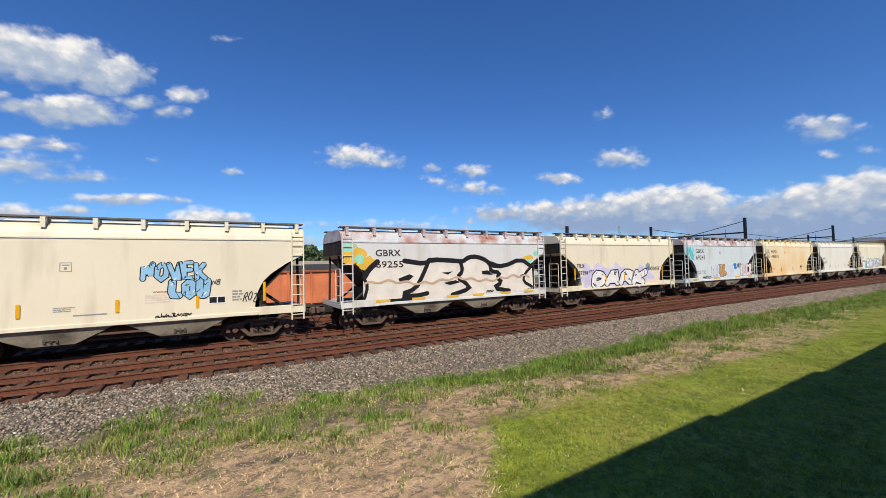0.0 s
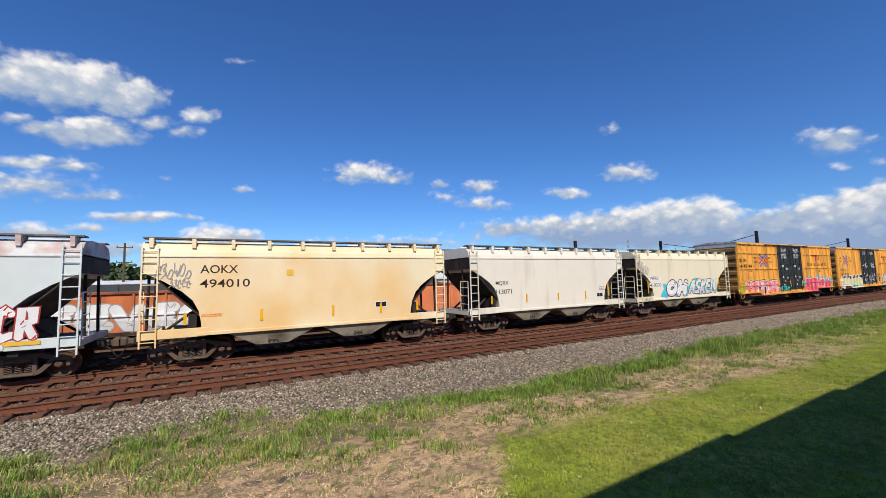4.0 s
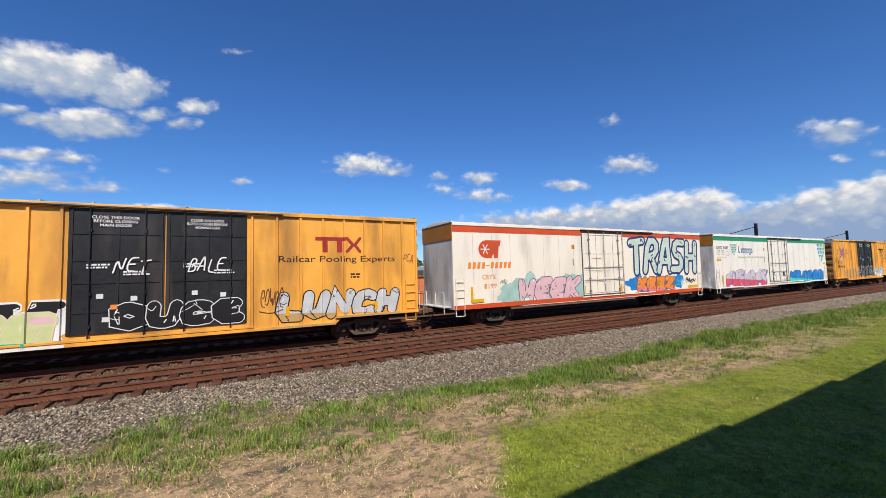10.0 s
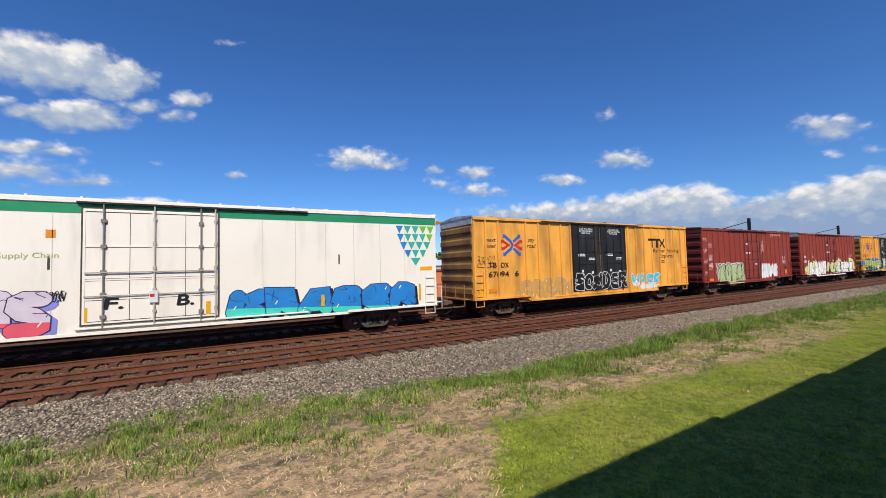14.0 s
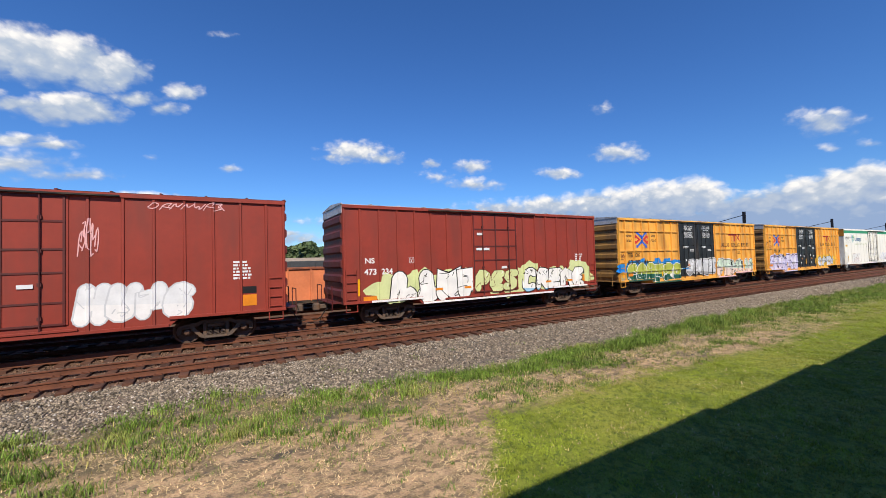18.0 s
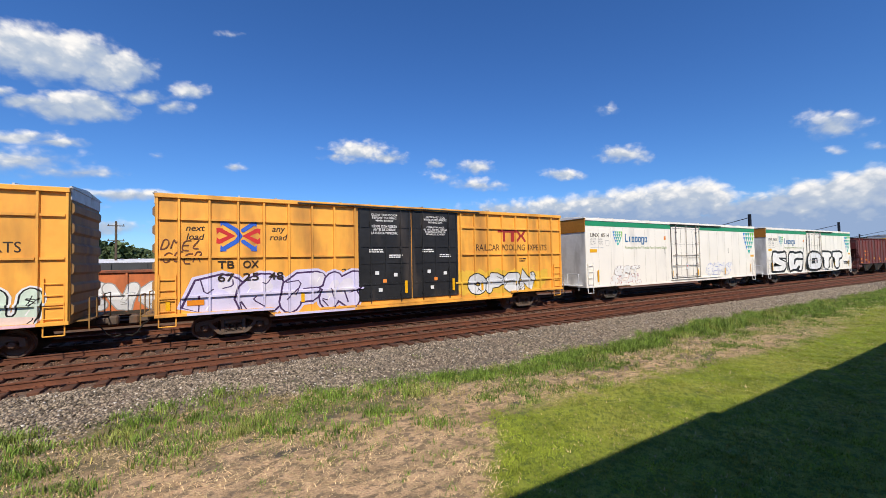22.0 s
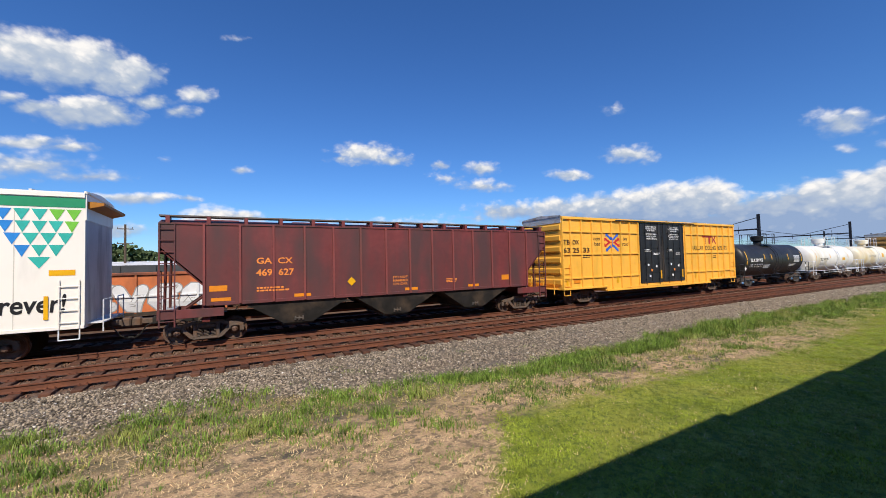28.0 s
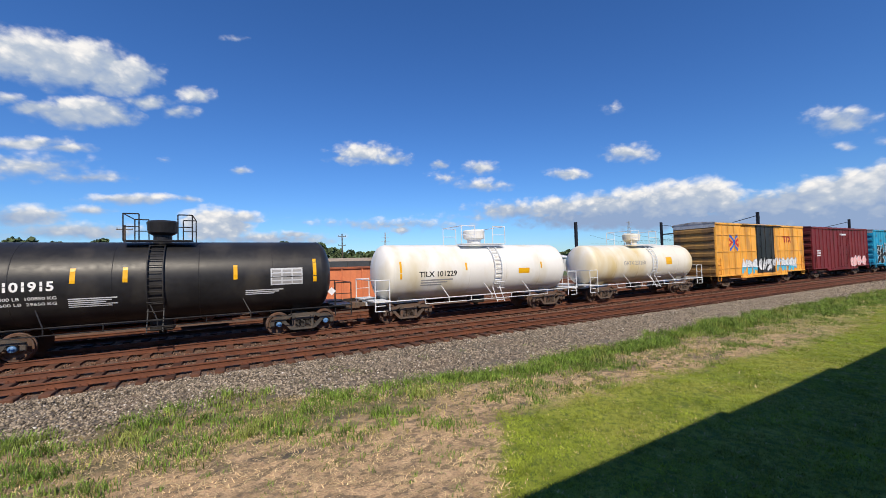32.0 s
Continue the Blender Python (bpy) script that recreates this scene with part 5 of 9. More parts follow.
def shield(car, x0, x1, z0, z1):
    """A crest of small triangles that run from blue to green."""
    w, h = x1 - x0, z1 - z0
    root = None
    for r, (n, a, b) in enumerate(((5, 0.0, 1.0), (5, 0.03, 0.97), (4, 0.10, 0.90), (3, 0.21, 0.79), (1, 0.36, 0.64))):
        step = (b - a) / n
        for k in range(n):
            u = a + step * k
            zt, zb = z1 - h * r / 5, z1 - h * (r + 0.96) / 5
            f = (u + step / 2) * 0.9 + (0.10 if r < 2 else -0.12)
            tone = "blue2" if f < 0.22 else "wordblue" if f < 0.30 and r > 2 else "teal" if f < 0.72 else "leafgreen"
            bm = bmesh.new()
            bm.faces.new([bm.verts.new((x0 + w * p, SIDE - 0.010, q)) for p, q in ((u + step * 0.04, zt), (u + step * 0.5, zb), (u + step * 0.96, zt))])
            ob = part("crest" if root is None else "crest_triangle", bm, I(tone), root or car)
            root = root or ob


def plain_word(car, pattern, x0, x1, z0, z1, colour):
    """A brand word as plain blocks: T tall, x low, g with a tail, i slim, - dash."""
    bm = bmesh.new()
    step = (x1 - x0) / len(pattern)
    h = z1 - z0
    base = z0 + (0.22 * h if "g" in pattern else 0)
    for k, ch in enumerate(pattern):
        a, b = x0 + step * (k + 0.08), x0 + step * (k + 0.88)
        lo, hi = base, base + (z1 - base) * (1.0 if ch in "T" else 0.68)
        if ch == "g":
            lo = z0
        if ch == "i":
            a, b = x0 + step * (k + 0.3), x0 + step * (k + 0.65)
        if ch == "-":
            lo, hi = base + (z1 - base) * 0.4, base + (z1 - base) * 0.58
        t = (b - a) * 0.32
        if ch == "L":
            hi = z1
            sheet(bm, a, a + t, lo, hi, SIDE - 0.010)
            sheet(bm, a + t, b, lo, lo + (hi - lo) * 0.18, SIDE - 0.010)
        elif ch in "i-":
            sheet(bm, a, b, lo, hi, SIDE - 0.010)
        elif ch == "T":                            # solid leaning block
            bm.faces.new([bm.verts.new((p, SIDE - 0.010, q)) for p, q in ((a, lo), (b - t * 0.6, lo), (b + t * 0.2, hi), (a + t * 0.8, hi))])
        else:
            sheet(bm, a, a + t, lo, hi, SIDE - 0.010)
            sheet(bm, b - t, b, lo, hi, SIDE - 0.010)
            sheet(bm, a + t, b - t, hi - (hi - base) * 0.22, hi, SIDE - 0.010)
            sheet(bm, a + t, b - t, lo, lo + (hi - base) * 0.2, SIDE - 0.010)
    part("brand_word", bm, I(colour), car)


def reefer(left, label, white, stripe, sill_stripe=None, truck_x=2.8, seed=1, stencils=True):
    """A long white refrigerator car with smooth sides and one wide plug door."""
    length = 21.12
    posts = [1.15 * k for k in range(1, 18)]
    car, depth = boxcar(left, length, label, white, M["galv_white"], white, [], (), None, 0, None, 0.02, 0.02, low=0.86, top=5.06, truck_x=truck_x, sill=0.92,
                        group="refrigerator cars of the train", tone="truck_grey", handrail=I("palewhite"), name="refrigerator_car", flat_end=M["end_orange"])
    bm = bmesh.new()
    for x in posts:
        if not 8.3 < x < 12.8:
            box(bm, x - 0.010, x + 0.010, SIDE - 0.006, SIDE, 1.0, 4.56)
    part("panel_seam", bm, I("seam"), car)
    bm = bmesh.new()                                            # a short hood over the end
    prism(bm, [(length, 4.62), (length + 0.42, 4.74), (length + 0.42, 4.82), (length, 4.86)], -1.45, 1.45)
    part("end_hood", bm, M["end_orange"], car, "orange sheet-metal hood at the car's end")
    patch(car, 0, length, 4.63, 4.92, stripe, "stripe", flat_side, 0.012)
    if sill_stripe:
        patch(car, 0, length, 0.90, 1.12, sill_stripe, "sill_stripe", flat_side, 0.046)
    # the door with its frame, four locking bars and handles
    bm = bmesh.new()
    box(bm, 8.75, 12.35, SIDE - 0.035, SIDE, 1.18, 4.78, 0.012)
    leaf = part("door", bm, white, car, "white plug door leaf")
    bm = bmesh.new()
    for a, b, z0, z1 in ((8.70, 8.75, 1.14, 4.82), (12.35, 12.40, 1.14, 4.82), (8.75, 12.35, 1.14, 1.18), (8.75, 12.35, 4.78, 4.82)):
        box(bm, a, b, SIDE - 0.03, SIDE, z0, z1)
    part("door_gasket", bm, I("gasket"), leaf)
    bm = bmesh.new()
    for z in (1.22, 1.95, 2.55, 3.6, 4.72):
        box(bm, 8.78, 12.32, SIDE - 0.05, SIDE - 0.035, z - 0.025, z + 0.025)
    for x in (8.78, 10.5, 12.3):
        box(bm, x - 0.03, x + 0.03, SIDE - 0.052, SIDE - 0.035, 1.2, 4.76)
    part("door_frame", bm, white, leaf)
    bm = bmesh.new()                                            # grimy lines where the panels meet
    for z in (1.26, 1.92, 2.58, 3.57, 4.68):
        box(bm, 8.8, 12.3, SIDE - 0.042, SIDE - 0.034, z - 0.010, z + 0.010)
    for x in (9.9, 10.54, 11.4):
        box(bm, x - 0.008, x + 0.008, SIDE - 0.042, SIDE - 0.034, 1.25, 4.7)
    part("panel_joint", bm, I("gasket"), leaf)
    bm = bmesh.new()
    for x in (9.25, 11.85):
        rod(bm, (x, SIDE - 0.085, 1.05), (x, SIDE - 0.085, 4.92), 0.026, 6)
        for z in (1.4, 2.1, 2.8, 3.6, 4.4):
            box(bm, x - 0.07, x + 0.07, SIDE - 0.11, SIDE - 0.03, z - 0.05, z + 0.05)
    part("locking_bar", bm, I("rodgrey"), leaf)
    for x in (10.55, 12.28):
        bm = bmesh.new()
        rod(bm, (x, SIDE - 0.085, 1.05), (x, SIDE - 0.085, 4.92), 0.024, 6)
        for z in (1.5, 2.2, 2.9, 3.7, 4.5):
            box(bm, x - 0.05, x + 0.05, SIDE - 0.10, SIDE - 0.03, z - 0.04, z + 0.04)
        part("locking_bar", bm, I("rodpale"), leaf)
    for z in (2.05, 2.78):
        bm = bmesh.new()
        rod(bm, (8.8, SIDE - 0.10, z), (12.3, SIDE - 0.10, z), 0.022, 6)
        part("cross_bar", bm, I("rodpale"), leaf)
    bm = bmesh.new()
    box(bm, 8.6, 15.4, SIDE - 0.12, SIDE - 0.02, 4.92, 4.99, 0.01)
    part("upper_door_track", bm, M["under"], car)
    bm = bmesh.new()
    box(bm, 8.6, 15.4, SIDE - 0.10, SIDE - 0.02, 1.04, 1.10, 0.01)
    part("lower_door_track", bm, white, car)
    bm = bmesh.new()
    box(bm, 10.42, 10.66, SIDE - 0.13, SIDE - 0.05, 1.75, 2.15, 0.02)
    part("door_latch", bm, I("palewhite"), leaf)
    patch(leaf, 10.44, 10.56, 1.95, 2.05, I("red"), "latch_label", flat_side, 0.134)
    for x in (0.95, 8.75, 12.0, 15.9):
        patch(car, x, x + 0.13, 1.25, 1.95 if x < 1 else 1.7, M["safety"], "reflector", flat_side, 0.045)
    patch(car, 7.9, 8.12, 3.85, 4.1, M["orange_label"], "warning_label")
    for x in (7.95, 16.6):
        patch(car, x, x + 0.06, 2.9, 3.3, I("gasket"), "vent_slot")
    if not stencils:
        patch(car, 1.0, 1.7, 1.2, 1.36, M["safety"], "warning_label", flat_side, 0.05)
        return car
    patch(car, 0.35, 1.0, 3.02, 3.22, M["safety"], "warning_label")
    for k, text in enumerate(("LD LMT  196500", "LT WT     89500", "CU FT      7572")):
        lettering(car, text, 0.43, 1.52, 3.78 - 0.15 * k, 3.87 - 0.15 * k, I("grey"), flat_side, 0.0, 0, "small_stencil", 0.01)
    bars(car, 0.43, 2.0, 3.28, 3.36, 1, I("silver"), flat_side, seed)
    for k, a in enumerate(((1.80, 1.815), (2.12, 2.135))):
        patch(car, a[0], a[1], 3.45, 3.77, I("grey"), "boxed_mark")
    for a in ((3.45, 3.465), (3.755, 3.77)):
        patch(car, 1.80, 2.135, a[0], a[1], I("grey"), "boxed_mark", flat_side, 0.008)
    return car


INK["rodpale"] = (0.50, 0.46, 0.40)
INK["seam"] = (0.60, 0.57, 0.51)
INK["gasket"] = (0.06, 0.055, 0.05)
M["end_orange"] = mat("brown_orange_paint", (0.42, 0.17, 0.02), 0.6, 0, 1, 0.2)
M["galv_white"] = mat("grey_white_end", (0.70, 0.69, 0.66), 0.6, 0, 0.8, 0.15, (0.25, 0.23, 0.2), 0.5, 1.2, 4)


# ---------------------------------------------------------------- covered hoppers
def hopper(left, length, label, paint, top=4.25, bays=2, ribs=(), roof_paint=None, cut=1.25, sill=1.02, truck_x=1.5, straight=False, tone="truck", name="covered_hopper", dark=None, rib_paint=None):
    """A covered hopper: curved or straight side, sloped ends with open platforms, bays with outlets, roof walk."""
    car = thing(name, pose(left, TRACKS[1], 0), label, "freight car", "covered hoppers of the train")
    register(car, left, length)
    rp = roof_paint or paint
    w = -SIDE
    # the side plate: full length at the top, cut back to the bay at the ends
    zc = 2.05
    half_out = [(1.80, sill), (1.76, 1.45), (1.68, 1.85), (1.50, 2.22), (1.20, 2.52), (0.70, 2.86), (0.14, 3.16), (0.06, 3.28), (0.06, top - 0.55)]
    out = [(length - x, z) for x, z in half_out] + half_out[::-1]
    if straight:
        out = [(1.3, sill + 0.35), (length - 1.3, sill + 0.35), (length - 1.3, 2.2), (length - 0.05, 3.45), (length - 0.05, top - 0.2), (0.05, top - 0.2), (0.05, 3.45), (1.3, 2.2)]
    bm = bmesh.new()
    prism(bm, out, -w, w)
    part("body", bm, paint, car)
    depth = flat_side
    if ribs:
        depth = ribbed(list(ribs), 0.04, 0.07)
        for x in ribs:
            bm = bmesh.new()
            z0 = sill + 0.36 if 1.3 < x < length - 1.3 else 3.3
            box(bm, x - 0.04, x + 0.04, SIDE - 0.07, SIDE + 0.01, z0, top - 0.2, 0.01)
            part("side_post", bm, rib_paint or paint, car)
    # roof: shoulders and a shallow arch
    z = top - (0.2 if straight else 0.55)
    bm = bmesh.new()
    prof = [(-w - 0.01, z), (-w + 0.02, z + 0.02)] if straight else [(-w - 0.012, z), (-w + 0.02, z + 0.14), (-w + 0.10, z + 0.34), (-w + 0.28, z + 0.47)]
    prof = prof + [(-0.8, top), (0.8, top)] + [(-y, zz) for y, zz in prof[::-1]]
    strip(bm, prof, [0.04, length - 0.04], True)
    bmesh.ops.recalc_face_normals(bm, faces=bm.faces[:])
    part("roof", bm, rp, car)
    bm = bmesh.new()                                            # seam between side and roof
    box(bm, 0.05, length - 0.05, SIDE - 0.025, SIDE, z - 0.03, z + 0.02)
    part("top_chord", bm, rp, car)
    bm = bmesh.new()
    box(bm, 0.08, length - 0.08, SIDE - 0.008, SIDE + 0.01, z - 0.055, z - 0.03)
    part("seam", bm, I("grey") if not straight else M["under"], car)
    # roof walk on brackets along both edges
    for s in (-1, 1):
        n = int(length / 1.15)
        bm = bmesh.new()
        box(bm, -0.06, 0.06, -0.25, 0.25, top - 0.26, top + 0.06)
        me = bm_mesh("walk_bracket", bm)
        me.materials.append(rp)
        for k in range(n + 1):
            place("walk_bracket", me, car, "", pose(0.3 + (length - 0.6) * k / n, s * (w - 0.25), 0))
        bm = bmesh.new()
        box(bm, 0.05, length - 0.05, min(s * (w - 0.08), s * (w - 0.55)), max(s * (w - 0.08), s * (w - 0.55)), top + 0.05, top + 0.10)
        part("roof_walk", bm, M["walk"], car)
    for k in range(5):
        bm = bmesh.new()
        x = length * (k + 0.5) / 5
        box(bm, x - 0.75, x + 0.75, -0.32, 0.32, top - 0.02, top + 0.09, 0.03)
        part("hatch_cover", bm, rp, car)
    # end slope sheets, end posts, platforms
    for s, x0 in ((-1, 0.0), (1, length)):
        def X(d):
            return x0 + (-s) * d
        bm = bmesh.new()
        for d0, d1, za, zb in ((0.10, 2.0, 3.3, 1.35),):
            for y0, y1 in ((-w + 0.03, w - 0.03),):
                v = [bm.verts.new(c) for c in ((X(d0), y0, za), (X(d0), y1, za), (X(d1), y1, zb), (X(d1), y0, zb))]
                u = [bm.verts.new(c) for c in ((X(d0 + 0.06), y0, za), (X(d0 + 0.06), y1, za), (X(d1 + 0.06), y1, zb), (X(d1 + 0.06), y0, zb))]
                bm.faces.new(v)
                bm.faces.new(u[::-1])
                for i in range(4):
                    bm.faces.new((v[i], v[(i + 1) % 4], u[(i + 1) % 4], u[i]))
        bmesh.ops.recalc_face_normals(bm, faces=bm.faces[:])
        # slope sheet and end wall default to black: shade put into their colour
        part("slope_sheet", bm, dark or M["under"], car)
        bm = bmesh.new()
        box(bm, min(X(0.04), X(0.10)), max(X(0.04), X(0.10)), -w + 0.02, w - 0.02, 3.2, top - 0.5)
        part("end_wall", bm, dark or M["under"], car)
        for y in (-0.75, 0.75):
            bm = bmesh.new()
            rod(bm, (X(0.12), y, 1.05), (X(0.16), y, 3.2), 0.05, 6)
            part("end_post", bm, dark or M["under"], car)
        for y in (-1.0, 1.0):
            bm = bmesh.new()
            rod(bm, (X(0.5), y, 1.05), (X(1.4), y, 1.75), 0.05, 6)
            part("end_brace", bm, dark or M["under"], car)
        bm = bmesh.new()
        box(bm, min(X(0.0), X(cut + 0.7)), max(X(0.0), X(cut + 0.7)), SIDE - 0.01, SIDE + 0.10, sill - 0.04, sill + 0.26, 0.01)
        box(bm, min(X(0.0), X(cut + 0.7)), max(X(0.0), X(cut + 0.7)), w - 0.10, w, sill - 0.06, sill + 0.14, 0.01)
        box(bm, min(X(0.0), X(0.10)), max(X(0.0), X(0.10)), SIDE, w, sill - 0.06, sill + 0.14, 0.01)
        part("end_sill", bm, paint, car)
        bm = bmesh.new()                                         # bolster web above the truck
        box(bm, min(X(truck_x - 0.12), X(truck_x + 0.12)), max(X(truck_x - 0.12), X(truck_x + 0.12)), -w + 0.12, w - 0.12, 0.80, 1.75)
        part("body_bolster", bm, dark or M["under"], car)
        a, b = (0.07, 0.50) if s < 0 else (length - 0.50, length - 0.07)
        ladder(car, a, b, 0.72, top - 0.2, 9, paint, SIDE - 0.05, "ladder", 0.045)
        bm = bmesh.new()
        for z in (1.5, 1.9, 2.3):
            pipe(bm, [(X(0.02), -1.45, z), (X(0.02), -0.75, z)], 0.016)
        pipe(bm, [(X(0.02), -1.45, 1.0), (X(0.02), -1.45, 2.6), (X(0.02), -0.75, 2.6), (X(0.02), -0.75, 1.0)], 0.02)
        part("end_ladder", bm, paint, car)
        bm = bmesh.new()
        box(bm, min(X(0.0), X(0.35)), max(X(0.0), X(0.35)), -1.3, 1.3, 1.16, 1.19)
        part("end_platform", bm, M["galv"], car)
    bm = bmesh.new()
    box(bm, cut + 0.4, length - cut - 0.4, SIDE - 0.03, SIDE + 0.06, sill - 0.02 + (0.35 if straight else 0), sill + 0.10 + (0.35 if straight else 0), 0.01)
    part("side_sill", bm, paint, car)
    # bays below the sill
    z_top = sill + (0.35 if straight else 0.0)
    inner0, inner1 = 2.45, length - 2.45
    bw = (inner1 - inner0) / bays
    for k in range(bays):
        a, b = inner0 + bw * k + 0.08, inner0 + bw * (k + 1) - 0.08
        m = (a + b) / 2
        bm = bmesh.new()
        v = [bm.verts.new(c) for c in ((a, -w + 0.05, z_top), (b, -w + 0.05, z_top), (b, w - 0.05, z_top), (a, w - 0.05, z_top))]
        u = [bm.verts.new(c) for c in ((m - 0.55, -1.34, 0.50), (m + 0.55, -1.34, 0.50), (m + 0.55, 1.34, 0.50), (m - 0.55, 1.34, 0.50))]
        for i in range(4):
            bm.faces.new((v[i], v[(i + 1) % 4], u[(i + 1) % 4], u[i]))
        bm.faces.new(u[::-1])
        bmesh.ops.recalc_face_normals(bm, faces=bm.faces[:])
        # straight-sided bays are painted black for the shade under their inward slope
        bay = part("hopper_bay", bm, M["bay"] if not straight else M["under"], car, "sloped discharge bay")
        bm = bmesh.new()
        box(bm, m - 0.60, m + 0.60, -1.20, 1.20, 0.42, 0.50, 0.02)
        rod(bm, (m - 0.16, -1.40, 0.66), (m + 0.16, -1.40, 0.66), 0.03, 8)
        for q in (-0.14, 0.0, 0.14):
            box(bm, m + q - 0.035, m + q + 0.035, -1.42, -1.3, 0.58, 0.74, 0.01)
        part("outlet_gate", bm, M["truck_grey"], bay)
    underframe(car, length)
    for x in (truck_x, length - truck_x):
        truck(car, x, tone)
    return car, depth


M["walk"] = mat("dark_roof_walk", (0.16, 0.15, 0.14), 0.7, 0.2, 2, 0.3, (0.10, 0.07, 0.05), 0.4)
M["gacx"] = mat("weathered_oxide_paint", (0.175, 0.042, 0.042), 0.55, 0, 0.5, 0.2, (0.085, 0.042, 0.042), 0.75, 1.0, 3, 0.06, 25)
M["gacx_rib"] = mat("pale_oxide_rib", (0.22, 0.06, 0.055), 0.55, 0, 0.8, 0.15, (0.14, 0.06, 0.05), 0.4, 1.0, 3)
M["bay"] = mat("grimy_bay", (0.30, 0.27, 0.21), 0.7, 0, 1, 0.3, (0.07, 0.055, 0.04), 0.5)


# ---------------------------------------------------------------- tank cars
def tank_car(left, length, label, paint, frame_paint, radius=1.40, centre=2.28, shell=(0.75, 13.0), truck_x=(1.9, 11.8), tone="truck", cap=None, dome_w=0.5, step=0.55, plat=1.35):
    car = thing("tank_car", pose(left, TRACKS[1], 0), label, "freight car", "tank cars of the train")
    register(car, left, length)
    a, b = shell
    e = 0.55
    prof = [(a, 0.02)]
    for k in range(1, 9):
        q = k / 8 * math.pi / 2
        prof.append((a + e * (1 - math.cos(q)), radius * math.sin(q)))
    prof += [(a + e + 0.02, radius), (b - e - 0.02, radius)]
    for k in range(8, 0, -1):
        q = k / 8 * math.pi / 2
        prof.append((b - e * (1 - math.cos(q)), radius * math.sin(q)))
    prof.append((b, 0.02))
    bm = bmesh.new()
    lathe(bm, prof, 48, "X", (0, 0, centre))
    bmesh.ops.recalc_face_normals(bm, faces=bm.faces[:])
    tank = part("tank", bm, paint, car, "", None, True)
    for f in (0.2, 0.4, 0.6, 0.8):                             # weld seams
        bm = bmesh.new()
        x = a + (b - a) * f
        lathe(bm, [(x - 0.012, radius), (x - 0.008, radius + 0.006), (x + 0.008, radius + 0.006), (x + 0.012, radius)], 48, "X", (0, 0, centre))
        part("weld_seam", bm, paint, tank, "", None, True)
    mid = (a + b) / 2
    top = centre + radius
    bm = bmesh.new()
    lathe(bm, [(top - 0.08, dome_w * 0.72), (top + 0.24, dome_w * 0.72), (top + 0.34, dome_w + 0.05), (top + 0.72, dome_w + 0.09), (top + 0.78, dome_w + 0.02), (top + 0.80, 0.1)], 24, "Z", (mid, 0, 0))
    part("dome", bm, paint, car, "manway dome with a bolted lid")
    # platform and its rails round the dome
    bm = bmesh.new()
    box(bm, mid - plat, mid + plat, -0.95, -0.45, top - 0.02, top + 0.03)
    box(bm, mid - plat, mid + plat, 0.45, 0.95, top - 0.02, top + 0.03)
    part("platform", bm, frame_paint, car)
    for s in (-1, 1):
        for d in (-1, 1):
            bm = bmesh.new()
            x0, x1 = mid + d * 0.55, mid + d * plat
            pipe(bm, [(x0, s * 0.95, top), (x0, s * 0.95, top + 0.92), (x1, s * 0.95, top + 0.92), (x1, s * 0.95, top)], 0.022, 6)
            pipe(bm, [(x0, s * 0.95, top + 0.48), (x1, s * 0.95, top + 0.48)], 0.016, 6)
            part("guard_rail", bm, frame_paint, car)
    for d in (-1, 1):
        bm = bmesh.new()
        pipe(bm, [(mid + d * plat, -0.95, top + 0.92), (mid + d * plat, 0.95, top + 0.92)], 0.02, 6)
        part("guard_rail", bm, frame_paint, car)
    # curved ladder down the near side
    bm = bmesh.new()
    for q in (-0.22, 0.22):
        pts = []
        for k in range(13):
            ang = radians(58 - k * 8)
            pts.append((mid + step + q, -math.cos(ang) * (radius + 0.09), centre + math.sin(ang) * (radius + 0.09)))
        pts.append((mid + step + q, -1.52, 0.62))
        pipe(bm, pts, 0.024, 6)
    for k in range(11):
        ang = radians(56 - k * 8.6)
        y, z = -math.cos(ang) * (radius + 0.09), centre + math.sin(ang) * (radius + 0.09)
        rod(bm, (mid + step - 0.22, y, z), (mid + step + 0.22, y, z), 0.016, 6)
    for z in (1.6, 1.3, 1.0, 0.7):
        rod(bm, (mid + step - 0.22, -1.51, z), (mid + step + 0.22, -1.51, z), 0.016, 6)
    part("ladder", bm, frame_paint, car)
    # running board rail along the side, saddles and end platforms
    bm = bmesh.new()
    pipe(bm, [(0.6, -1.50, 1.02), (length - 0.6, -1.50, 1.02)], 0.024, 6)
    pipe(bm, [(2.4, -1.50, 0.80), (length - 2.4, -1.50, 0.80)], 0.018, 6)
    n = 7
    for k in range(n):
        x = 2.4 + (length - 4.8) * k / (n - 1)
        pipe(bm, [(x, -1.50, 1.02), (x, -1.50, 0.80)], 0.018, 6)
        if k % 2:
            pipe(bm, [(x, -1.50, 1.02), (x - 0.25, -1.22, 1.55)], 0.02, 6)
    part("side_rail", bm, frame_paint, car)
    for x0, s in ((0.0, 1), (length, -1)):
        bm = bmesh.new()
        lo, hi = sorted((x0, x0 + s * 3.0))
        box(bm, lo, hi, -0.32, 0.32, 0.78, 1.06, 0.02)
        box(bm, *sorted((x0, x0 + s * 0.75)), -1.45, 1.45, 1.00, 1.06)
        part("stub_sill", bm, frame_paint, car)
        bm = bmesh.new()
        xm = truck_x[0] if s > 0 else truck_x[1]
        n = 12
        vs = []
        for k in range(n + 1):
            ang = radians(232 + k * 76 / n)
            vs.append((math.cos(ang) * radius, centre + math.sin(ang) * radius))
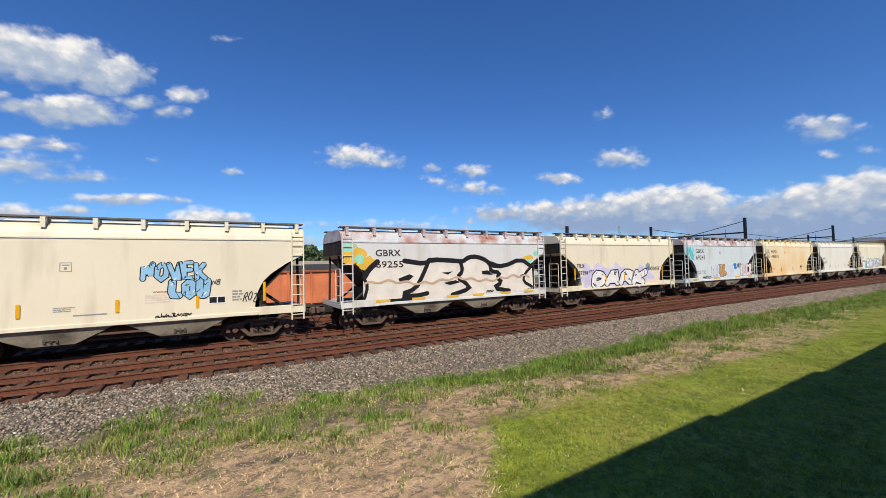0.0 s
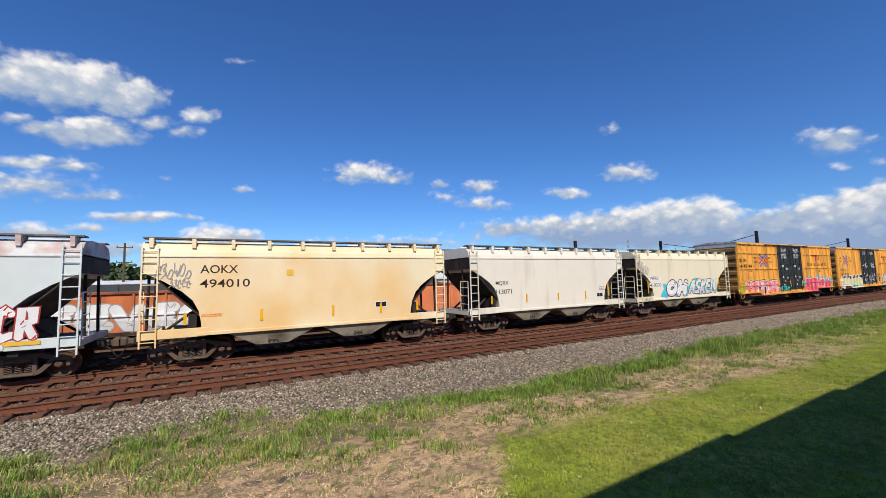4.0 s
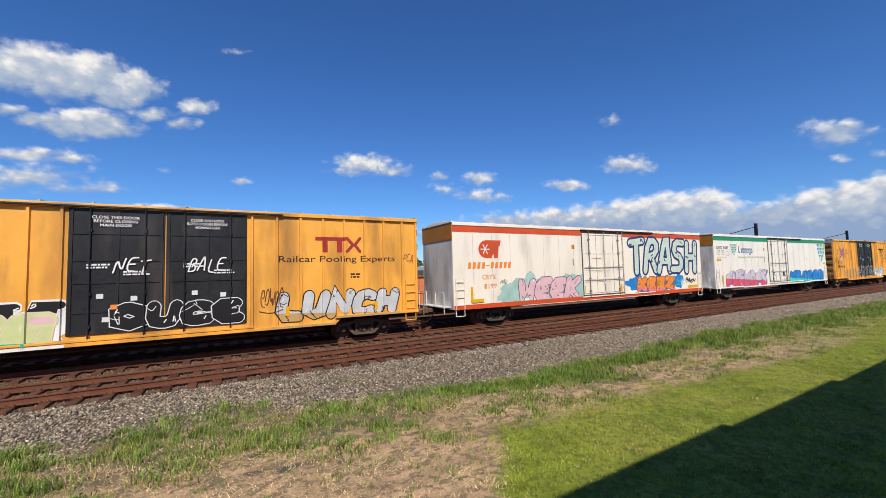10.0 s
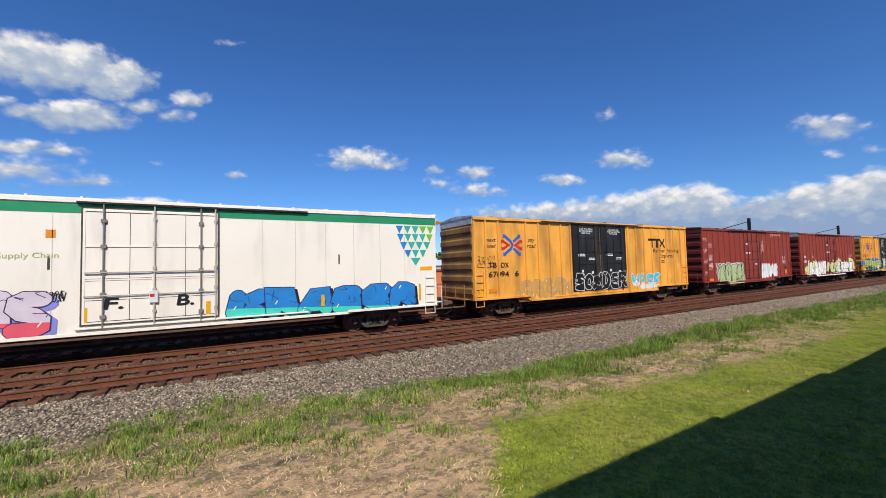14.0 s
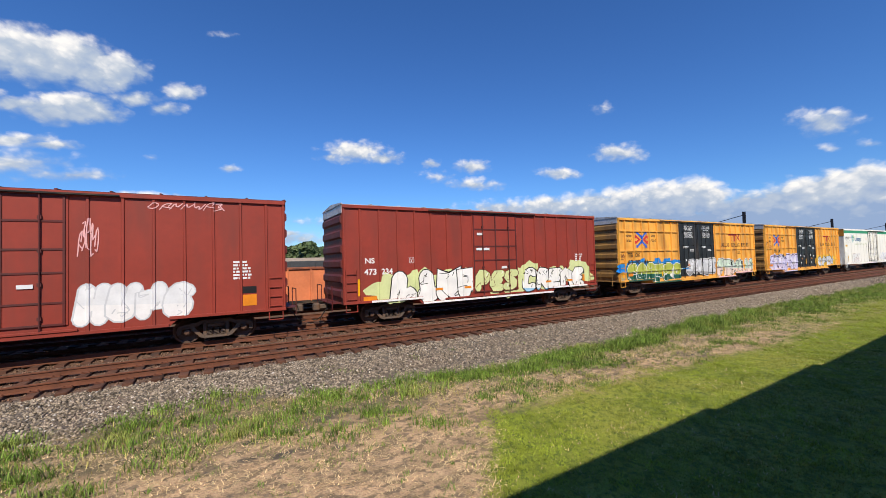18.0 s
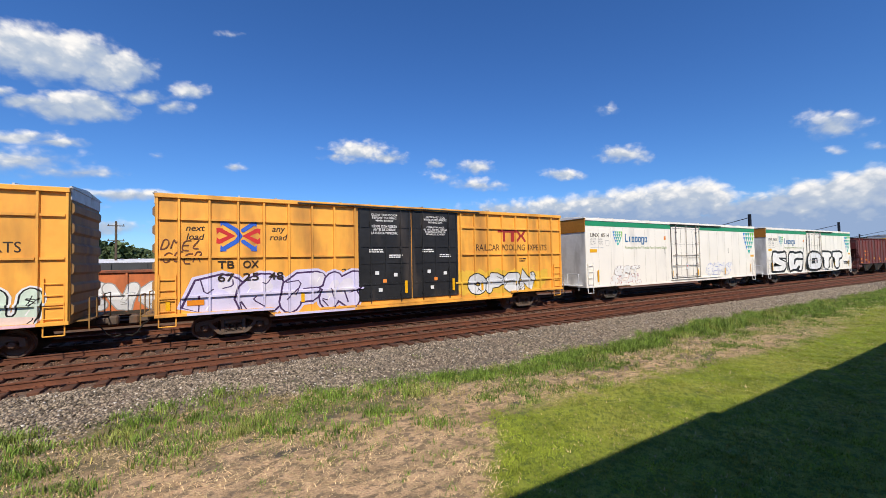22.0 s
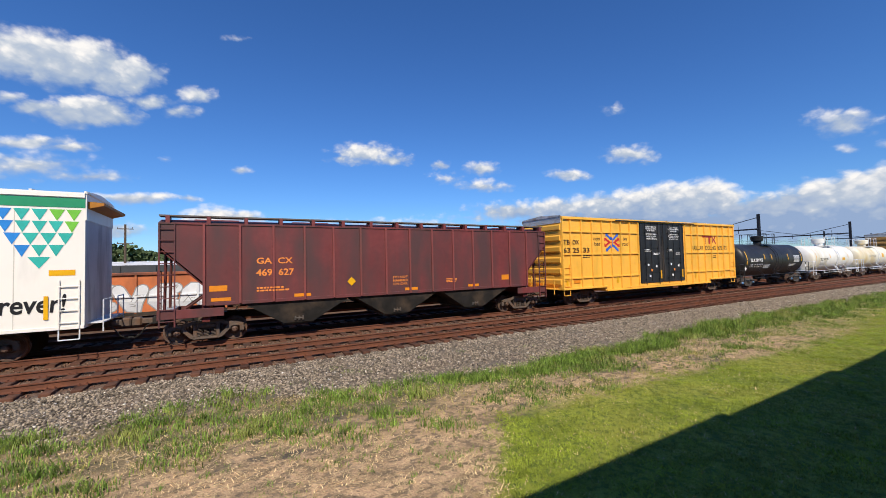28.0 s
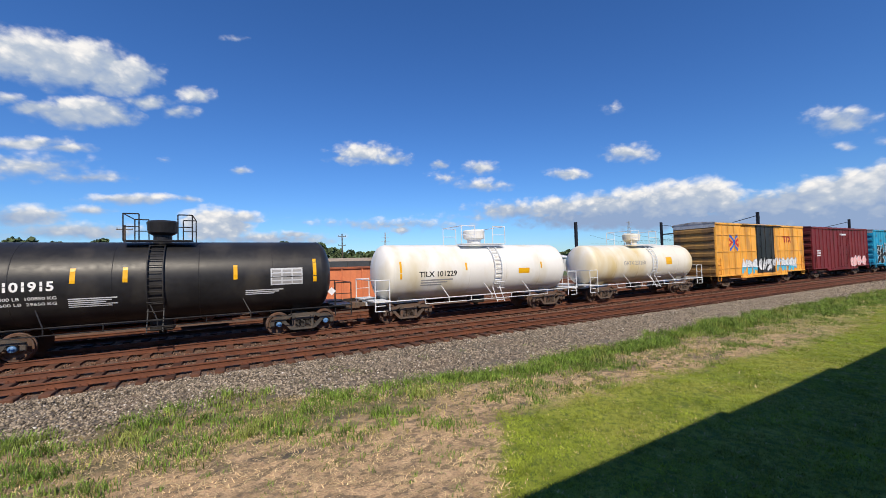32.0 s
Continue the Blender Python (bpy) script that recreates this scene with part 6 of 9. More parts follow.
        for p, q in zip(vs, vs[1:]):
            v = [bm.verts.new(c) for c in ((xm - 0.35, p[0], p[1]), (xm - 0.35, q[0], q[1]), (xm - 0.35, q[0] * 0.75, 0.95), (xm - 0.35, p[0] * 0.75, 0.95))]
            u = [bm.verts.new((c.co.x + 0.7, c.co.y, c.co.z)) for c in v]
            bm.faces.new(v), bm.faces.new(u[::-1])
            for i in range(4):
                bm.faces.new((v[i], v[(i + 1) % 4], u[(i + 1) % 4], u[i]))
        bmesh.ops.recalc_face_normals(bm, faces=bm.faces[:])
        part("saddle", bm, paint, car)
        bm = bmesh.new()
        for y in (-1.42, 1.42):
            pipe(bm, [(x0 + s * 0.05, y, 0.62), (x0 + s * 0.05, y, 1.95), (x0 + s * 0.70, y, 1.95), (x0 + s * 0.70, y, 0.62)], 0.024, 6)
            pipe(bm, [(x0 + s * 0.05, y, 1.5), (x0 + s * 0.70, y, 1.5)], 0.016, 6)
        pipe(bm, [(x0 + s * 0.05, -1.42, 1.95), (x0 + s * 0.05, 1.42, 1.95)], 0.02, 6)
        for z in (0.62, 0.85):
            pipe(bm, [(x0 + s * 0.05, -1.42, z), (x0 + s * 0.5, -1.42, z)], 0.018, 6)
        part("end_railing", bm, frame_paint, car)
        bm = bmesh.new()
        box(bm, *sorted((x0 + s * 0.02, x0 - s * 0.65)), -0.1, 0.1, 0.74, 0.94, 0.03)
        box(bm, *sorted((x0 - s * 0.45, x0 - s * 0.72)), -0.17, 0.17, 0.68, 1.0, 0.05)
        part("coupler", bm, M["truck"], car, "rusty knuckle coupler")
    bm = bmesh.new()
    box(bm, mid - 0.35, mid + 0.35, -0.35, 0.35, 0.50, 0.92, 0.03)
    rod(bm, (mid, 0, 0.35), (mid, 0, 0.6), 0.12, 10)
    part("bottom_outlet", bm, M["under"], car)
    for x in truck_x:
        truck(car, x, tone, cap)
    return car, (radius, centre)


def on_tank(car, shape, bm_fill, material, name="lettering"):
    """Paint laid on the barrel: a flat sheet (x, height) wrapped round it."""
    radius, centre = shape
    bm = bm_fill
    for f in range(10):
        z = centre - radius + (2 * radius) * (f + 0.5) / 10
        bmesh.ops.bisect_plane(bm, geom=bm.verts[:] + bm.edges[:] + bm.faces[:], dist=1e-5, plane_co=(0, 0, z), plane_no=(0, 0, 1))
    for v in bm.verts:
        ang = (v.co.z - centre) / radius
        v.co.y = -math.cos(ang) * (radius + 0.006)
        v.co.z = centre + math.sin(ang) * (radius + 0.006)
    return part(name, bm, material, car)

# ---------------------------------------------------------------- the train, car by car
def hopper_text(car, mark_text, number, x, z, h=0.28, colour="lettering", wide=1.16, num_wide=1.28, gap=0.5, lift=0.006):
    lettering(car, mark_text, x, x + wide, z, z + h, I(colour), flat_side, 0.006, 0, "lettering", lift)
    lettering(car, number, x, x + num_wide, z - gap, z - gap + h, I(colour), flat_side, 0.006, 0, "lettering", lift)


def weight_text(car, x, z, a="LD LMT  232000", b="LT WT    64000", colour="lettering"):
    lettering(car, a, x, x + 1.35, z, z + 0.10, I(colour), flat_side, 0.0)
    lettering(car, b, x, x + 1.35, z - 0.16, z - 0.06, I(colour), flat_side, 0.0)


def reflectors(car, xs, z0=1.40, z1=1.80):
    for x in xs:
        patch(car, x, x + 0.09, z0, z1, M["safety"], "reflector", flat_side, 0.03)


def consolidated(car, x, z):
    patch(car, x, x + 0.52, z, z + 0.26, I("white"), "stencil_panel", flat_side, 0.008)
    for k in (0, 1):
        patch(car, x + 0.03 + 0.25 * k, x + 0.25 + 0.25 * k, z + 0.03, z + 0.23, I("black"), "stencil_panel", flat_side, 0.011)


def tag(car, text, x0, x1, z0, z1, colour, w=0.03, depth=flat_side, lift=0.02, shear=0.25):
    """A quick hand-sprayed word in one thin line."""
    bm = bmesh.new()
    step, h, y = (x1 - x0) / len(text), z1 - z0, SIDE - lift
    for k, ch in enumerate(text):
        for s in LETTERS.get(ch, []):
            y = stroke(bm, rounded([(x0 + step * (k + 0.08 + 0.8 * a) + shear * h * (b - 0.5), z0 + h * (b + 0.12 * math.sin(k * 2.3))) for a, b in s], 2), w, y)
    conform(bm, depth, SIDE - lift)
    return part("scrawled_tag", bm, I(colour), car)


def boxed(car, x, z, w, colour="grey"):
    """A small square stencil outline with a mark in it."""
    bm = bmesh.new()
    for a, b, c, d in ((x, x + w, z, z + 0.016), (x, x + w, z + w - 0.016, z + w), (x, x + 0.016, z + 0.016, z + w - 0.016), (x + w - 0.016, x + w, z + 0.016, z + w - 0.016), (x + 0.35 * w, x + 0.6 * w, z + 0.25 * w, z + 0.5 * w), (x + 0.2 * w, x + 0.8 * w, z + 0.68 * w, z + 0.78 * w)):
        sheet(bm, a, b, c, d, SIDE - 0.008)
    return part("boxed_mark", bm, I(colour), car)


def flat_shape(car, pts, colour, lift, name="painted_graffiti", depth=flat_side, label=""):
    """One flat painted shape with the outline pts (x, z)."""
    bm = bmesh.new()
    bm.faces.new([bm.verts.new((x, SIDE - lift, z)) for x, z in pts])
    bmesh.ops.triangulate(bm, faces=bm.faces[:])
    conform(bm, depth, SIDE - lift)
    return part(name, bm, I(colour), car, label)


def block_letters(car):
    """Huge cream block letters joined under one thick black line across the whole side."""
    field = [(0.95, 1.3), (0.95, 2.2), (1.15, 2.5), (1.55, 2.85), (2.3, 2.85), (2.9, 2.85), (3.9, 2.75), (4.15, 2.95), (5.6, 2.86), (6.3, 3.05), (6.8, 3.08), (7.4, 2.85), (7.6, 2.6), (8.5, 2.55), (9.6, 2.95), (10.4, 2.5),
             (10.45, 1.35), (9.4, 1.24), (1.65, 1.14)]
    root = flat_shape(car, field, "cream3", 0.006, "painted_graffiti", flat_side, "huge cream letters with thick black outlines")
    lines = [(0.24, [(1.02, 2.25), (1.2, 2.55), (1.6, 2.88)]), (0.22, [(2.85, 2.9), (3.9, 2.74), (4.15, 2.95), (5.65, 2.86), (5.95, 2.82), (6.3, 3.04), (6.8, 3.06), (7.4, 2.85), (7.6, 2.6), (8.5, 2.54), (9.6, 2.92), (10.3, 2.52)]),
             (0.20, [(4.1, 2.9), (3.75, 2.2), (3.4, 1.62), (2.6, 1.42), (3.3, 1.3), (4.0, 1.4)]), (0.20, [(5.8, 2.84), (5.95, 2.35), (5.6, 2.08), (6.1, 1.78), (6.35, 1.5), (5.3, 1.25)]),
             (0.20, [(7.6, 2.6), (7.62, 2.3), (8.2, 2.24), (8.0, 1.95), (8.35, 1.72), (7.7, 1.45), (8.8, 1.28)]), (0.16, [(10.35, 2.5), (9.85, 2.1), (9.75, 1.7), (10.35, 1.42)]),
             (0.14, [(1.0, 2.15), (1.15, 1.85), (1.0, 1.35)]), (0.12, [(2.0, 1.18), (3.2, 1.2)])]
    for k, (wide, pts) in enumerate(lines):
        bm = bmesh.new()
        stroke(bm, rounded(pts, 1), wide, SIDE - 0.010 - 0.0012 * k)
        part("brush_line", bm, I("black"), root)
    for k, pts in enumerate(([(2.55, 2.12), (3.1, 2.3), (3.3, 2.2), (3.0, 1.98), (2.6, 2.0)], [(4.75, 2.32), (5.35, 2.36), (5.1, 2.22)], [(4.85, 1.84), (5.5, 1.94), (5.8, 1.84), (5.2, 1.72)], [(7.05, 2.34), (7.45, 2.36), (7.75, 2.12), (7.1, 2.18)], [(9.5, 2.05), (9.95, 2.15), (9.8, 1.95)])):
        bm = bmesh.new()
        bm.faces.new([bm.verts.new((x, SIDE - 0.020, z)) for x, z in pts])
        bmesh.ops.triangulate(bm, faces=bm.faces[:])
        part("painted_counter", bm, I("black"), root)


def first_hoppers():
    rust_roof = M["roof_rust"]
    car, _ = hopper(-8.50, 11.36, "cream covered hopper with a small blue tag on its side", M["cream"], 4.32)
    piece(car, 6.22, 8.05, 2.34, 2.98, 5, "paleblue", "black", seed=11, edge=0.03, weight=0.42, wild="NOVEK")
    piece(car, 6.95, 8.15, 1.72, 2.40, 3, "paleblue", "black", seed=12, edge=0.03, weight=0.62, wild="LOU")
    tag(car, "2024", 6.42, 6.98, 2.08, 2.26, "black", 0.02)
    tag(car, "ROZRD", 9.2, 9.98, 1.52, 1.84, "black", 0.028)
    lettering(car, "WARNING", 6.55, 7.05, 1.95, 2.02, I("markred"), flat_side, 0.01)
    bars(car, 6.35, 7.2, 1.62, 1.92, 4, I("rose2"), seed=31)
    boxed(car, 4.28, 2.72, 0.28)
    scrawl(car, 6.6, 7.6, 1.10, 1.24, "black", seed=5, w=0.025, loops=7)
    tag(car, "NB", 8.22, 8.5, 2.16, 2.34, "black", 0.02)
    reflectors(car, (3.37, 5.60, 7.75))
    patch(car, 9.85, 9.94, 1.5, 2.2, M["safety"], "reflector", flat_side, 0.03)
    consolidated(car, 8.12, 1.50)
    bars(car, 4.15, 4.65, 1.50, 1.66, 3, I("grey"), seed=2)
    bars(car, 8.85, 9.2, 1.55, 1.95, 4, I("grey"), seed=5)
    patch(car, 4.6, 5.4, 1.36, 1.40, I("grey"), "small_stencil")

    car, _ = hopper(4.24, 11.36, "pale grey covered hopper with a huge black and white piece", M["white_grey"], 4.28, roof_paint=rust_roof)
    block_letters(car)
    bm = bmesh.new()
    stroke(bm, [(1.0 + 0.18 * k, 1.95 + 0.06 * math.sin(k * 1.3) + 0.08 * math.sin(k * 0.31)) for k in range(52)], 0.09, SIDE - 0.022)
    part("brown_drip_line", bm, I("drip"), car)
    rng = random.Random(4)
    bm = bmesh.new()
    for cx, cz, rx, rz in ((0.55, 3.2, 0.5, 0.42), (1.05, 2.85, 0.4, 0.3), (10.2, 2.95, 0.35, 0.16)):
        blob(bm, cx, cz, rx, rz, SIDE - 0.004, rng)
    part("orange_paint_patch", bm, I("gold"), car)
    bm = bmesh.new()
    for cx, cz, rx, rz in ((0.35, 3.5, 0.28, 0.2), (0.8, 3.0, 0.2, 0.2), (10.7, 3.2, 0.2, 0.14), (10.2, 2.8, 0.2, 0.12)):
        blob(bm, cx, cz, rx, rz, SIDE - 0.005, rng)
    part("green_paint_patch", bm, I("mint"), car)
    hopper_text(car, "GBRX", "69255", 1.52, 3.12, lift=0.022)
    for x in (0.9, 2.6, 4.4, 5.9, 7.6, 9.2):
        patch(car, x + 0.6, x + 1.25, 1.13, 1.24, I("gold"), "sill_mark", flat_side, 0.032)
    scrawl(car, 5.3, 5.8, 1.25, 1.38, "black", seed=8, w=0.025)
    scrawl(car, 7.3, 7.8, 1.25, 1.38, "black", seed=9, w=0.025)

    car, _ = hopper(16.75, 11.36, "cream covered hopper with a white piece in a lilac haze", M["cream"], 4.28)
    splash(car, 2.2, 8.2, 1.1, 2.5, "lilac", 9, seed=33)
    piece(car, 2.6, 7.9, 1.12, 2.15, 4, "white", "black", "", seed=31, wild="DARK", edge=0.075, weight=0.46, shear=0.35, lift0=0.014, label="white letters outlined in black")
    tag(car, "NEVERHERE", 8.1, 9.6, 2.05, 2.25, "black", 0.025)
    tag(car, "KTT", 2.42, 2.85, 2.0, 2.16, "black", 0.025)
    bm = bmesh.new()
    blob(bm, 8.3, 2.25, 0.22, 0.3, SIDE - 0.006, random.Random(2))
    part("blue_paint_patch", bm, I("bluegrey"), car)
    hopper_text(car, "TILX", "337594", 1.38, 2.32, 0.25, wide=0.66, num_wide=0.95, gap=0.42, lift=0.024)
    bars(car, 1.4, 1.95, 1.68, 1.78, 1, I("grey"), seed=3)
    reflectors(car, (3.9, 5.7, 7.45), 1.45, 1.85)
    for x in (1.15, 9.85):
        patch(car, x, x + 0.10, 1.62, 2.3, M["safety"], "reflector", flat_side, 0.03)

    car, _ = hopper(29.46, 11.38, "pale blue-grey covered hopper with rusty roof edge and tags", M["pale_blue"], 4.28, roof_paint=rust_roof)
    hopper_text(car, "GBRX", "69243", 1.66, 3.16, 0.32)
    tag(car, "WAR", 0.35, 1.35, 3.05, 3.55, "cyan", 0.085)
    tag(car, "OE", 0.7, 1.45, 2.66, 3.0, "cyan", 0.085)
    piece(car, 3.75, 5.15, 1.22, 2.2, 2, "pale_body", "purple", seed=42, edge=0.035, weight=0.48, wild="MI")
    piece(car, 4.95, 6.15, 1.34, 2.26, 2, "tan", "brown", seed=43, edge=0.045, weight=0.52, wild="BL")
    piece(car, 6.15, 7.4, 1.22, 2.15, 2, "pale_body", "lilac", seed=44, edge=0.035, weight=0.48, wild="GY")
    bm = bmesh.new()
    blob(bm, 7.5, 2.05, 0.36, 0.25, SIDE - 0.006, random.Random(5))
    part("blue_paint_patch", bm, I("blue2"), car)
    tag(car, "PBJ", 7.95, 8.5, 1.95, 2.3, "black", 0.04)
    piece(car, 8.5, 10.4, 1.22, 2.2, 4, "palewhite", "markred", seed=46, edge=0.035, weight=0.5, wild="RICR")
    tag(car, "NAREOX", 2.5, 3.6, 1.2, 1.4, "black", 0.03)
    boxed(car, 5.1, 3.05, 0.24)
    weight_text(car, 1.66, 1.72)
    for x in (0.95, 4.0, 7.4, 9.6):
        patch(car, x + 0.1, x + 0.9, 1.12, 1.24, I("gold"), "sill_mark", flat_side, 0.032)
    bars(car, 5.1, 5.35, 3.02, 3.22, 2, I("grey"), seed=9)

    car, _ = hopper(42.20, 11.40, "buff covered hopper with orange stains on its side", M["buff"], 4.28)
    hopper_text(car, "AOKX", "494010", 1.70, 3.14, 0.29, num_wide=1.55)
    scrawl(car, 0.4, 1.42, 2.95, 3.40, "grey", seed=50, w=0.03, loops=6)
    scrawl(car, 0.8, 1.42, 2.65, 2.95, "grey", seed=51, w=0.025, loops=5)
    reflectors(car, (1.25, 3.6, 6.2, 8.2, 9.9), 1.4, 1.8)
    bars(car, 1.75, 2.6, 1.62, 1.74, 2, I("orange"), seed=4)
    consolidated(car, 8.0, 1.62)
    patch(car, 4.5, 4.75, 3.02, 3.25, I("gold"), "small_stencil")

    car, _ = hopper(54.93, 11.32, "off-white covered hopper with clean plain sides", M["off_white"], 4.28)
    hopper_text(car, "MQRX", "113071", 1.58, 2.34, 0.23, wide=0.80, num_wide=1.0, gap=0.42)
    reflectors(car, (1.25, 3.5, 5.75, 7.9), 1.45, 1.85)
    patch(car, 9.85, 9.94, 1.5, 2.3, M["safety"], "reflector", flat_side, 0.03)
    consolidated(car, 8.9, 1.48)
    bars(car, 9.15, 9.7, 1.85, 2.1, 3, I("grey"), seed=8)
    patch(car, 8.2, 8.45, 1.48, 1.56, I("white"), "small_stencil")

    car, _ = hopper(67.53, 11.32, "cream covered hopper with black and cyan pieces", M["cream"], 4.28)
    for z in (1.86, 2.30):
        patch(car, 1.38, 2.66, z, z + 0.32, I("white"), "stencil_panel", flat_side, 0.004)
    hopper_text(car, "WFRX", "410300", 1.44, 2.34, 0.24, wide=0.98, num_wide=1.2, gap=0.44)
    splash(car, 3.0, 5.6, 1.1, 2.2, "sky", 5, seed=65)
    splash(car, 6.0, 9.2, 1.2, 2.3, "mint2", 7, seed=66)
    piece(car, 3.2, 5.6, 1.16, 2.32, 2, "white", "black", "", "softpink", seed=61, wild="OH", edge=0.06, weight=0.44, shear=0.25, split=0.22, lift0=0.012)
    piece(car, 5.95, 9.3, 1.26, 2.34, 5, "palewhite", "black", "", "lilac2", seed=62, wild="ASKEM", edge=0.045, weight=0.44, shear=0.3, split=0.4, lift0=0.012)
    tag(car, "OCR", 0.2, 0.75, 3.1, 3.6, "grey", 0.045)
    tag(car, "BSO", 0.7, 1.35, 2.75, 3.25, "grey", 0.045)
    tag(car, "BLODZ", 0.85, 1.6, 1.05, 1.2, "black", 0.02)
    reflectors(car, (1.15, 9.75), 1.5, 2.35)


def boxes_one():
    car, d = yellow_box(80.40, "orange-yellow boxcar with black double doors and pink graffiti", "grid")
    splash(car, 1.0, 6.6, 1.6, 2.12, "gold", 9, d, 78)
    splash(car, 0.05, 0.75, 0.9, 1.7, "lime", 3, d, 75)
    splash(car, 6.4, 7.2, 0.9, 1.8, "green", 3, flat_side, 76)
    piece(car, 0.85, 6.7, 0.80, 1.95, 5, "hotpink", "white", "", "orange", seed=71, depth=d, edge=0.05, weight=0.50, wild="KSTAR", rim="navy", spots="softpink", split=0.42)
    splash(car, 11.9, 18.4, 1.2, 2.25, "cyan", 14, d, 77)
    piece(car, 12.2, 18.0, 0.80, 2.0, 4, "redpink", "white", "", "", seed=72, depth=d, edge=0.045, weight=0.62, rim="redpink", wild="SEYA")
    sill_paint(car, 0.8, 6.6, "orange")
    sill_paint(car, 12.2, 18.2, "redpink")
    boxed(car, 4.35, 2.72, 0.22, "lettering")
    scrawl(car, 0.1, 0.6, 1.1, 1.9, "lime", seed=73, w=0.06, loops=3, depth=d)
    piece(car, 6.95, 8.9, 0.98, 1.45, 3, "teal", "black", seed=74, lift0=0.064, edge=0.03)

    car, d = yellow_box(100.81, "orange-yellow boxcar with black double doors and pale graffiti", "post", low_logo=True, numbers=("TB", "OX", "66", "17", "69"), seed=3, slogan="Railcar Pooling Experts")
    splash(car, 0.7, 6.9, 0.85, 2.0, "body_white", 10, d, 89)
    piece(car, 1.3, 6.8, 1.55, 2.12, 6, "black", "white", seed=88, depth=d, edge=0.06, weight=0.5, lift0=0.008, wild="NOURES")
    piece(car, 1.2, 6.6, 0.82, 1.85, 5, "palegreen2", "rose2", "", "teal", seed=81, depth=d, edge=0.03, weight=0.56, wild="MORES", lift0=0.016, split=0.36, spots="softpink")
    sill_paint(car, 0.7, 6.9, "body_white")
    sill_paint(car, 12.6, 17.7, "tan")
    boxed(car, 3.0, 2.6, 0.22, "rust")
    piece(car, 7.9, 11.6, 1.12, 2.0, 4, "black", "palewhite", seed=82, lift0=0.064, edge=0.03, weight=0.5, wild="OUCE")
    tag(car, "NET", 8.0, 8.95, 2.95, 3.4, "white", 0.045, flat_side, 0.075)
    tag(car, "BALE", 10.0, 11.1, 2.95, 3.4, "white", 0.045, flat_side, 0.075)
    piece(car, 12.7, 17.6, 0.98, 2.1, 5, "silver", "black", "", "tan", seed=85, depth=d, edge=0.045, weight=0.48, wild="LUNCH", shear=0.15, split=0.3)
    scrawl(car, 12.2, 13.0, 1.5, 2.2, "brown", seed=86, w=0.03, depth=d)
    tag(car, "PCA", 17.95, 18.45, 3.2, 3.55, "brown", 0.022)


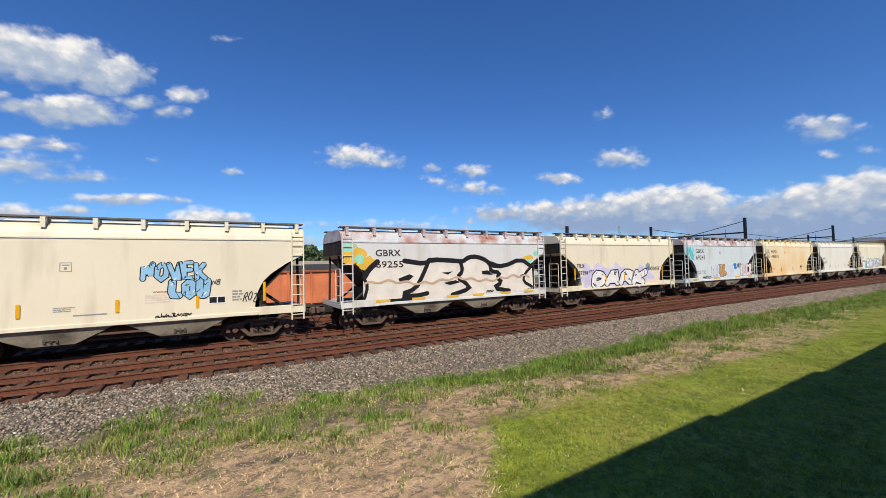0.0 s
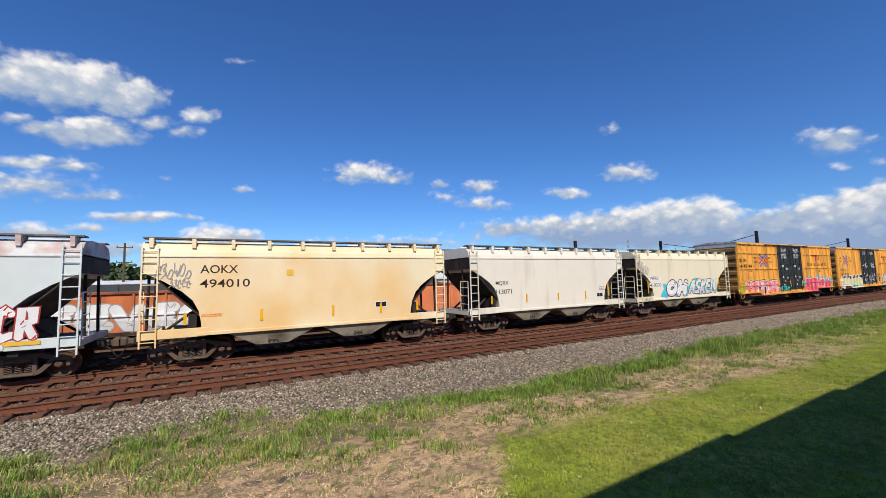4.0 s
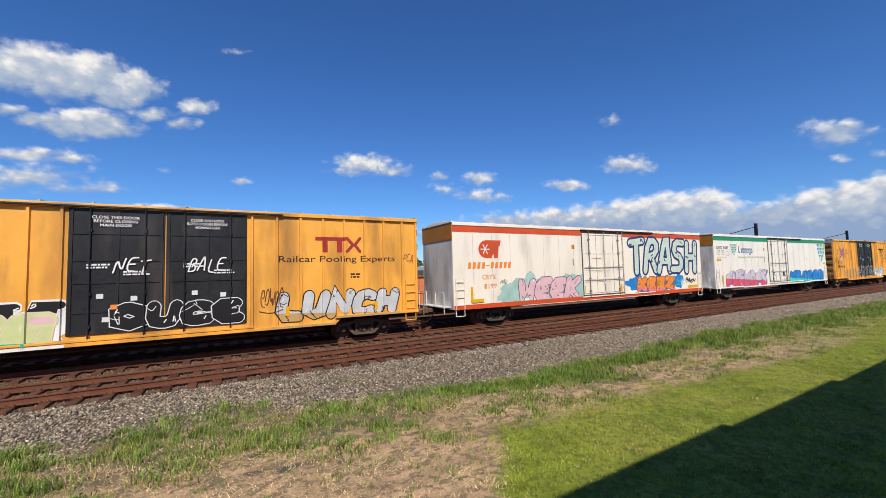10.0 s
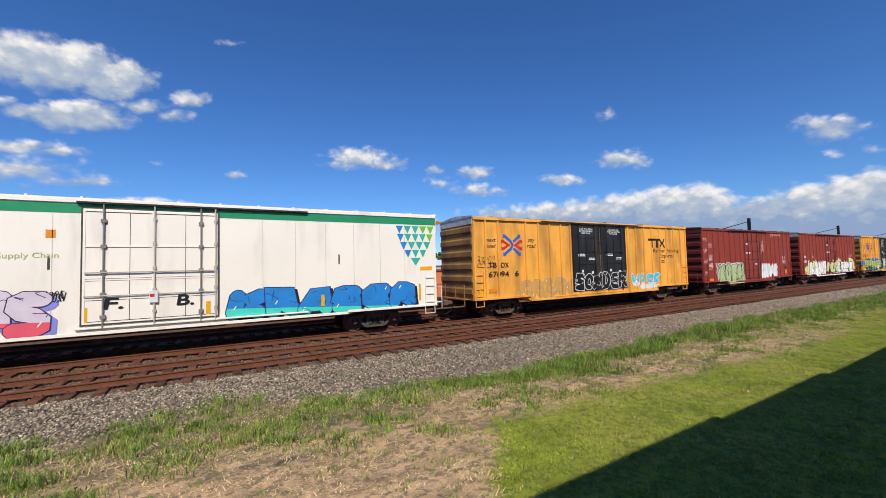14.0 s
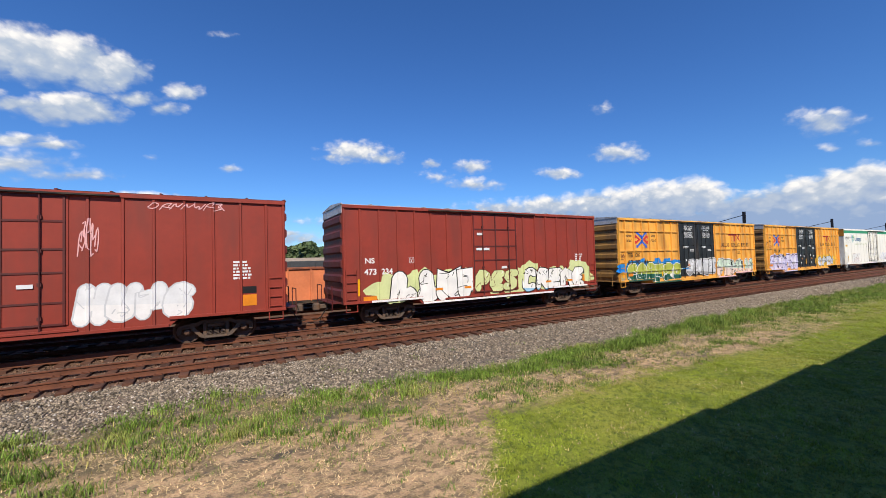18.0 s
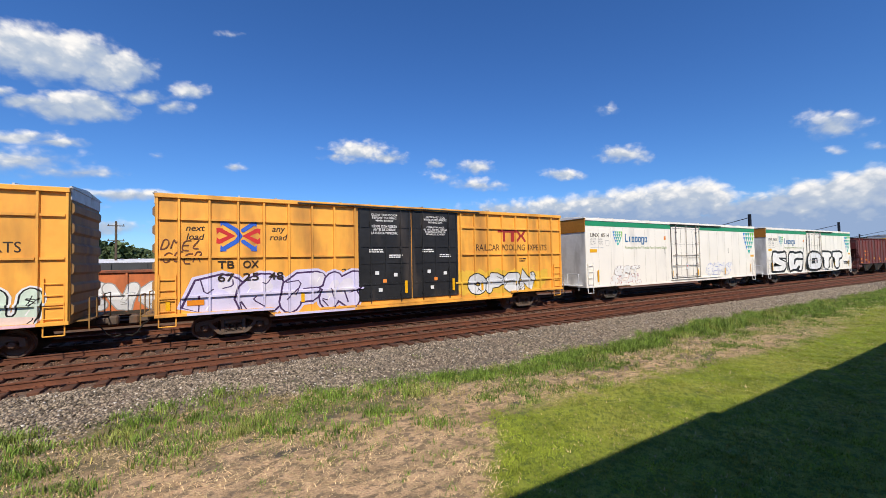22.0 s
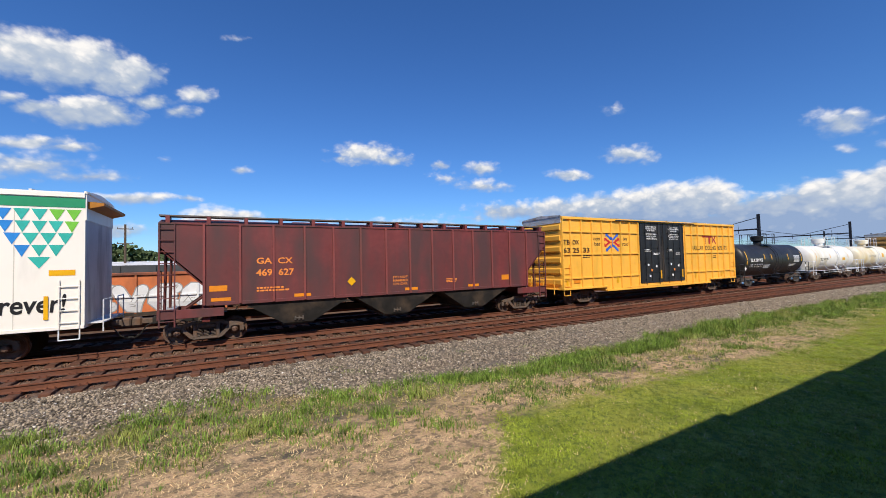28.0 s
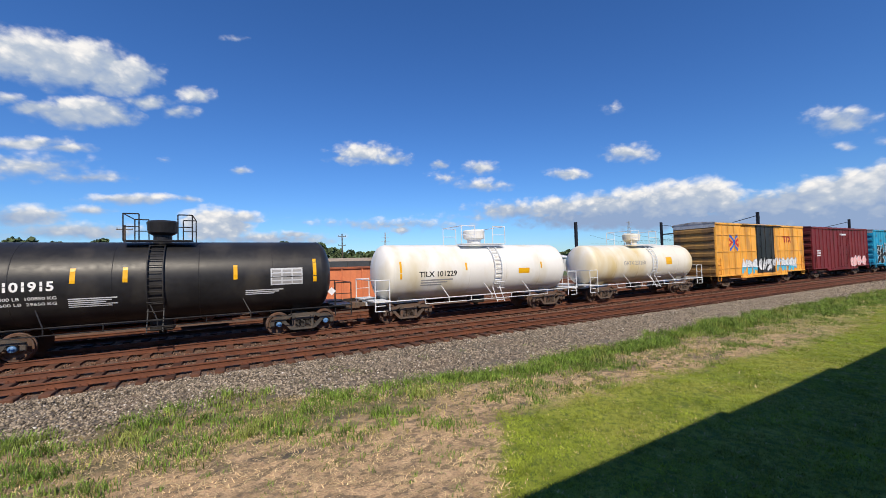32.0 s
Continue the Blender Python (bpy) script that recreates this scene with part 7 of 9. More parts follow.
def reefers_one():
    car = reefer(121.30, "white refrigerator car with orange-red stripes and graffiti", M["white"], M["red_stripe"], M["red_stripe"], stencils=False)
    bm = bmesh.new()                                    # the owner's round emblem as plain shapes
    blob(bm, 1.98, 3.80, 0.50, 0.45, SIDE - 0.010, random.Random(1), 30, 0.0)
    for pts in (((1.98, 3.96), (2.80, 3.96), (2.86, 4.25), (1.98, 4.25)), ((2.40, 3.35), (2.66, 3.35), (2.72, 3.97), (2.40, 3.97)), ((1.98, 3.35), (2.28, 3.35), (2.28, 3.55), (1.98, 3.62))):
        bm.faces.new([bm.verts.new((a, SIDE - 0.0105, b)) for a, b in pts])
    crest = part("owner_emblem", bm, M["red_stripe"], car)
    bm = bmesh.new()
    for k in range(6):
        a = k * math.pi / 3
        stroke(bm, [(1.88, 3.80), (1.88 + 0.26 * math.cos(a), 3.80 + 0.26 * math.sin(a))], 0.05, SIDE - 0.013)
    part("snowflake", bm, I("white"), crest)
    plain_word(car, "TTTT-TTTTT", 0.80, 3.50, 2.84, 3.15, "orange")
    lettering(car, "CRYX", 1.66, 2.50, 2.30, 2.54, I("orange"), flat_side, 0.008, 0, "lettering", 0.01)
    lettering(car, "8199", 1.76, 2.52, 1.84, 2.08, I("orange"), flat_side, 0.008, 0, "lettering", 0.01)
    splash(car, 3.2, 8.7, 1.0, 2.35, "dustmint", 8, seed=90)
    piece(car, 3.9, 8.3, 1.0, 2.3, 4, "softpink", "plum", "", "lilac2", seed=91, wild="WEEK", edge=0.04, weight=0.48, lift0=0.012, shear=0.2, split=0.2)
    tag(car, "MAD", 2.75, 3.2, 2.05, 2.25, "black", 0.02)
    bm = bmesh.new()
    for cx, cz, rx, rz in ((3.2, 1.7, 0.5, 0.3), (2.9, 1.35, 0.4, 0.16), (8.5, 1.3, 0.5, 0.25), (8.4, 1.9, 0.25, 0.16)):
        blob(bm, cx, cz, rx, rz, SIDE - 0.011, random.Random(7))
    part("mint_paint_patch", bm, I("dustmint"), car)
    piece(car, 12.9, 20.5, 2.2, 4.6, 5, "palemint", "navy", seed=92, wild="TRASH", edge=0.13, weight=0.33, lift0=0.016, label="pale green letters with navy outlines")
    splash(car, 12.9, 18.4, 1.05, 2.15, "blue2", 8, seed=97)
    piece(car, 13.6, 17.6, 1.1, 2.1, 4, "orange", "brown", "", "hotpink", seed=93, wild="KEEZ", edge=0.04, weight=0.50, lift0=0.012, split=0.35)
    scrawl(car, 17.9, 18.8, 1.5, 1.9, "sky", seed=94, w=0.04)
    scrawl(car, 19.0, 20.2, 1.55, 1.85, "black", seed=95, w=0.05, loops=6)
    patch(car, 19.3, 20.5, 1.18, 1.36, M["safety"], "warning_label", flat_side, 0.014)
    scrawl(car, 9.5, 10.3, 3.3, 3.34, "rose", seed=96, w=0.03).location.y = -0.05

    car = reefer(144.30, "white refrigerator car with a green stripe, pink and blue graffiti", M["white_fresh"], M["green_stripe"], seed=5)
    owner_side(car, "LINX  8565")
    piece(car, 1.5, 8.0, 0.90, 2.3, 7, "lilac2", "plum", "", "redpink", seed=101, edge=0.028, weight=0.58, lift0=0.012, shade="periwinkle", split=0.55, wild="NUEMONS")
    piece(car, 12.6, 20.0, 0.92, 2.05, 6, "blue2", "navy", "", "mint2", seed=103, edge=0.035, weight=0.56, lift0=0.012, shade="black", split=0.42, wild="KRASER")
    tag(car, "LOBOS", 7.75, 8.35, 2.1, 2.25, "black", 0.018)
    tag(car, "ALB", 0.95, 1.3, 1.05, 1.15, "black", 0.015)
    for x, t in ((9.25, "F."), (11.15, "B.")):
        lettering(car, t, x, x + 0.5, 1.62, 1.98, I("black"), flat_side, 0.02, 0.1, "painted_letter", 0.06)
    scrawl(car, 7.9, 8.35, 1.9, 2.2, "black", seed=105, w=0.025)


def owner_side(car, number):
    shield(car, 2.48, 3.44, 3.42, 4.34)
    shield(car, 19.12, 21.05, 2.76, 4.56)
    plain_word(car, "Lixxxgx", 3.66, 6.02, 3.52, 4.20, "wordblue")
    lettering(car, "Reimagining the World's Food Supply Chain", 3.66, 8.2, 3.20, 3.42, I("palegreen"), flat_side, 0.0, 0, "slogan", 0.01)
    lettering(car, number, 0.43, 2.12, 3.96, 4.19, I("lettering"), flat_side, 0.006, 0, "lettering", 0.01)
    patch(car, 20.3, 20.9, 2.55, 2.72, M["safety"], "warning_label")
    patch(car, 20.2, 20.3, 1.25, 1.95, M["safety"], "reflector", flat_side, 0.03)


def boxes_two():
    car, d = yellow_box(167.50, "orange-yellow boxcar with black double doors and few tags", "post", low_logo=True, numbers=("TB", "OX", "670", "94", "6"), seed=7, slogan="", owner="black")
    lettering(car, "Railcar Pooling\nExperts", 14.7, 17.7, 2.85, 3.55, I("lettering"), d, 0.004)
    piece(car, 2.9, 6.8, 0.9, 1.9, 5, "body_yellow", "grey", seed=111, depth=d, edge=0.03, weight=0.45, wild="CREAM")
    piece(car, 7.0, 11.6, 1.12, 2.1, 6, "black", "palewhite", seed=112, lift0=0.064, edge=0.035, weight=0.42, wild="SONDER")
    piece(car, 12.3, 15.2, 0.9, 1.9, 4, "sky", "palewhite", "", "palewhite", seed=113, depth=d, edge=0.035, weight=0.45, wild="WISE")
    scrawl(car, 0.2, 1.3, 2.7, 3.2, "brown", seed=114, w=0.025)
    posts = [0.06, 0.75, 1.6, 2.45, 3.3, 4.15, 5.0, 5.85, 9.75, 10.6, 11.4, 12.25, 13.1, 13.95, 14.8, 15.40]
    car, d = boxcar(188.34, 15.46, "oxide-red boxcar with pale green graffiti beside its door", M["oxide"], M["oxide_dark"], M["oxide_dark"], posts, (), (6.4, 9.33), 1, M["oxide"], 0.05, 0.03)
    red_box_text(car, "121", 1)
    piece(car, 2.2, 6.15, 0.82, 2.3, 4, "sage", "black", "", "", seed=121, depth=d, edge=0.07, weight=0.60, shade="black", wild="KOBE", rim="palewhite")
    piece(car, 9.45, 12.4, 1.0, 2.25, 4, "palewhite", "silver", "", "white", seed=122, depth=d, edge=0.05, weight=0.62, wild="HUNG", shear=0.1)
    tag(car, "ATB", 1.85, 2.3, 1.6, 1.95, "palewhite", 0.03)
    sill_paint(car, 2.2, 6.1, "sage")
    for k in range(7):
        scrawl(car, 0.12 + 0.7 * (k % 2), 0.65 + 0.75 * (k % 2), 1.6 + 0.42 * k, 1.85 + 0.42 * k, "rose", seed=123 + k, w=0.025, depth=d)
    scrawl(car, 11.2, 13.4, 4.65, 4.9, "rose", seed=131, w=0.03, loops=7, depth=d)
    scrawl(car, 9.5, 10.0, 3.2, 4.2, "rose", seed=132, w=0.03, depth=d)
    car, d = boxcar(206.0, 15.46, "oxide-red boxcar with white graffiti along its foot", M["oxide"], M["oxide_dark"], M["galv"], posts, (), (6.4, 9.33), 1, M["oxide"], 0.05, 0.03)
    red_box_text(car, "234", 2)
    splash(car, 1.6, 9.6, 0.85, 2.3, "palegreen2", 12, d, 144)
    splash(car, 9.4, 14.6, 0.9, 2.35, "palegreen2", 9, d, 145)
    piece(car, 2.1, 6.7, 0.80, 2.35, 4, "body_white", "black", "", "", seed=141, depth=d, edge=0.05, weight=0.78, wild="LIMP", lift0=0.012)
    piece(car, 6.5, 9.2, 1.1, 2.15, 3, "palegreen2", "brown", seed=142, lift0=0.064, edge=0.04, weight=0.5, wild="PES")
    piece(car, 9.6, 14.3, 0.92, 2.15, 5, "body_white", "black", "", "paleblue", seed=143, depth=d, edge=0.05, weight=0.50, wild="CREME", lift0=0.012, split=0.15)
    sill_paint(car, 1.2, 14.6, "body_white")
    for x in (4.3, 5.9, 11.3, 13.0):
        patch(car, x, x + 0.4, 1.32, 1.42, M["orange_label"], "label", d, 0.03)
    boxed(car, 3.0, 2.62, 0.24, "palewhite")


def red_box_text(car, number, seed):
    lettering(car, "NS", 0.95, 1.38, 2.65, 2.88, I("white"), flat_side, 0.02)
    lettering(car, "473", 0.90, 1.45, 2.16, 2.42, I("white"), flat_side, 0.02)
    lettering(car, number, 1.68, 2.20, 2.16, 2.42, I("white"), flat_side, 0.02)
    patch(car, 0.85, 1.45, 1.02, 1.25, M["orange_label"], "label", flat_side, 0.008)
    patch(car, 0.62, 0.70, 1.3, 2.0, M["safety"], "reflector", flat_side, 0.008)
    for x, z in ((6.7, 3.9), (7.1, 3.15), (6.65, 3.15), (8.2, 2.2)):
        patch(car, x, x + 0.35, z, z + 0.12, I("palewhite"), "door_label", flat_side, 0.066)
    bars(car, 13.7, 14.3, 2.2, 2.9, 6, I("palewhite"), seed=seed)
    patch(car, 13.95, 14.45, 1.25, 1.65, M["orange_label"], "label", flat_side, 0.008)
    patch(car, 13.95, 14.45, 1.70, 1.95, I("black"), "label", flat_side, 0.008)


def boxes_three():
    car, d = yellow_box(223.70, "orange-yellow boxcar with black double doors and blue-green graffiti", "grid", low_logo=True, numbers=("TB", "OX", "63", "90", "46"), seed=11)
    splash(car, 0.1, 7.6, 1.5, 2.42, "blue2", 16, d, 157)
    piece(car, 0.75, 6.9, 0.80, 2.12, 6, "olive", "white", "", "deepgreen", seed=151, depth=d, edge=0.045, weight=0.60, wild="CORPSO", split=0.55, rim="deepgreen")
    sill_paint(car, 0.8, 6.9, "deepgreen")
    sill_paint(car, 12.1, 17.9, "softpink")
    piece(car, 7.7, 11.75, 1.15, 2.25, 4, "silver", "black", "", "grey", seed=153, lift0=0.064, edge=0.04, weight=0.50, wild="JASE", rim="palewhite", split=0.25, spots="palewhite")
    piece(car, 12.1, 17.9, 0.84, 2.15, 5, "palemint", "black", "", "rose2", seed=154, depth=d, edge=0.045, weight=0.50, rim="palewhite", wild="FEWLU", split=0.55)
    scrawl(car, 0.15, 0.6, 2.5, 2.75, "brown", seed=155, w=0.025)
    scrawl(car, 0.05, 0.6, 1.05, 1.3, "sky", seed=156, w=0.05)
    car, d = yellow_box(244.40, "orange-yellow boxcar with black double doors and lilac graffiti", "grid", low_logo="mid", numbers=("TB", "OX", "67", "25", "48"), seed=13)
    piece(car, 0.9, 6.85, 0.82, 2.3, 4, "lilac", "plum", "", "", seed=161, depth=d, edge=0.07, weight=0.60, wild="COFK", rim="lilac", spots="lilac3", shear=0.25)
    sill_paint(car, 0.9, 6.7, "lilac")
    lettering(car, "20", 6.15, 6.6, 2.2, 2.45, I("black"), d, 0.01, 0.2)
    splash(car, 12.0, 17.2, 1.2, 2.2, "gold", 9, d, 165)
    piece(car, 12.3, 16.6, 1.02, 2.0, 4, "silver", "black", "gold", "palewhite", seed=162, depth=d, edge=0.05, weight=0.48, wild="OPEN", rim="gold")
    tag(car, "DMEZ", 0.15, 1.3, 3.25, 3.6, "brown", 0.035)
    tag(car, "GEER", 0.2, 1.35, 2.8, 3.15, "brown", 0.035)


def outlined(car):
    """White block letters drawn with a broad black brush line, with black counters."""
    letters = [
        ([(0.95, 1.15), (1.0, 2.95), (1.9, 2.98), (2.05, 2.86), (3.0, 2.9), (3.9, 3.0), (3.95, 2.3), (3.75, 1.15), (2.2, 1.08), (0.95, 1.15)], [[(2.3, 2.42), (3.9, 2.38), (3.88, 2.2), (3.0, 2.28), (3.8, 2.06), (3.8, 1.96), (2.6, 2.22)], [(1.05, 2.2), (1.5, 1.9), (3.1, 1.62), (1.2, 1.6), (1.25, 1.72), (2.5, 1.72), (1.4, 1.98)]]),
        ([(4.6, 1.05), (4.35, 1.9), (4.5, 2.9), (5.6, 2.92), (5.8, 2.8), (7.7, 2.95), (7.75, 2.2), (7.5, 1.15), (6.8, 1.0), (5.8, 1.25), (4.6, 1.05)], [[(7.75, 2.28), (6.3, 2.36), (5.7, 2.22), (5.5, 1.72), (5.8, 1.7), (6.0, 2.05), (6.4, 2.14), (7.7, 2.08)], [(6.0, 1.25), (6.6, 1.6), (7.0, 1.55), (6.6, 1.1)]]),
        ([(8.9, 1.15), (8.45, 1.9), (8.7, 2.6), (9.5, 2.95), (11.0, 2.92), (12.0, 2.6), (12.25, 1.9), (11.9, 1.2), (10.4, 1.02), (8.9, 1.15)], [[(9.5, 1.7), (9.6, 2.25), (11.0, 2.3), (11.05, 1.75)]]),
        ([(12.7, 2.95), (12.45, 2.35), (13.1, 2.2), (12.9, 1.1), (14.5, 1.05), (14.4, 2.15), (15.2, 2.3), (15.2, 2.9), (12.7, 2.95)], []),
        ([(15.5, 2.9), (15.4, 2.2), (16.1, 2.2), (16.0, 1.1), (17.4, 1.05), (17.3, 2.1), (18.4, 2.2), (18.3, 2.95), (15.5, 2.9)], [])]
    for k, (ring, holes) in enumerate(letters):
        lift = 0.10 if k == 2 else 0.012
        bm = bmesh.new()
        bm.faces.new([bm.verts.new((x, SIDE - lift, z)) for x, z in ring[:-1]])
        bmesh.ops.triangulate(bm, faces=bm.faces[:])
        root = part("outlined_block_letter", bm, I("palewhite" if k == 2 else "body_white"), car)
        bm = bmesh.new()
        stroke(bm, rounded(ring, 1), 0.20, SIDE - lift - 0.002)
        part("brush_line", bm, I("black"), root)
        for h in holes:
            bm = bmesh.new()
            bm.faces.new([bm.verts.new((x, SIDE - lift - 0.004, z)) for x, z in h])
            bmesh.ops.triangulate(bm, faces=bm.faces[:])
            part("painted_counter", bm, I("black"), root)
        bm = bmesh.new()                           # a slanting shade down one side
        x0 = min(p[0] for p in ring)
        bm.faces.new([bm.verts.new((x, SIDE - lift + 0.002, z)) for x, z in ((x0 - 0.30, 1.25), (x0 - 0.05, 1.05), (x0 + 0.05, 2.0), (x0 - 0.22, 1.95))])
        part("brush_shade", bm, I("black"), root)


def reefers_two():
    car = reefer(265.10, "clean white refrigerator car with a green stripe and thin tags", M["white_fresh"], M["green_stripe"], seed=8)
    owner_side(car, "LINX  8514")
    piece(car, 2.2, 5.3, 0.98, 1.65, 4, "body_white", "markred", seed=171, edge=0.012, weight=0.42, lift0=0.012, wild="SCAL", shear=0.3)
    piece(car, 2.5, 5.0, 1.55, 2.15, 3, "body_white", "brown", seed=173, edge=0.012, weight=0.42, lift0=0.022, wild="ERT", shear=0.3)
    piece(car, 13.2, 16.9, 1.2, 2.15, 4, "body_white", "blue", seed=172, edge=0.014, weight=0.36, lift0=0.012, wild="GENS", shear=0.4)
    car = reefer(288.44, "white refrigerator car with a green stripe and black outlined graffiti", M["white_fresh"], M["green_stripe"], seed=9)
    owner_side(car, "LINX  8603")
    outlined(car)
    lettering(car, "forever!", 18.75, 20.7, 1.45, 2.0, I("black"), flat_side, 0.02, 0.1, "painted_word", 0.012)


def last_cars():
    ribs = [1.35 + 1.115 * k for k in range(14)]
    car, d = hopper(311.36, 17.2, "dark oxide-red covered hopper with ribbed sides", M["gacx"], 4.42, 3, ribs, None, 1.25, 1.02, 1.4, True, dark=M["oxide_dark"], rib_paint=M["gacx_rib"])
    ol = I("orange")
    lettering(car, "GA  CX", 3.0, 4.26, 2.79, 3.02, ol, d, 0.02)
    lettering(car, "469  627", 2.98, 4.30, 2.34, 2.60, ol, d, 0.02)
    bars(car, 3.0, 4.2, 1.75, 1.95, 2, ol, d, 4)
    bm = bmesh.new()
    bm.faces.new([bm.verts.new((x, SIDE - 0.008, z)) for x, z in ((6.35, 2.0), (6.53, 1.82), (6.71, 2.0), (6.53, 2.18))])
    part("diamond_sign", bm, M["safety"], car, "yellow diamond sign")
    for x in (1.55, 4.3, 8.9, 12.2):
        patch(car, x, x + 0.62, 1.50, 1.62, M["orange_label"], "label", flat_side, 0.008)
    patch(car, 1.5, 2.05, 1.85, 2.05, M["orange_label"], "label", flat_side, 0.008)
    lettering(car, "DO NOT\nHAMMER\nON CAR", 8.35, 9.05, 1.75, 2.15, ol, flat_side, 0.01)
    bars(car, 11.0, 11.6, 1.75, 1.95, 3, ol, flat_side, 6)
    patch(car, 14.2, 14.65, 1.75, 2.0, M["orange_label"], "label", flat_side, 0.008)
    yellow_box(329.78, "bright yellow boxcar with clean sides and black double doors", "grid", "bright_yellow", numbers=("TB", "OX", "63", "25", "33"), seed=17)

    cap = ink("blue_bearing_cap", (0.10, 0.22, 0.42), 0.4)
    car, sh = tank_car(349.55, 13.15, "black tank car with yellow reflectors and white stencils", M["tank_black"], M["tank_black"], 1.40, 2.28, (0.6, 12.5), (2.1, 11.25), "truck_grey", cap, 0.40, -0.05, 0.98)
    tank_text(car, sh, (("TILX 101915", 1.9, 4.0, 2.12, 2.42, 0.03, "white"), ("LD LMT  232400 LB  100850 KG", 1.95, 4.05, 1.86, 1.96, 0.01, "white"), ("LT WT    63600 LB  29650 KG", 1.95, 4.05, 1.68, 1.78, 0.01, "white")))
    for x, z0, z1 in ((1.3, 1.95, 3.05), (4.35, 2.32, 2.80), (5.64, 2.30, 2.80), (8.81, 2.25, 2.78), (11.6, 2.05, 2.98)):
        bm = bmesh.new()
        sheet(bm, x, x + 0.13, z0, z1, 0)
        on_tank(car, sh, bm, M["safety"], "reflector")
    for x0, x1, z0, z1, n in ((4.3, 5.5, 1.52, 1.86, 5), (9.2, 10.5, 1.62, 1.84, 3)):
        bm = bmesh.new()
        for k in range(n):
            z = z1 - (z1 - z0) * (k + 0.7) / n
            sheet(bm, x0, x0 + (x1 - x0) * (1 - 0.12 * (k % 3)), z, z + (z1 - z0) / n * 0.55, 0)
        on_tank(car, sh, bm, I("palewhite"), "small_stencil")
    bm = bmesh.new()
    sheet(bm, 10.05, 11.2, 1.98, 2.62, 0)
    on_tank(car, sh, bm, I("silver"), "stencil_panel")
    for k in range(4):
        bm = bmesh.new()
        for q in range(3):
            sheet(bm, 10.10 + 0.37 * q, 10.42 + 0.37 * q, 2.03 + 0.145 * k, 2.12 + 0.145 * k, 0)
        ob = on_tank(car, (sh[0] + 0.004, sh[1]), bm, I("grey"), "stencil_box")
    for x in (0.85, 12.3):
        bm = bmesh.new()
        bm.faces.new([bm.verts.new((x + a, -1.47, 1.62 + b)) for a, b in ((-0.17, 0), (0, -0.17), (0.17, 0), (0, 0.17))])
        part("placard", bm, I("white"), car, "white diamond placard")

    white = I("palewhite")
    car, sh = tank_car(363.65, 12.2, "white tank car with white railings and rusty trucks", M["tank_white"], white, 1.33, 2.22, (0.45, 11.75), (1.75, 10.4))
    tank_text(car, sh, (("TILX 101229", 2.2, 4.2, 2.0, 2.26, 0.02, "black"),))
    for x, z0, z1 in ((1.25, 1.95, 2.75), (4.7, 2.25, 2.62), (9.55, 2.2, 2.55)):
        bm = bmesh.new()
        sheet(bm, x, x + 0.10, z0, z1, 0)
        on_tank(car, sh, bm, M["safety"], "reflector")
    bm = bmesh.new()
    sheet(bm, 8.0, 8.75, 1.98, 2.25, 0)
    on_tank(car, sh, bm, M["safety"], "warning_label")
    bm = bmesh.new()
    for k in range(3):
        sheet(bm, 2.3, 4.0 - 0.3 * k, 1.82 - 0.12 * k, 1.88 - 0.12 * k, 0)
    on_tank(car, sh, bm, I("grey"), "small_stencil")
    car, sh = tank_car(376.9, 12.0, "ivory tank car with stained sides and white railings", M["tank_ivory"], white, 1.27, 2.22, (0.45, 11.55), (1.75, 10.25))
    tank_text(car, sh, (("GATX 231260", 3.4, 5.6, 2.15, 2.42, 0.01, "grey"),))
    bm = bmesh.new()
    sheet(bm, 7.9, 8.55, 2.1, 2.6, 0)
    on_tank(car, sh, bm, M["safety"], "warning_label")

    posts = [0.06, 0.95, 1.85, 2.75, 3.65, 4.55, 5.45, 9.7, 10.6, 11.5, 12.4, 13.3, 14.3, 15.34]
    car, d = boxcar(390.6, 15.4, "orange-yellow boxcar with one black door and graffiti", M["yellow"], M["end_yellow"], M["galv"], posts, (4.2, 2.9, 1.6), (6.3, 9.5), 1, M["black_door"], 0.05, 0.03)
    arrows(car, 1.95, 3.4, 2.95, 4.25, d)
    piece(car, 3.8, 6.2, 0.98, 2.3, 3, "palewhite", "bluegrey", "", "sky", seed=201, depth=d, edge=0.05, weight=0.42)
    piece(car, 6.4, 9.4, 1.2, 2.3, 4, "silver", "black", "", "palewhite", seed=202, lift0=0.064, edge=0.05, weight=0.40)
    piece(car, 9.8, 13.6, 0.98, 2.3, 5, "palewhite", "bluegrey", "", "sky", seed=203, depth=d, edge=0.05, weight=0.40)
    mark(car, 11.2, 12.8, 3.6, 4.2, d)
    car, d = boxcar(408.0, 15.4, "maroon boxcar with white tags along its foot", M["maroon"], M["oxide_dark"], M["maroon"], posts, (), (6.4, 9.4), 1, M["maroon"], 0.05, 0.03)
    piece(car, 9.9, 14.6, 1.05, 2.1, 5, "rose", "palewhite", seed=211, depth=d, edge=0.04, weight=0.3)
    bars(car, 1.0, 2.2, 2.2, 2.9, 3, white, d, 3)
    bars(car, 7.0, 9.0, 4.3, 4.6, 1, white, flat_side, 5, "small_stencil", 0.066)
    car, d = boxcar(425.5, 15.4, "bright cyan boxcar with dark graffiti on it", M["cyan"], M["cyan"], M["galv"], posts, (), (6.4, 9.4), 1, M["cyan"], 0.05, 0.03)
    piece(car, 1.0, 6.2, 1.05, 3.4, 4, "black", "palewhite", seed=221, depth=d, edge=0.06, weight=0.36)


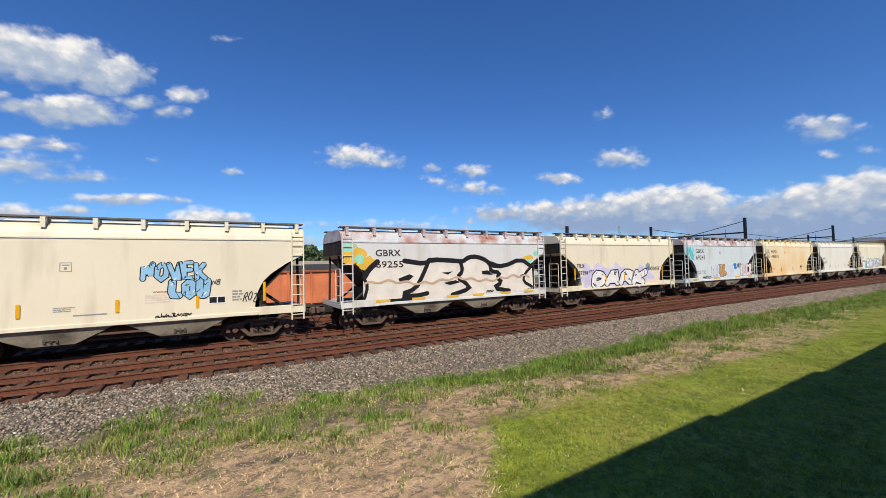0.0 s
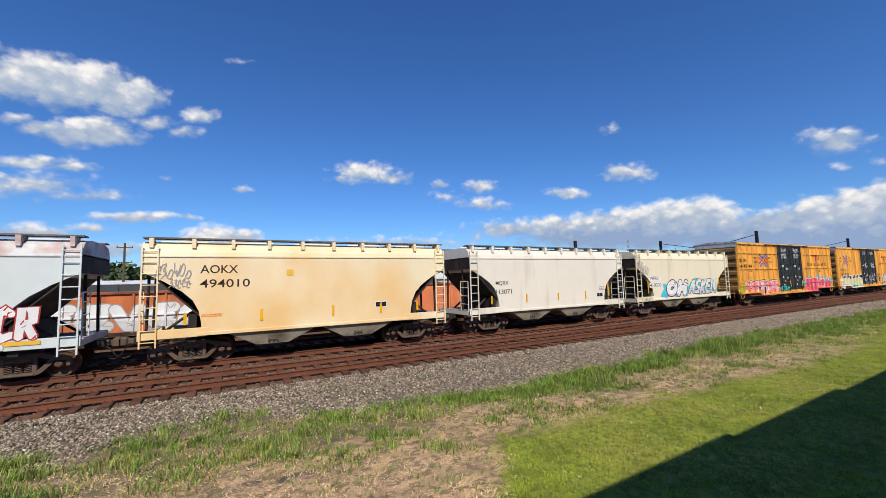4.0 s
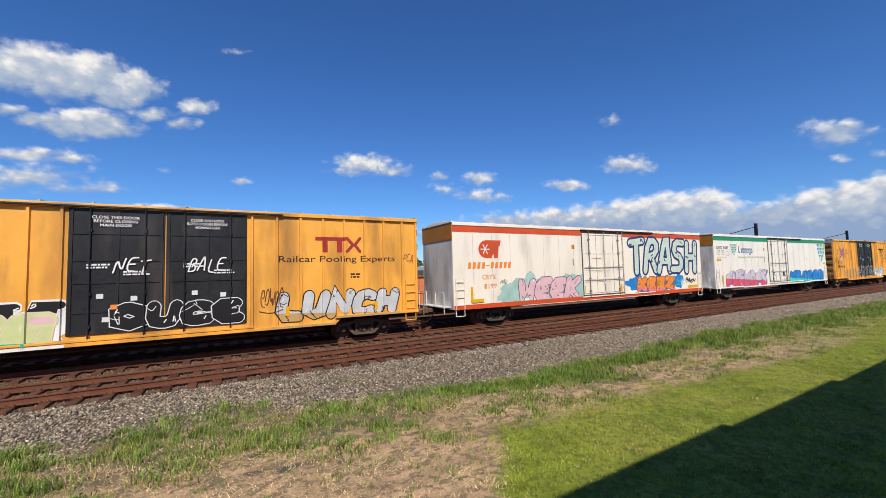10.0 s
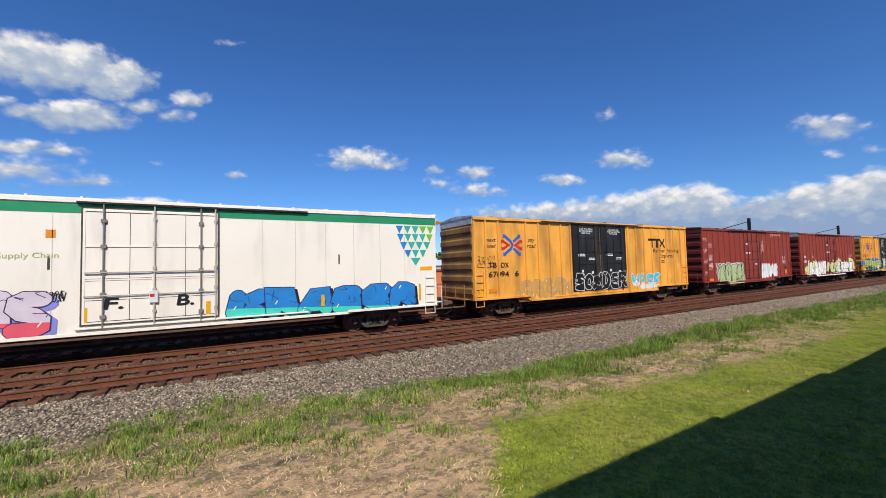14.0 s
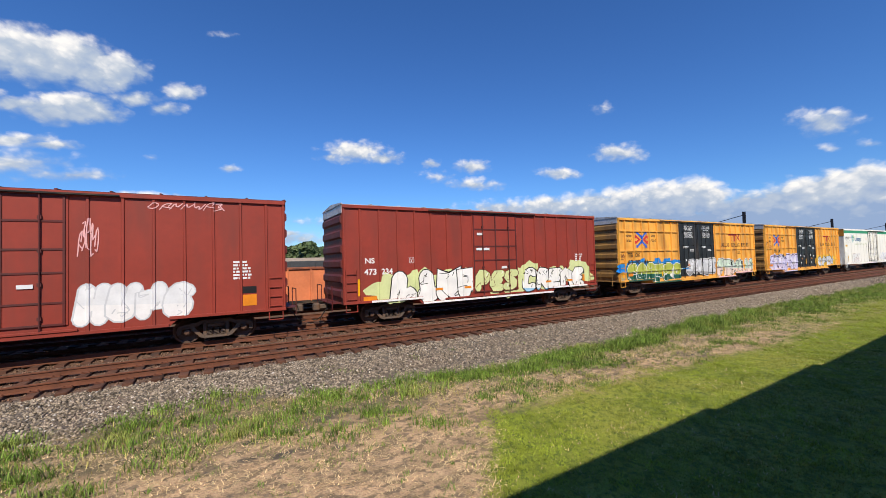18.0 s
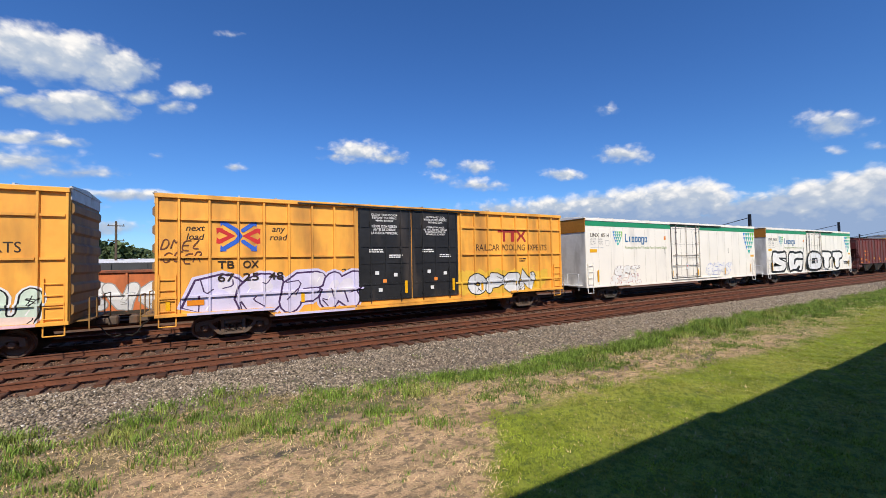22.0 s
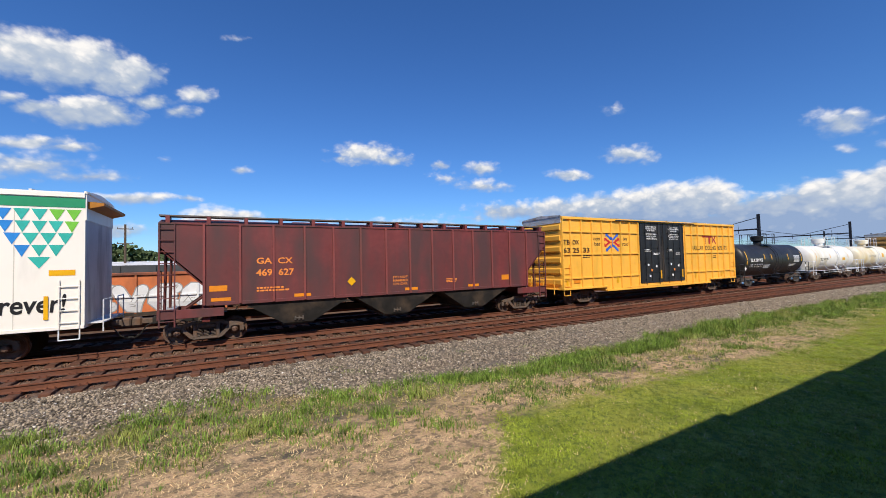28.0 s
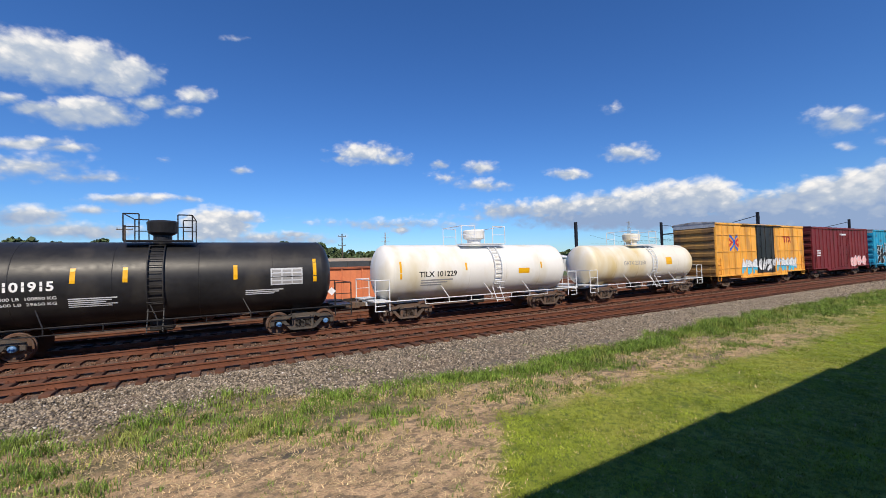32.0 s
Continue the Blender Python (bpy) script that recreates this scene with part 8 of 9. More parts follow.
def tank_text(car, sh, rows):
    for text, x0, x1, z0, z1, bold, colour in rows:
        bm = bmesh.new()
        add_text(bm, text, x0, x1, z0, z1, 0, bold)
        on_tank(car, sh, bm, I(colour))


M["roof_rust"] = mat("pale_roof_with_rust", (0.60, 0.62, 0.63), 0.6, 0, 0.6, 0.1, (0.36, 0.12, 0.06), 0.55, 1.1, 1, 0.05, 30)
first_hoppers()
boxes_one()
reefers_one()
boxes_two()
boxes_three()
reefers_two()
last_cars()

# ---------------------------------------------------------------- the building behind the camera, whose roof shades the lawn
M["dark_siding"] = mat("dark_brown_siding", (0.07, 0.05, 0.04), 0.8, 0, 1, 0.2)


def build_house():
    reach = 4.25                           # how far from the camera's line the shadow's edge lies
    y_eave = -2.2
    z_eave = LAWN + (reach - y_eave) * math.tan(radians(SUN_ELEVATION)) / math.cos(radians(SUN_AZIMUTH))
    house = thing("house", pose(0, 0, 0), "long dark brown house whose eave shades the lawn", "house")
    bm = bmesh.new()
    box(bm, -14, 44, -10, -3.0, LAWN - 0.1, z_eave - 0.25)
    part("wall", bm, M["dark_siding"], house)
    shift = (reach - y_eave) * math.tan(radians(SUN_AZIMUTH))
    for a, c in ((-14, 8.55), (8.55, 14.1), (14.1, 45)):
        # each length of eave runs slightly askew, so that its shadow has a small step at the joints
        bm = bmesh.new()
        a0, c0 = a - shift, c - shift
        lo, hi = (-0.10, 0.06) if a > 0 else (-0.55, 0.04)
        if c > 40:
            hi = 0.75
        pts = [(a0, y_eave + lo), (c0, y_eave + hi), (c0, -11), (a0, -11)]
        v0 = [bm.verts.new((x, y, z_eave + (0 if y > -5 else 0.3) - 0.16)) for x, y in pts]
        v1 = [bm.verts.new((x, y, z_eave + (0 if y > -5 else 0.3))) for x, y in pts]
        bm.faces.new(v0[::-1])
        bm.faces.new(v1)
        for k in range(4):
            bm.faces.new((v0[k], v0[(k + 1) % 4], v1[(k + 1) % 4], v1[k]))
        part("roof", bm, M["shingle"], house)


build_house()

# ---------------------------------------------------------------- parked gondolas on the third track
YARD, YARD_Z = 27.8, -0.38         # the yard track on which they stand, lower than the main line


def gondola(x0, length, label, paint, seed):
    car = thing("gondola", pose(x0, YARD, YARD_Z), label, "freight car", "parked gondolas")
    w = 1.55
    bm = bmesh.new()
    z0, z1, t = 0.72, 2.82, 0.06
    for y0, y1 in ((-w, -w + t), (w - t, w)):
        box(bm, 0, length, y0, y1, z0, z1)
    for a, b in ((0, t), (length - t, length)):
        box(bm, a, b, -w + t, w - t, z0, z1)
    box(bm, 0, length, -w, w, z0 - 0.02, z0 + 0.06)
    part("body", bm, paint, car)
    n = 12
    for k in range(n + 1):
        bm = bmesh.new()
        x = 0.06 + (length - 0.12) * k / n
        box(bm, x - 0.05, x + 0.05, -w - 0.09, -w, z0, z1 - 0.06, 0.015)
        part("side_post", bm, paint, car)
    bm = bmesh.new()
    box(bm, -0.02, length + 0.02, -w - 0.10, -w + 0.08, z1 - 0.07, z1 + 0.07, 0.02)
    box(bm, -0.02, length + 0.02, w - 0.08, w + 0.10, z1 - 0.07, z1 + 0.07, 0.02)
    part("top_chord", bm, M["gon_top"], car)
    bm = bmesh.new()
    box(bm, 0, length, -w - 0.08, -w, z0 - 0.12, z0 + 0.05, 0.01)
    part("side_sill", bm, M["under"], car)
    underframe(car, length)
    for x in (1.9, length - 1.9):
        b = place("truck", tinted(GEAR["bolster"], M["truck"], "truck"), car, "cast steel four-wheel truck", pose(x, 0, 0))
        for s in (-1, 1):
            turn = pose(0, s * 0.99, 0, 0, 0, 0 if s < 0 else 180)
            place("side_frame", tinted(GEAR["frame"], M["truck"], "truck"), b, "", turn)
            for q in (-0.22, 0.0, 0.22):
                place("coil_spring", tinted(GEAR["spring"], M["truck"], "truck"), b, "", pose(q, s * 1.01, 0))
        for s in (-0.89, 0.89):
            place("wheelset", tinted(GEAR["axle"], M["wheel"], "wheel"), b, "", pose(s, 0, 0.42))
    return car


M["gon_top"] = mat("rusty_orange_rim", (0.36, 0.11, 0.05), 0.75, 0, 1, 0.3, (0.14, 0.06, 0.04), 0.5)
M["gon_pale"] = mat("salmon_orange_paint", (0.66, 0.21, 0.09), 0.65, 0, 0.7, 0.15, (0.42, 0.14, 0.07), 0.4, 1.2, 4)


def yard():
    keep = SIDE
    a = gondola(-17.07, 17.0, "faded orange gondola with silver graffiti", M["gon_orange"], 1)
    posts = ribbed([0.06 + (17.0 - 0.12) * k / 12 for k in range(13)], 0.05, 0.09)
    for x0, x1, word, fill, line, haze, sec in ((8.9, 16.1, "FEVER", "palewhite", "grey", "", "silver"), (2.0, 8.6, "GEM", "palewhite", "bluegrey", "", "silver")):
        p = piece(a, x0, x1, 0.84, 2.24, 0, fill, line, haze, sec, seed=300 + int(x0), depth=posts, weight=0.46, edge=0.06, wild=word)
        p.location.y = 0.03
    b = gondola(0.97, 17.0, "salmon-orange gondola, plain and dusty", M["gon_pale"], 2)
    gondola(-35.1, 17.0, "faded orange gondola, rusty along its rim", M["gon_orange"], 3)
    patch(b, 0.47, 1.08, 1.0, 1.2, M["safety"], "label").location.y = 0.02
    # a dark low car string farther back
    for k in range(3):
        car = thing("flat_gondola", pose(-40 + 19.5 * k, 35.1, -0.38), "dark rusty low gondola parked in the yard", "freight car", "dark parked gondolas")
        bm = bmesh.new()
        box(bm, 0, 18.4, -1.5, 1.5, 0.85, 3.36, 0.03)
        part("body", bm, M["wall_dark"], car)
        for q in range(10):
            bm = bmesh.new()
            box(bm, 0.3 + q * 1.95, 0.46 + q * 1.95, -1.58, -1.5, 0.9, 3.3)
            part("side_post", bm, M["wall_dark"], car)
        bm = bmesh.new()
        for x in (1.5, 3.2, 15.2, 16.9):
            rod(bm, (x, -0.8, 0.42), (x, 0.8, 0.42), 0.42, 16)
        part("wheels", bm, M["wheel"], car)
        bm = bmesh.new()
        box(bm, 1.0, 17.4, -1.0, 1.0, 0.5, 0.86, 0.03)
        part("underframe", bm, M["under"], car)


yard()


# ---------------------------------------------------------------- electrified line: gantries and wires
GANTRIES = (71.0, 108.5, 146.0, 184.0, 222.0)
NEAR_POLE, FAR_POLE = 28.8, 44.0


def gantry(x):
    g = thing("catenary_gantry", pose(x, 0, -0.55), "dark steel railway gantry across the far tracks", "gantry", "catenary gantries")
    top = 9.55
    for y in (NEAR_POLE, FAR_POLE):
        bm = bmesh.new()
        for sx in (-1, 1):
            box(bm, sx * 0.13 - 0.05, sx * 0.13 + 0.05, y - 0.17, y + 0.17, 0, top)
        box(bm, -0.1, 0.1, y - 0.03, y + 0.03, 0, top)
        part("pole", bm, M["dark_steel"], g)
    bm = bmesh.new()
    box(bm, -0.07, 0.07, NEAR_POLE, FAR_POLE, 7.15, 7.37)
    part("beam", bm, M["dark_steel"], g)
    mid = (NEAR_POLE + FAR_POLE) / 2
    for y in (NEAR_POLE, FAR_POLE):
        bm = bmesh.new()
        rod(bm, (0, y, top - 0.5), (0, mid, 7.4), 0.05, 6)
        part("stay_rod", bm, M["dark_steel"], g)
    for f in (0.18, 0.4, 0.6, 0.82):
        y = NEAR_POLE + (FAR_POLE - NEAR_POLE) * f
        bm = bmesh.new()
        rod(bm, (0, y, 7.2), (0, y, 6.7), 0.05, 8)
        rod(bm, (0, y, 7.37), (0, y, 7.37 + 2.0 * abs(f - 0.5)), 0.025, 6)
        part("insulator", bm, M["dark_steel"], g)


for gx in GANTRIES:
    gantry(gx)
for f in (0.18, 0.4, 0.6, 0.82):
    wy = NEAR_POLE + (FAR_POLE - NEAR_POLE) * f
    bm = bmesh.new()
    pts = []
    xs = (48.5,) + GANTRIES
    for a, b in zip(xs, xs[1:]):
        for k in range(8):
            t = k / 8
            pts.append((a + (b - a) * t, wy, 6.15 - 1.1 * 4 * t * (1 - t)))
    pts.append((xs[-1], wy, 6.15))
    pipe(bm, pts, 0.014, 4)
    pipe(bm, [(xs[0], wy, 4.95), (xs[-1], wy, 4.95)], 0.011, 4)
    tagged(part("catenary_wire", bm, M["wire"]), "thin sagging overhead line above the far tracks", "wire", "catenary wires")
pole = thing("steel_pole", pose(48.5, FAR_POLE, -0.55), "single dark steel line pole", "pole")
bm = bmesh.new()
box(bm, -0.2, 0.2, -0.2, 0.2, 0, 9.0, 0.03)
part("shaft", bm, M["dark_steel"], pole)
for k, yc in enumerate((YARD, 31.5, 35.1, 38.7, 42.3)):
    for s in (-0.7525, 0.7525):
        bm = bmesh.new()
        strip(bm, [(yc + s + a, b - 0.38) for a, b in RAIL[::-1]], [-120, 900], True)
        tagged(part("rail", bm, M["rail"]), "rusty brown steel rail of the far tracks", "rail", "railway rails", "structure")


# ---------------------------------------------------------------- utility pole, towers, sheds
def wood_pole(x, y, h):
    p = thing("utility_pole", pose(x, y, -0.6), "dark wooden utility pole with a crossarm", "pole", "utility poles")
    bm = bmesh.new()
    rod(bm, (0, 0, 0), (0, 0, h), 0.16, 8, 0.11)
    part("shaft", bm, M["bark"], p)
    for z in (h - 0.6, h - 2.4):
        bm = bmesh.new()
        box(bm, -0.8, 0.8, -0.05, 0.05, z, z + 0.10)
        for q in (-0.72, 0.72):
            rod(bm, (q, 0, z + 0.10), (q, 0, z + 0.28), 0.04, 6)
        part("crossarm", bm, M["bark"], p)


wood_pole(-11.0, 60.0, 8.8)
wood_pole(20.0, 78.0, 9.5)


def lattice_tower(x, y, h, base, label):
    t = thing("lattice_tower", pose(x, y, -0.6), label, "tower", "lattice towers")
    levels = 9
    corners = ((-1, -1), (1, -1), (1, 1), (-1, 1))

    def at(k, c):
        r = base * (1 - 0.88 * k / levels)
        return (c[0] * r, c[1] * r, h * k / levels)

    for c in corners:
        bm = bmesh.new()
        pipe(bm, [at(k, c) for k in range(levels + 1)], 0.12, 4)
        part("leg", bm, M["galv"], t)
    bm = bmesh.new()
    for k in range(levels):
        for i in range(4):
            a, b = corners[i], corners[(i + 1) % 4]
            rod(bm, at(k, a), at(k + 1, b), 0.07, 4)
            rod(bm, at(k + 1, a), at(k, b), 0.07, 4)
    part("bracing", bm, M["galv"], t)
    for f in (0.72, 0.84, 0.96):
        bm = bmesh.new()
        for s in (-1, 1):
            rod(bm, (0, 0, h * f), (s * h * 0.13, 0, h * f + 0.4), 0.12, 4)
        part("arm", bm, M["galv"], t)


lattice_tower(420, 300, 46, 4.0, "tall grey lattice power pylon far off")
lattice_tower(112, 300, 29, 1.2, "slender grey lattice mast far off")


def shed(x0, x1, y0, y1, eave, ridge, wall, roof, label, windows=0):
    s = thing("warehouse", pose(0, 0, 0), label, "building", "distant sheds")
    bm = bmesh.new()
    box(bm, x0, x1, y0, y1, -0.7, eave)
    part("wall", bm, wall, s)
    bm = bmesh.new()
    ym = (y0 + y1) / 2
    strip(bm, [(y0 - 0.4, eave), (y0 - 0.4, eave + 0.12), (ym, ridge), (y1 + 0.4, eave + 0.12), (y1 + 0.4, eave)], [x0 - 0.5, x1 + 0.5], True)
    bmesh.ops.recalc_face_normals(bm, faces=bm.faces[:])
    part("roof", bm, roof, s)
    for k in range(windows):
        x = x0 + (x1 - x0) * (k + 0.5) / windows
        bm = bmesh.new()
        box(bm, x - 0.9, x + 0.9, y0 - 0.05, y0 + 0.05, 0.8, 1.9)
        part("window", bm, M["wall_dark"], s)


shed(-70, 7.0, 52, 72, 2.55, 3.7, M["siding"], M["roof_white"], "long low shed with a white metal roof", 12)
shed(8.5, 26, 58, 70, 3.1, 3.75, M["wall_tan"], M["wall_tan"], "low tan block building with a flat roof", 4)
shed(40, 80, 75, 90, 3.0, 4.4, M["siding"], M["roof_white"], "grey shed with a white metal roof", 6)
tank = thing("storage_tank", pose(0.8, 84, -0.6), "brown storage tank with a pale conical lid", "tank")
bm = bmesh.new()
lathe(bm, [(0, 1.9), (5.2, 1.9)], 20, "Z")
part("shell", bm, M["oxide_dark"], tank)
bm = bmesh.new()
lathe(bm, [(5.2, 2.05), (5.3, 2.05), (6.0, 0.1)], 20, "Z")
part("lid", bm, M["roof_white"], tank)


# ---------------------------------------------------------------- far woods
def far_woods():
    """A belt of broadleaf woods along the horizon: crowns of many small leaf clumps, with trunks below."""
    rng = random.Random(8)
    vs, fs = [], []

    def clump(cx, cy, cz, r):
        for q in range(5):
            a, b = rng.uniform(0, 6.28), rng.uniform(-0.9, 1.2)
            n = Vector((math.cos(a) * math.cos(b), math.sin(a) * math.cos(b), math.sin(b)))
            u = n.orthogonal().normalized()
            v = n.cross(u)
            c = Vector((cx, cy, cz)) + n * r * 0.5
            i = len(vs)
            m = rng.randint(5, 6)
            for k in range(m):
                w = k * math.tau / m + rng.uniform(-0.2, 0.2)
                p = c + (u * math.cos(w) + v * math.sin(w)) * r * rng.uniform(0.55, 1.0) + n * rng.uniform(-0.2, 0.2) * r
                vs.append(p[:])
            fs.append(tuple(range(i, i + m)))

    for k in range(1000):
        x = rng.uniform(-230, 900)
        y = rng.uniform(175, 250) + 0.25 * max(0, x - 200)
        hill = 3.2 * (1 + math.sin(x * 0.021 + 1.0)) + 2.0 * math.sin(x * 0.07)
        h = rng.uniform(8.6, 11.6) + hill * rng.uniform(0.3, 1.0) - 4.6 * min(1.0, max(0.0, (x + 45) / 45))
        r = rng.uniform(2.6, 4.6)
        for q in range(26):
            a, b = rng.uniform(0, 6.28), rng.uniform(-0.6, 1.4)
            d = r * rng.uniform(0.5, 1.0)
            clump(x + d * math.cos(a) * math.cos(b), y + d * math.sin(a) * math.cos(b), h - r * 0.9 + d * 0.95 * math.sin(b), rng.uniform(0.7, 1.5))
        for q in range(5):
            clump(x + rng.uniform(-r, r), y + rng.uniform(-2, 2), rng.uniform(0.5, h * 0.6), rng.uniform(1.2, 2.0))
    me = bpy.data.meshes.new("far_woods")
    me.from_pydata(vs, [], fs)
    me.materials.append(M["leaf"])
    tagged(new("far_woods", me), "belt of dark green broadleaf woods along the horizon", "woods", kind="stuff")


far_woods()

# ---------------------------------------------------------------- ties, tie plates, ballast, plants
def build_ties():
    """Wooden ties under the three tracks; those of the nearest stretch lie singly under the near track."""
    rng = random.Random(3)
    meshes = []
    for k in range(5):
        bm = bmesh.new()
        box(bm, -0.115, 0.115, -1.30, 1.30, -0.19, 0.0, 0.015)
        for v in bm.verts:
            v.co.x += rng.uniform(-0.008, 0.008)
            v.co.y += rng.uniform(-0.02, 0.02)
            v.co.z += rng.uniform(-0.006, 0.004)
        me = bm_mesh("tie", bm)
        me.materials.append(M["tie"])
        meshes.append(me)
    bed = tagged(new("track_bed"), "wooden ties spiked under the rusty near track", "track", kind="structure")
    bed.matrix_basis = pose(0, TRACKS[0], -0.172)
    bm = bmesh.new()
    box(bm, -0.10, 0.10, -0.17, 0.17, 0.0, 0.018, 0.004)
    for a in (-1, 1):
        for b in (-1, 1):
            box(bm, a * 0.07 - 0.012, a * 0.07 + 0.012, b * 0.10 - 0.012, b * 0.10 + 0.012, 0.018, 0.05)
    plate = bm_mesh("tie_plate", bm)
    plate.materials.append(M["plate"])
    for k in range(200):
        x = -14 + 0.60 * k
        ob = place("tie", meshes[k % 5], bed, "", pose(x + rng.uniform(-0.03, 0.03), rng.uniform(-0.05, 0.05), 0, 0, 0, rng.uniform(-1.2, 1.2)))
        if k < 100:
            for s in (-0.7525, 0.7525):
                place("tie_plate", plate, bed, "", pose(x, s, 0))
    # the rest of the ties, far along or behind the train
    for name, yc, xs in (("far_ties", TRACKS[0], [106 + 0.6 * k for k in range(300)]), ("train_track_ties", TRACKS[1], [-30 + 0.6 * k for k in range(420)]), ("siding_ties", TRACKS[2], [-30 + 0.6 * k for k in range(300)])):
        bm = bmesh.new()
        for x in xs:
            x += rng.uniform(-0.04, 0.04)
            dy = rng.uniform(-0.05, 0.05)
            box(bm, x - 0.115, x + 0.115, yc - 1.3 + dy, yc + 1.3 + dy, -0.36, -0.172)
        tagged(part(name, bm, M["tie"]), "row of weathered wooden ties under the rails", "ties", kind="stuff")
    for yc in TRACKS[1:]:
        bm = bmesh.new()
        for k in range(110):
            for s in (-0.7525, 0.7525):
                box(bm, -14.1 + 0.6 * k, -13.9 + 0.6 * k, yc + s - 0.17, yc + s + 0.17, -0.172, -0.154)
        tagged(part("tie_plates", bm, M["plate"]), "rusty steel plates on the ties", "plates", kind="stuff")


def pebbles(name, count, area, size, label, seed, material):
    """Broken stones strewn over the ground."""
    rng = np.random.default_rng(seed)
    base = np.array([(1, 0, 0), (-1, 0, 0), (0, 1, 0), (0, -1, 0), (0, 0, 1), (0, 0, -1)], float)
    faces = np.array([(0, 2, 4), (2, 1, 4), (1, 3, 4), (3, 0, 4), (2, 0, 5), (1, 2, 5), (3, 1, 5), (0, 3, 5)])
    xs, ys = area(rng, count)
    zs = np.array([ground_height(a, b) for a, b in zip(xs, ys)])
    r = rng.uniform(size[0], size[1], count)
    v = base[None] * (r[:, None, None] * rng.uniform(0.55, 1.25, (count, 6, 1)))
    ang = rng.uniform(0, 6.28, (count, 3))
    ca, sa, cb, sb = np.cos(ang[:, 0]), np.sin(ang[:, 0]), np.cos(ang[:, 1]), np.sin(ang[:, 1])
    x, y, z = v[..., 0], v[..., 1], v[..., 2]
    x, y = ca[:, None] * x - sa[:, None] * y, sa[:, None] * x + ca[:, None] * y
    y, z = cb[:, None] * y - sb[:, None] * z, sb[:, None] * y + cb[:, None] * z
    v = np.stack([x + xs[:, None], y + ys[:, None], z * 0.8 + (zs + r * 0.25)[:, None]], -1).reshape(-1, 3)
    f = (faces[None] + (np.arange(count) * 6)[:, None, None]).reshape(-1, 3)
    me = bpy.data.meshes.new(name)
    me.vertices.add(len(v))
    me.vertices.foreach_set("co", v.ravel())
    me.loops.add(f.size)
    me.loops.foreach_set("vertex_index", f.ravel().astype(np.int32))
    me.polygons.add(len(f))
    me.polygons.foreach_set("loop_start", (np.arange(len(f)) * 3).astype(np.int32))
    me.update(calc_edges=True)
    me.materials.append(material)
    tagged(new(name, me), label, "gravel", kind="stuff")


M["pale_stone"] = mat("pale_limestone", (0.62, 0.58, 0.52), 0.85, 0, 3, 0.2, None, 0, 1, 1, 0, 40, 0.3, True)


def toe(xs):
    """Where the ballast's foot meets the weeds, along the track."""
    return np.interp(xs, [-9, -3.3, -1.5, 0.3, 2.4, 5.4, 7.5, 12, 18, 24, 40, 90], [9.3, 9.7, 10.3, 10.4, 9.7, 9.1, 8.9, 9.1, 9.7, 9.9, 9.9, 10.2]) + 0.18 * np.sin(xs * 1.3 + 1) + 0.12 * np.sin(xs * 3.1)


def near_bed(rng, n):
    xs = -11 + 62 * rng.random(n) ** 1.35
    lo = toe(xs)
    ys = lo + (12.62 - lo) * rng.random(n) ** 0.9
    return xs, ys


def far_bed(rng, n):
    xs = 40 + 80 * rng.random(n)
    return xs, 9.5 + 3.2 * rng.random(n)


def between(rng, n):
    xs = -12 + 70 * rng.random(n) ** 1.3
    return xs, 12.6 + 7.0 * rng.random(n)


def straggling(rng, n):
    xs = -9 + 40 * rng.random(n)
    return xs, toe(xs) - 2.2 * rng.random(n) ** 2.2


def blades(name, spots, count, height, width, lean, label, category, material, seed):
    """Tufts of grass blades: each blade a thin bent strip of three faces."""
    rng = np.random.default_rng(seed)
    xs, ys, hs, spread = spots
    n = len(xs) * count
    px = np.repeat(xs, count) + rng.normal(0, 1, n) * np.repeat(spread, count)
    py = np.repeat(ys, count) + rng.normal(0, 1, n) * np.repeat(spread, count)
    h = np.repeat(hs, count) * rng.uniform(0.45, 1.1, n) * height
    pz = np.array([ground_height(a, b) for a, b in zip(np.repeat(xs, count), np.repeat(ys, count))]) - 0.01
    a = rng.uniform(0, 6.28, n)
    d = rng.uniform(0.2, 1.0, n) * lean * h
    wx, wy = np.cos(a + 1.57) * width, np.sin(a + 1.57) * width
    dx, dy = np.cos(a) * d, np.sin(a) * d
    rows = []
    for s, k in ((0.0, 1.0), (0.5, 0.8), (0.85, 0.4)):
        bx, by, bz = px + dx * s * s, py + dy * s * s, pz + h * s * (1 - 0.15 * s)
        rows.append(np.stack([bx - wx * k, by - wy * k, bz], -1))
        rows.append(np.stack([bx + wx * k, by + wy * k, bz], -1))
    rows.append(np.stack([px + dx, py + dy, pz + h * 0.9], -1))
    v = np.stack(rows, 1).reshape(-1, 3)
    quad = np.array([(0, 1, 3), (0, 3, 2), (2, 3, 5), (2, 5, 4), (4, 5, 6)])
    f = (quad[None] + (np.arange(n) * 7)[:, None, None]).reshape(-1, 3)
    me = bpy.data.meshes.new(name)
    me.vertices.add(len(v))
    me.vertices.foreach_set("co", v.ravel())
    me.loops.add(f.size)
    me.loops.foreach_set("vertex_index", f.ravel().astype(np.int32))
    me.polygons.add(len(f))
    me.polygons.foreach_set("loop_start", (np.arange(len(f)) * 3).astype(np.int32))
    me.update(calc_edges=True)
    me.materials.append(material)
    tagged(new(name, me), label, category, kind="stuff")


def lawn_edge(xs):
    return np.interp(xs, [0, 4.5, 7, 10, 13, 16, 21, 30, 60], [6.0, 6.1, 6.3, 6.35, 5.9, 5.5, 5.8, 7.0, 8.0])


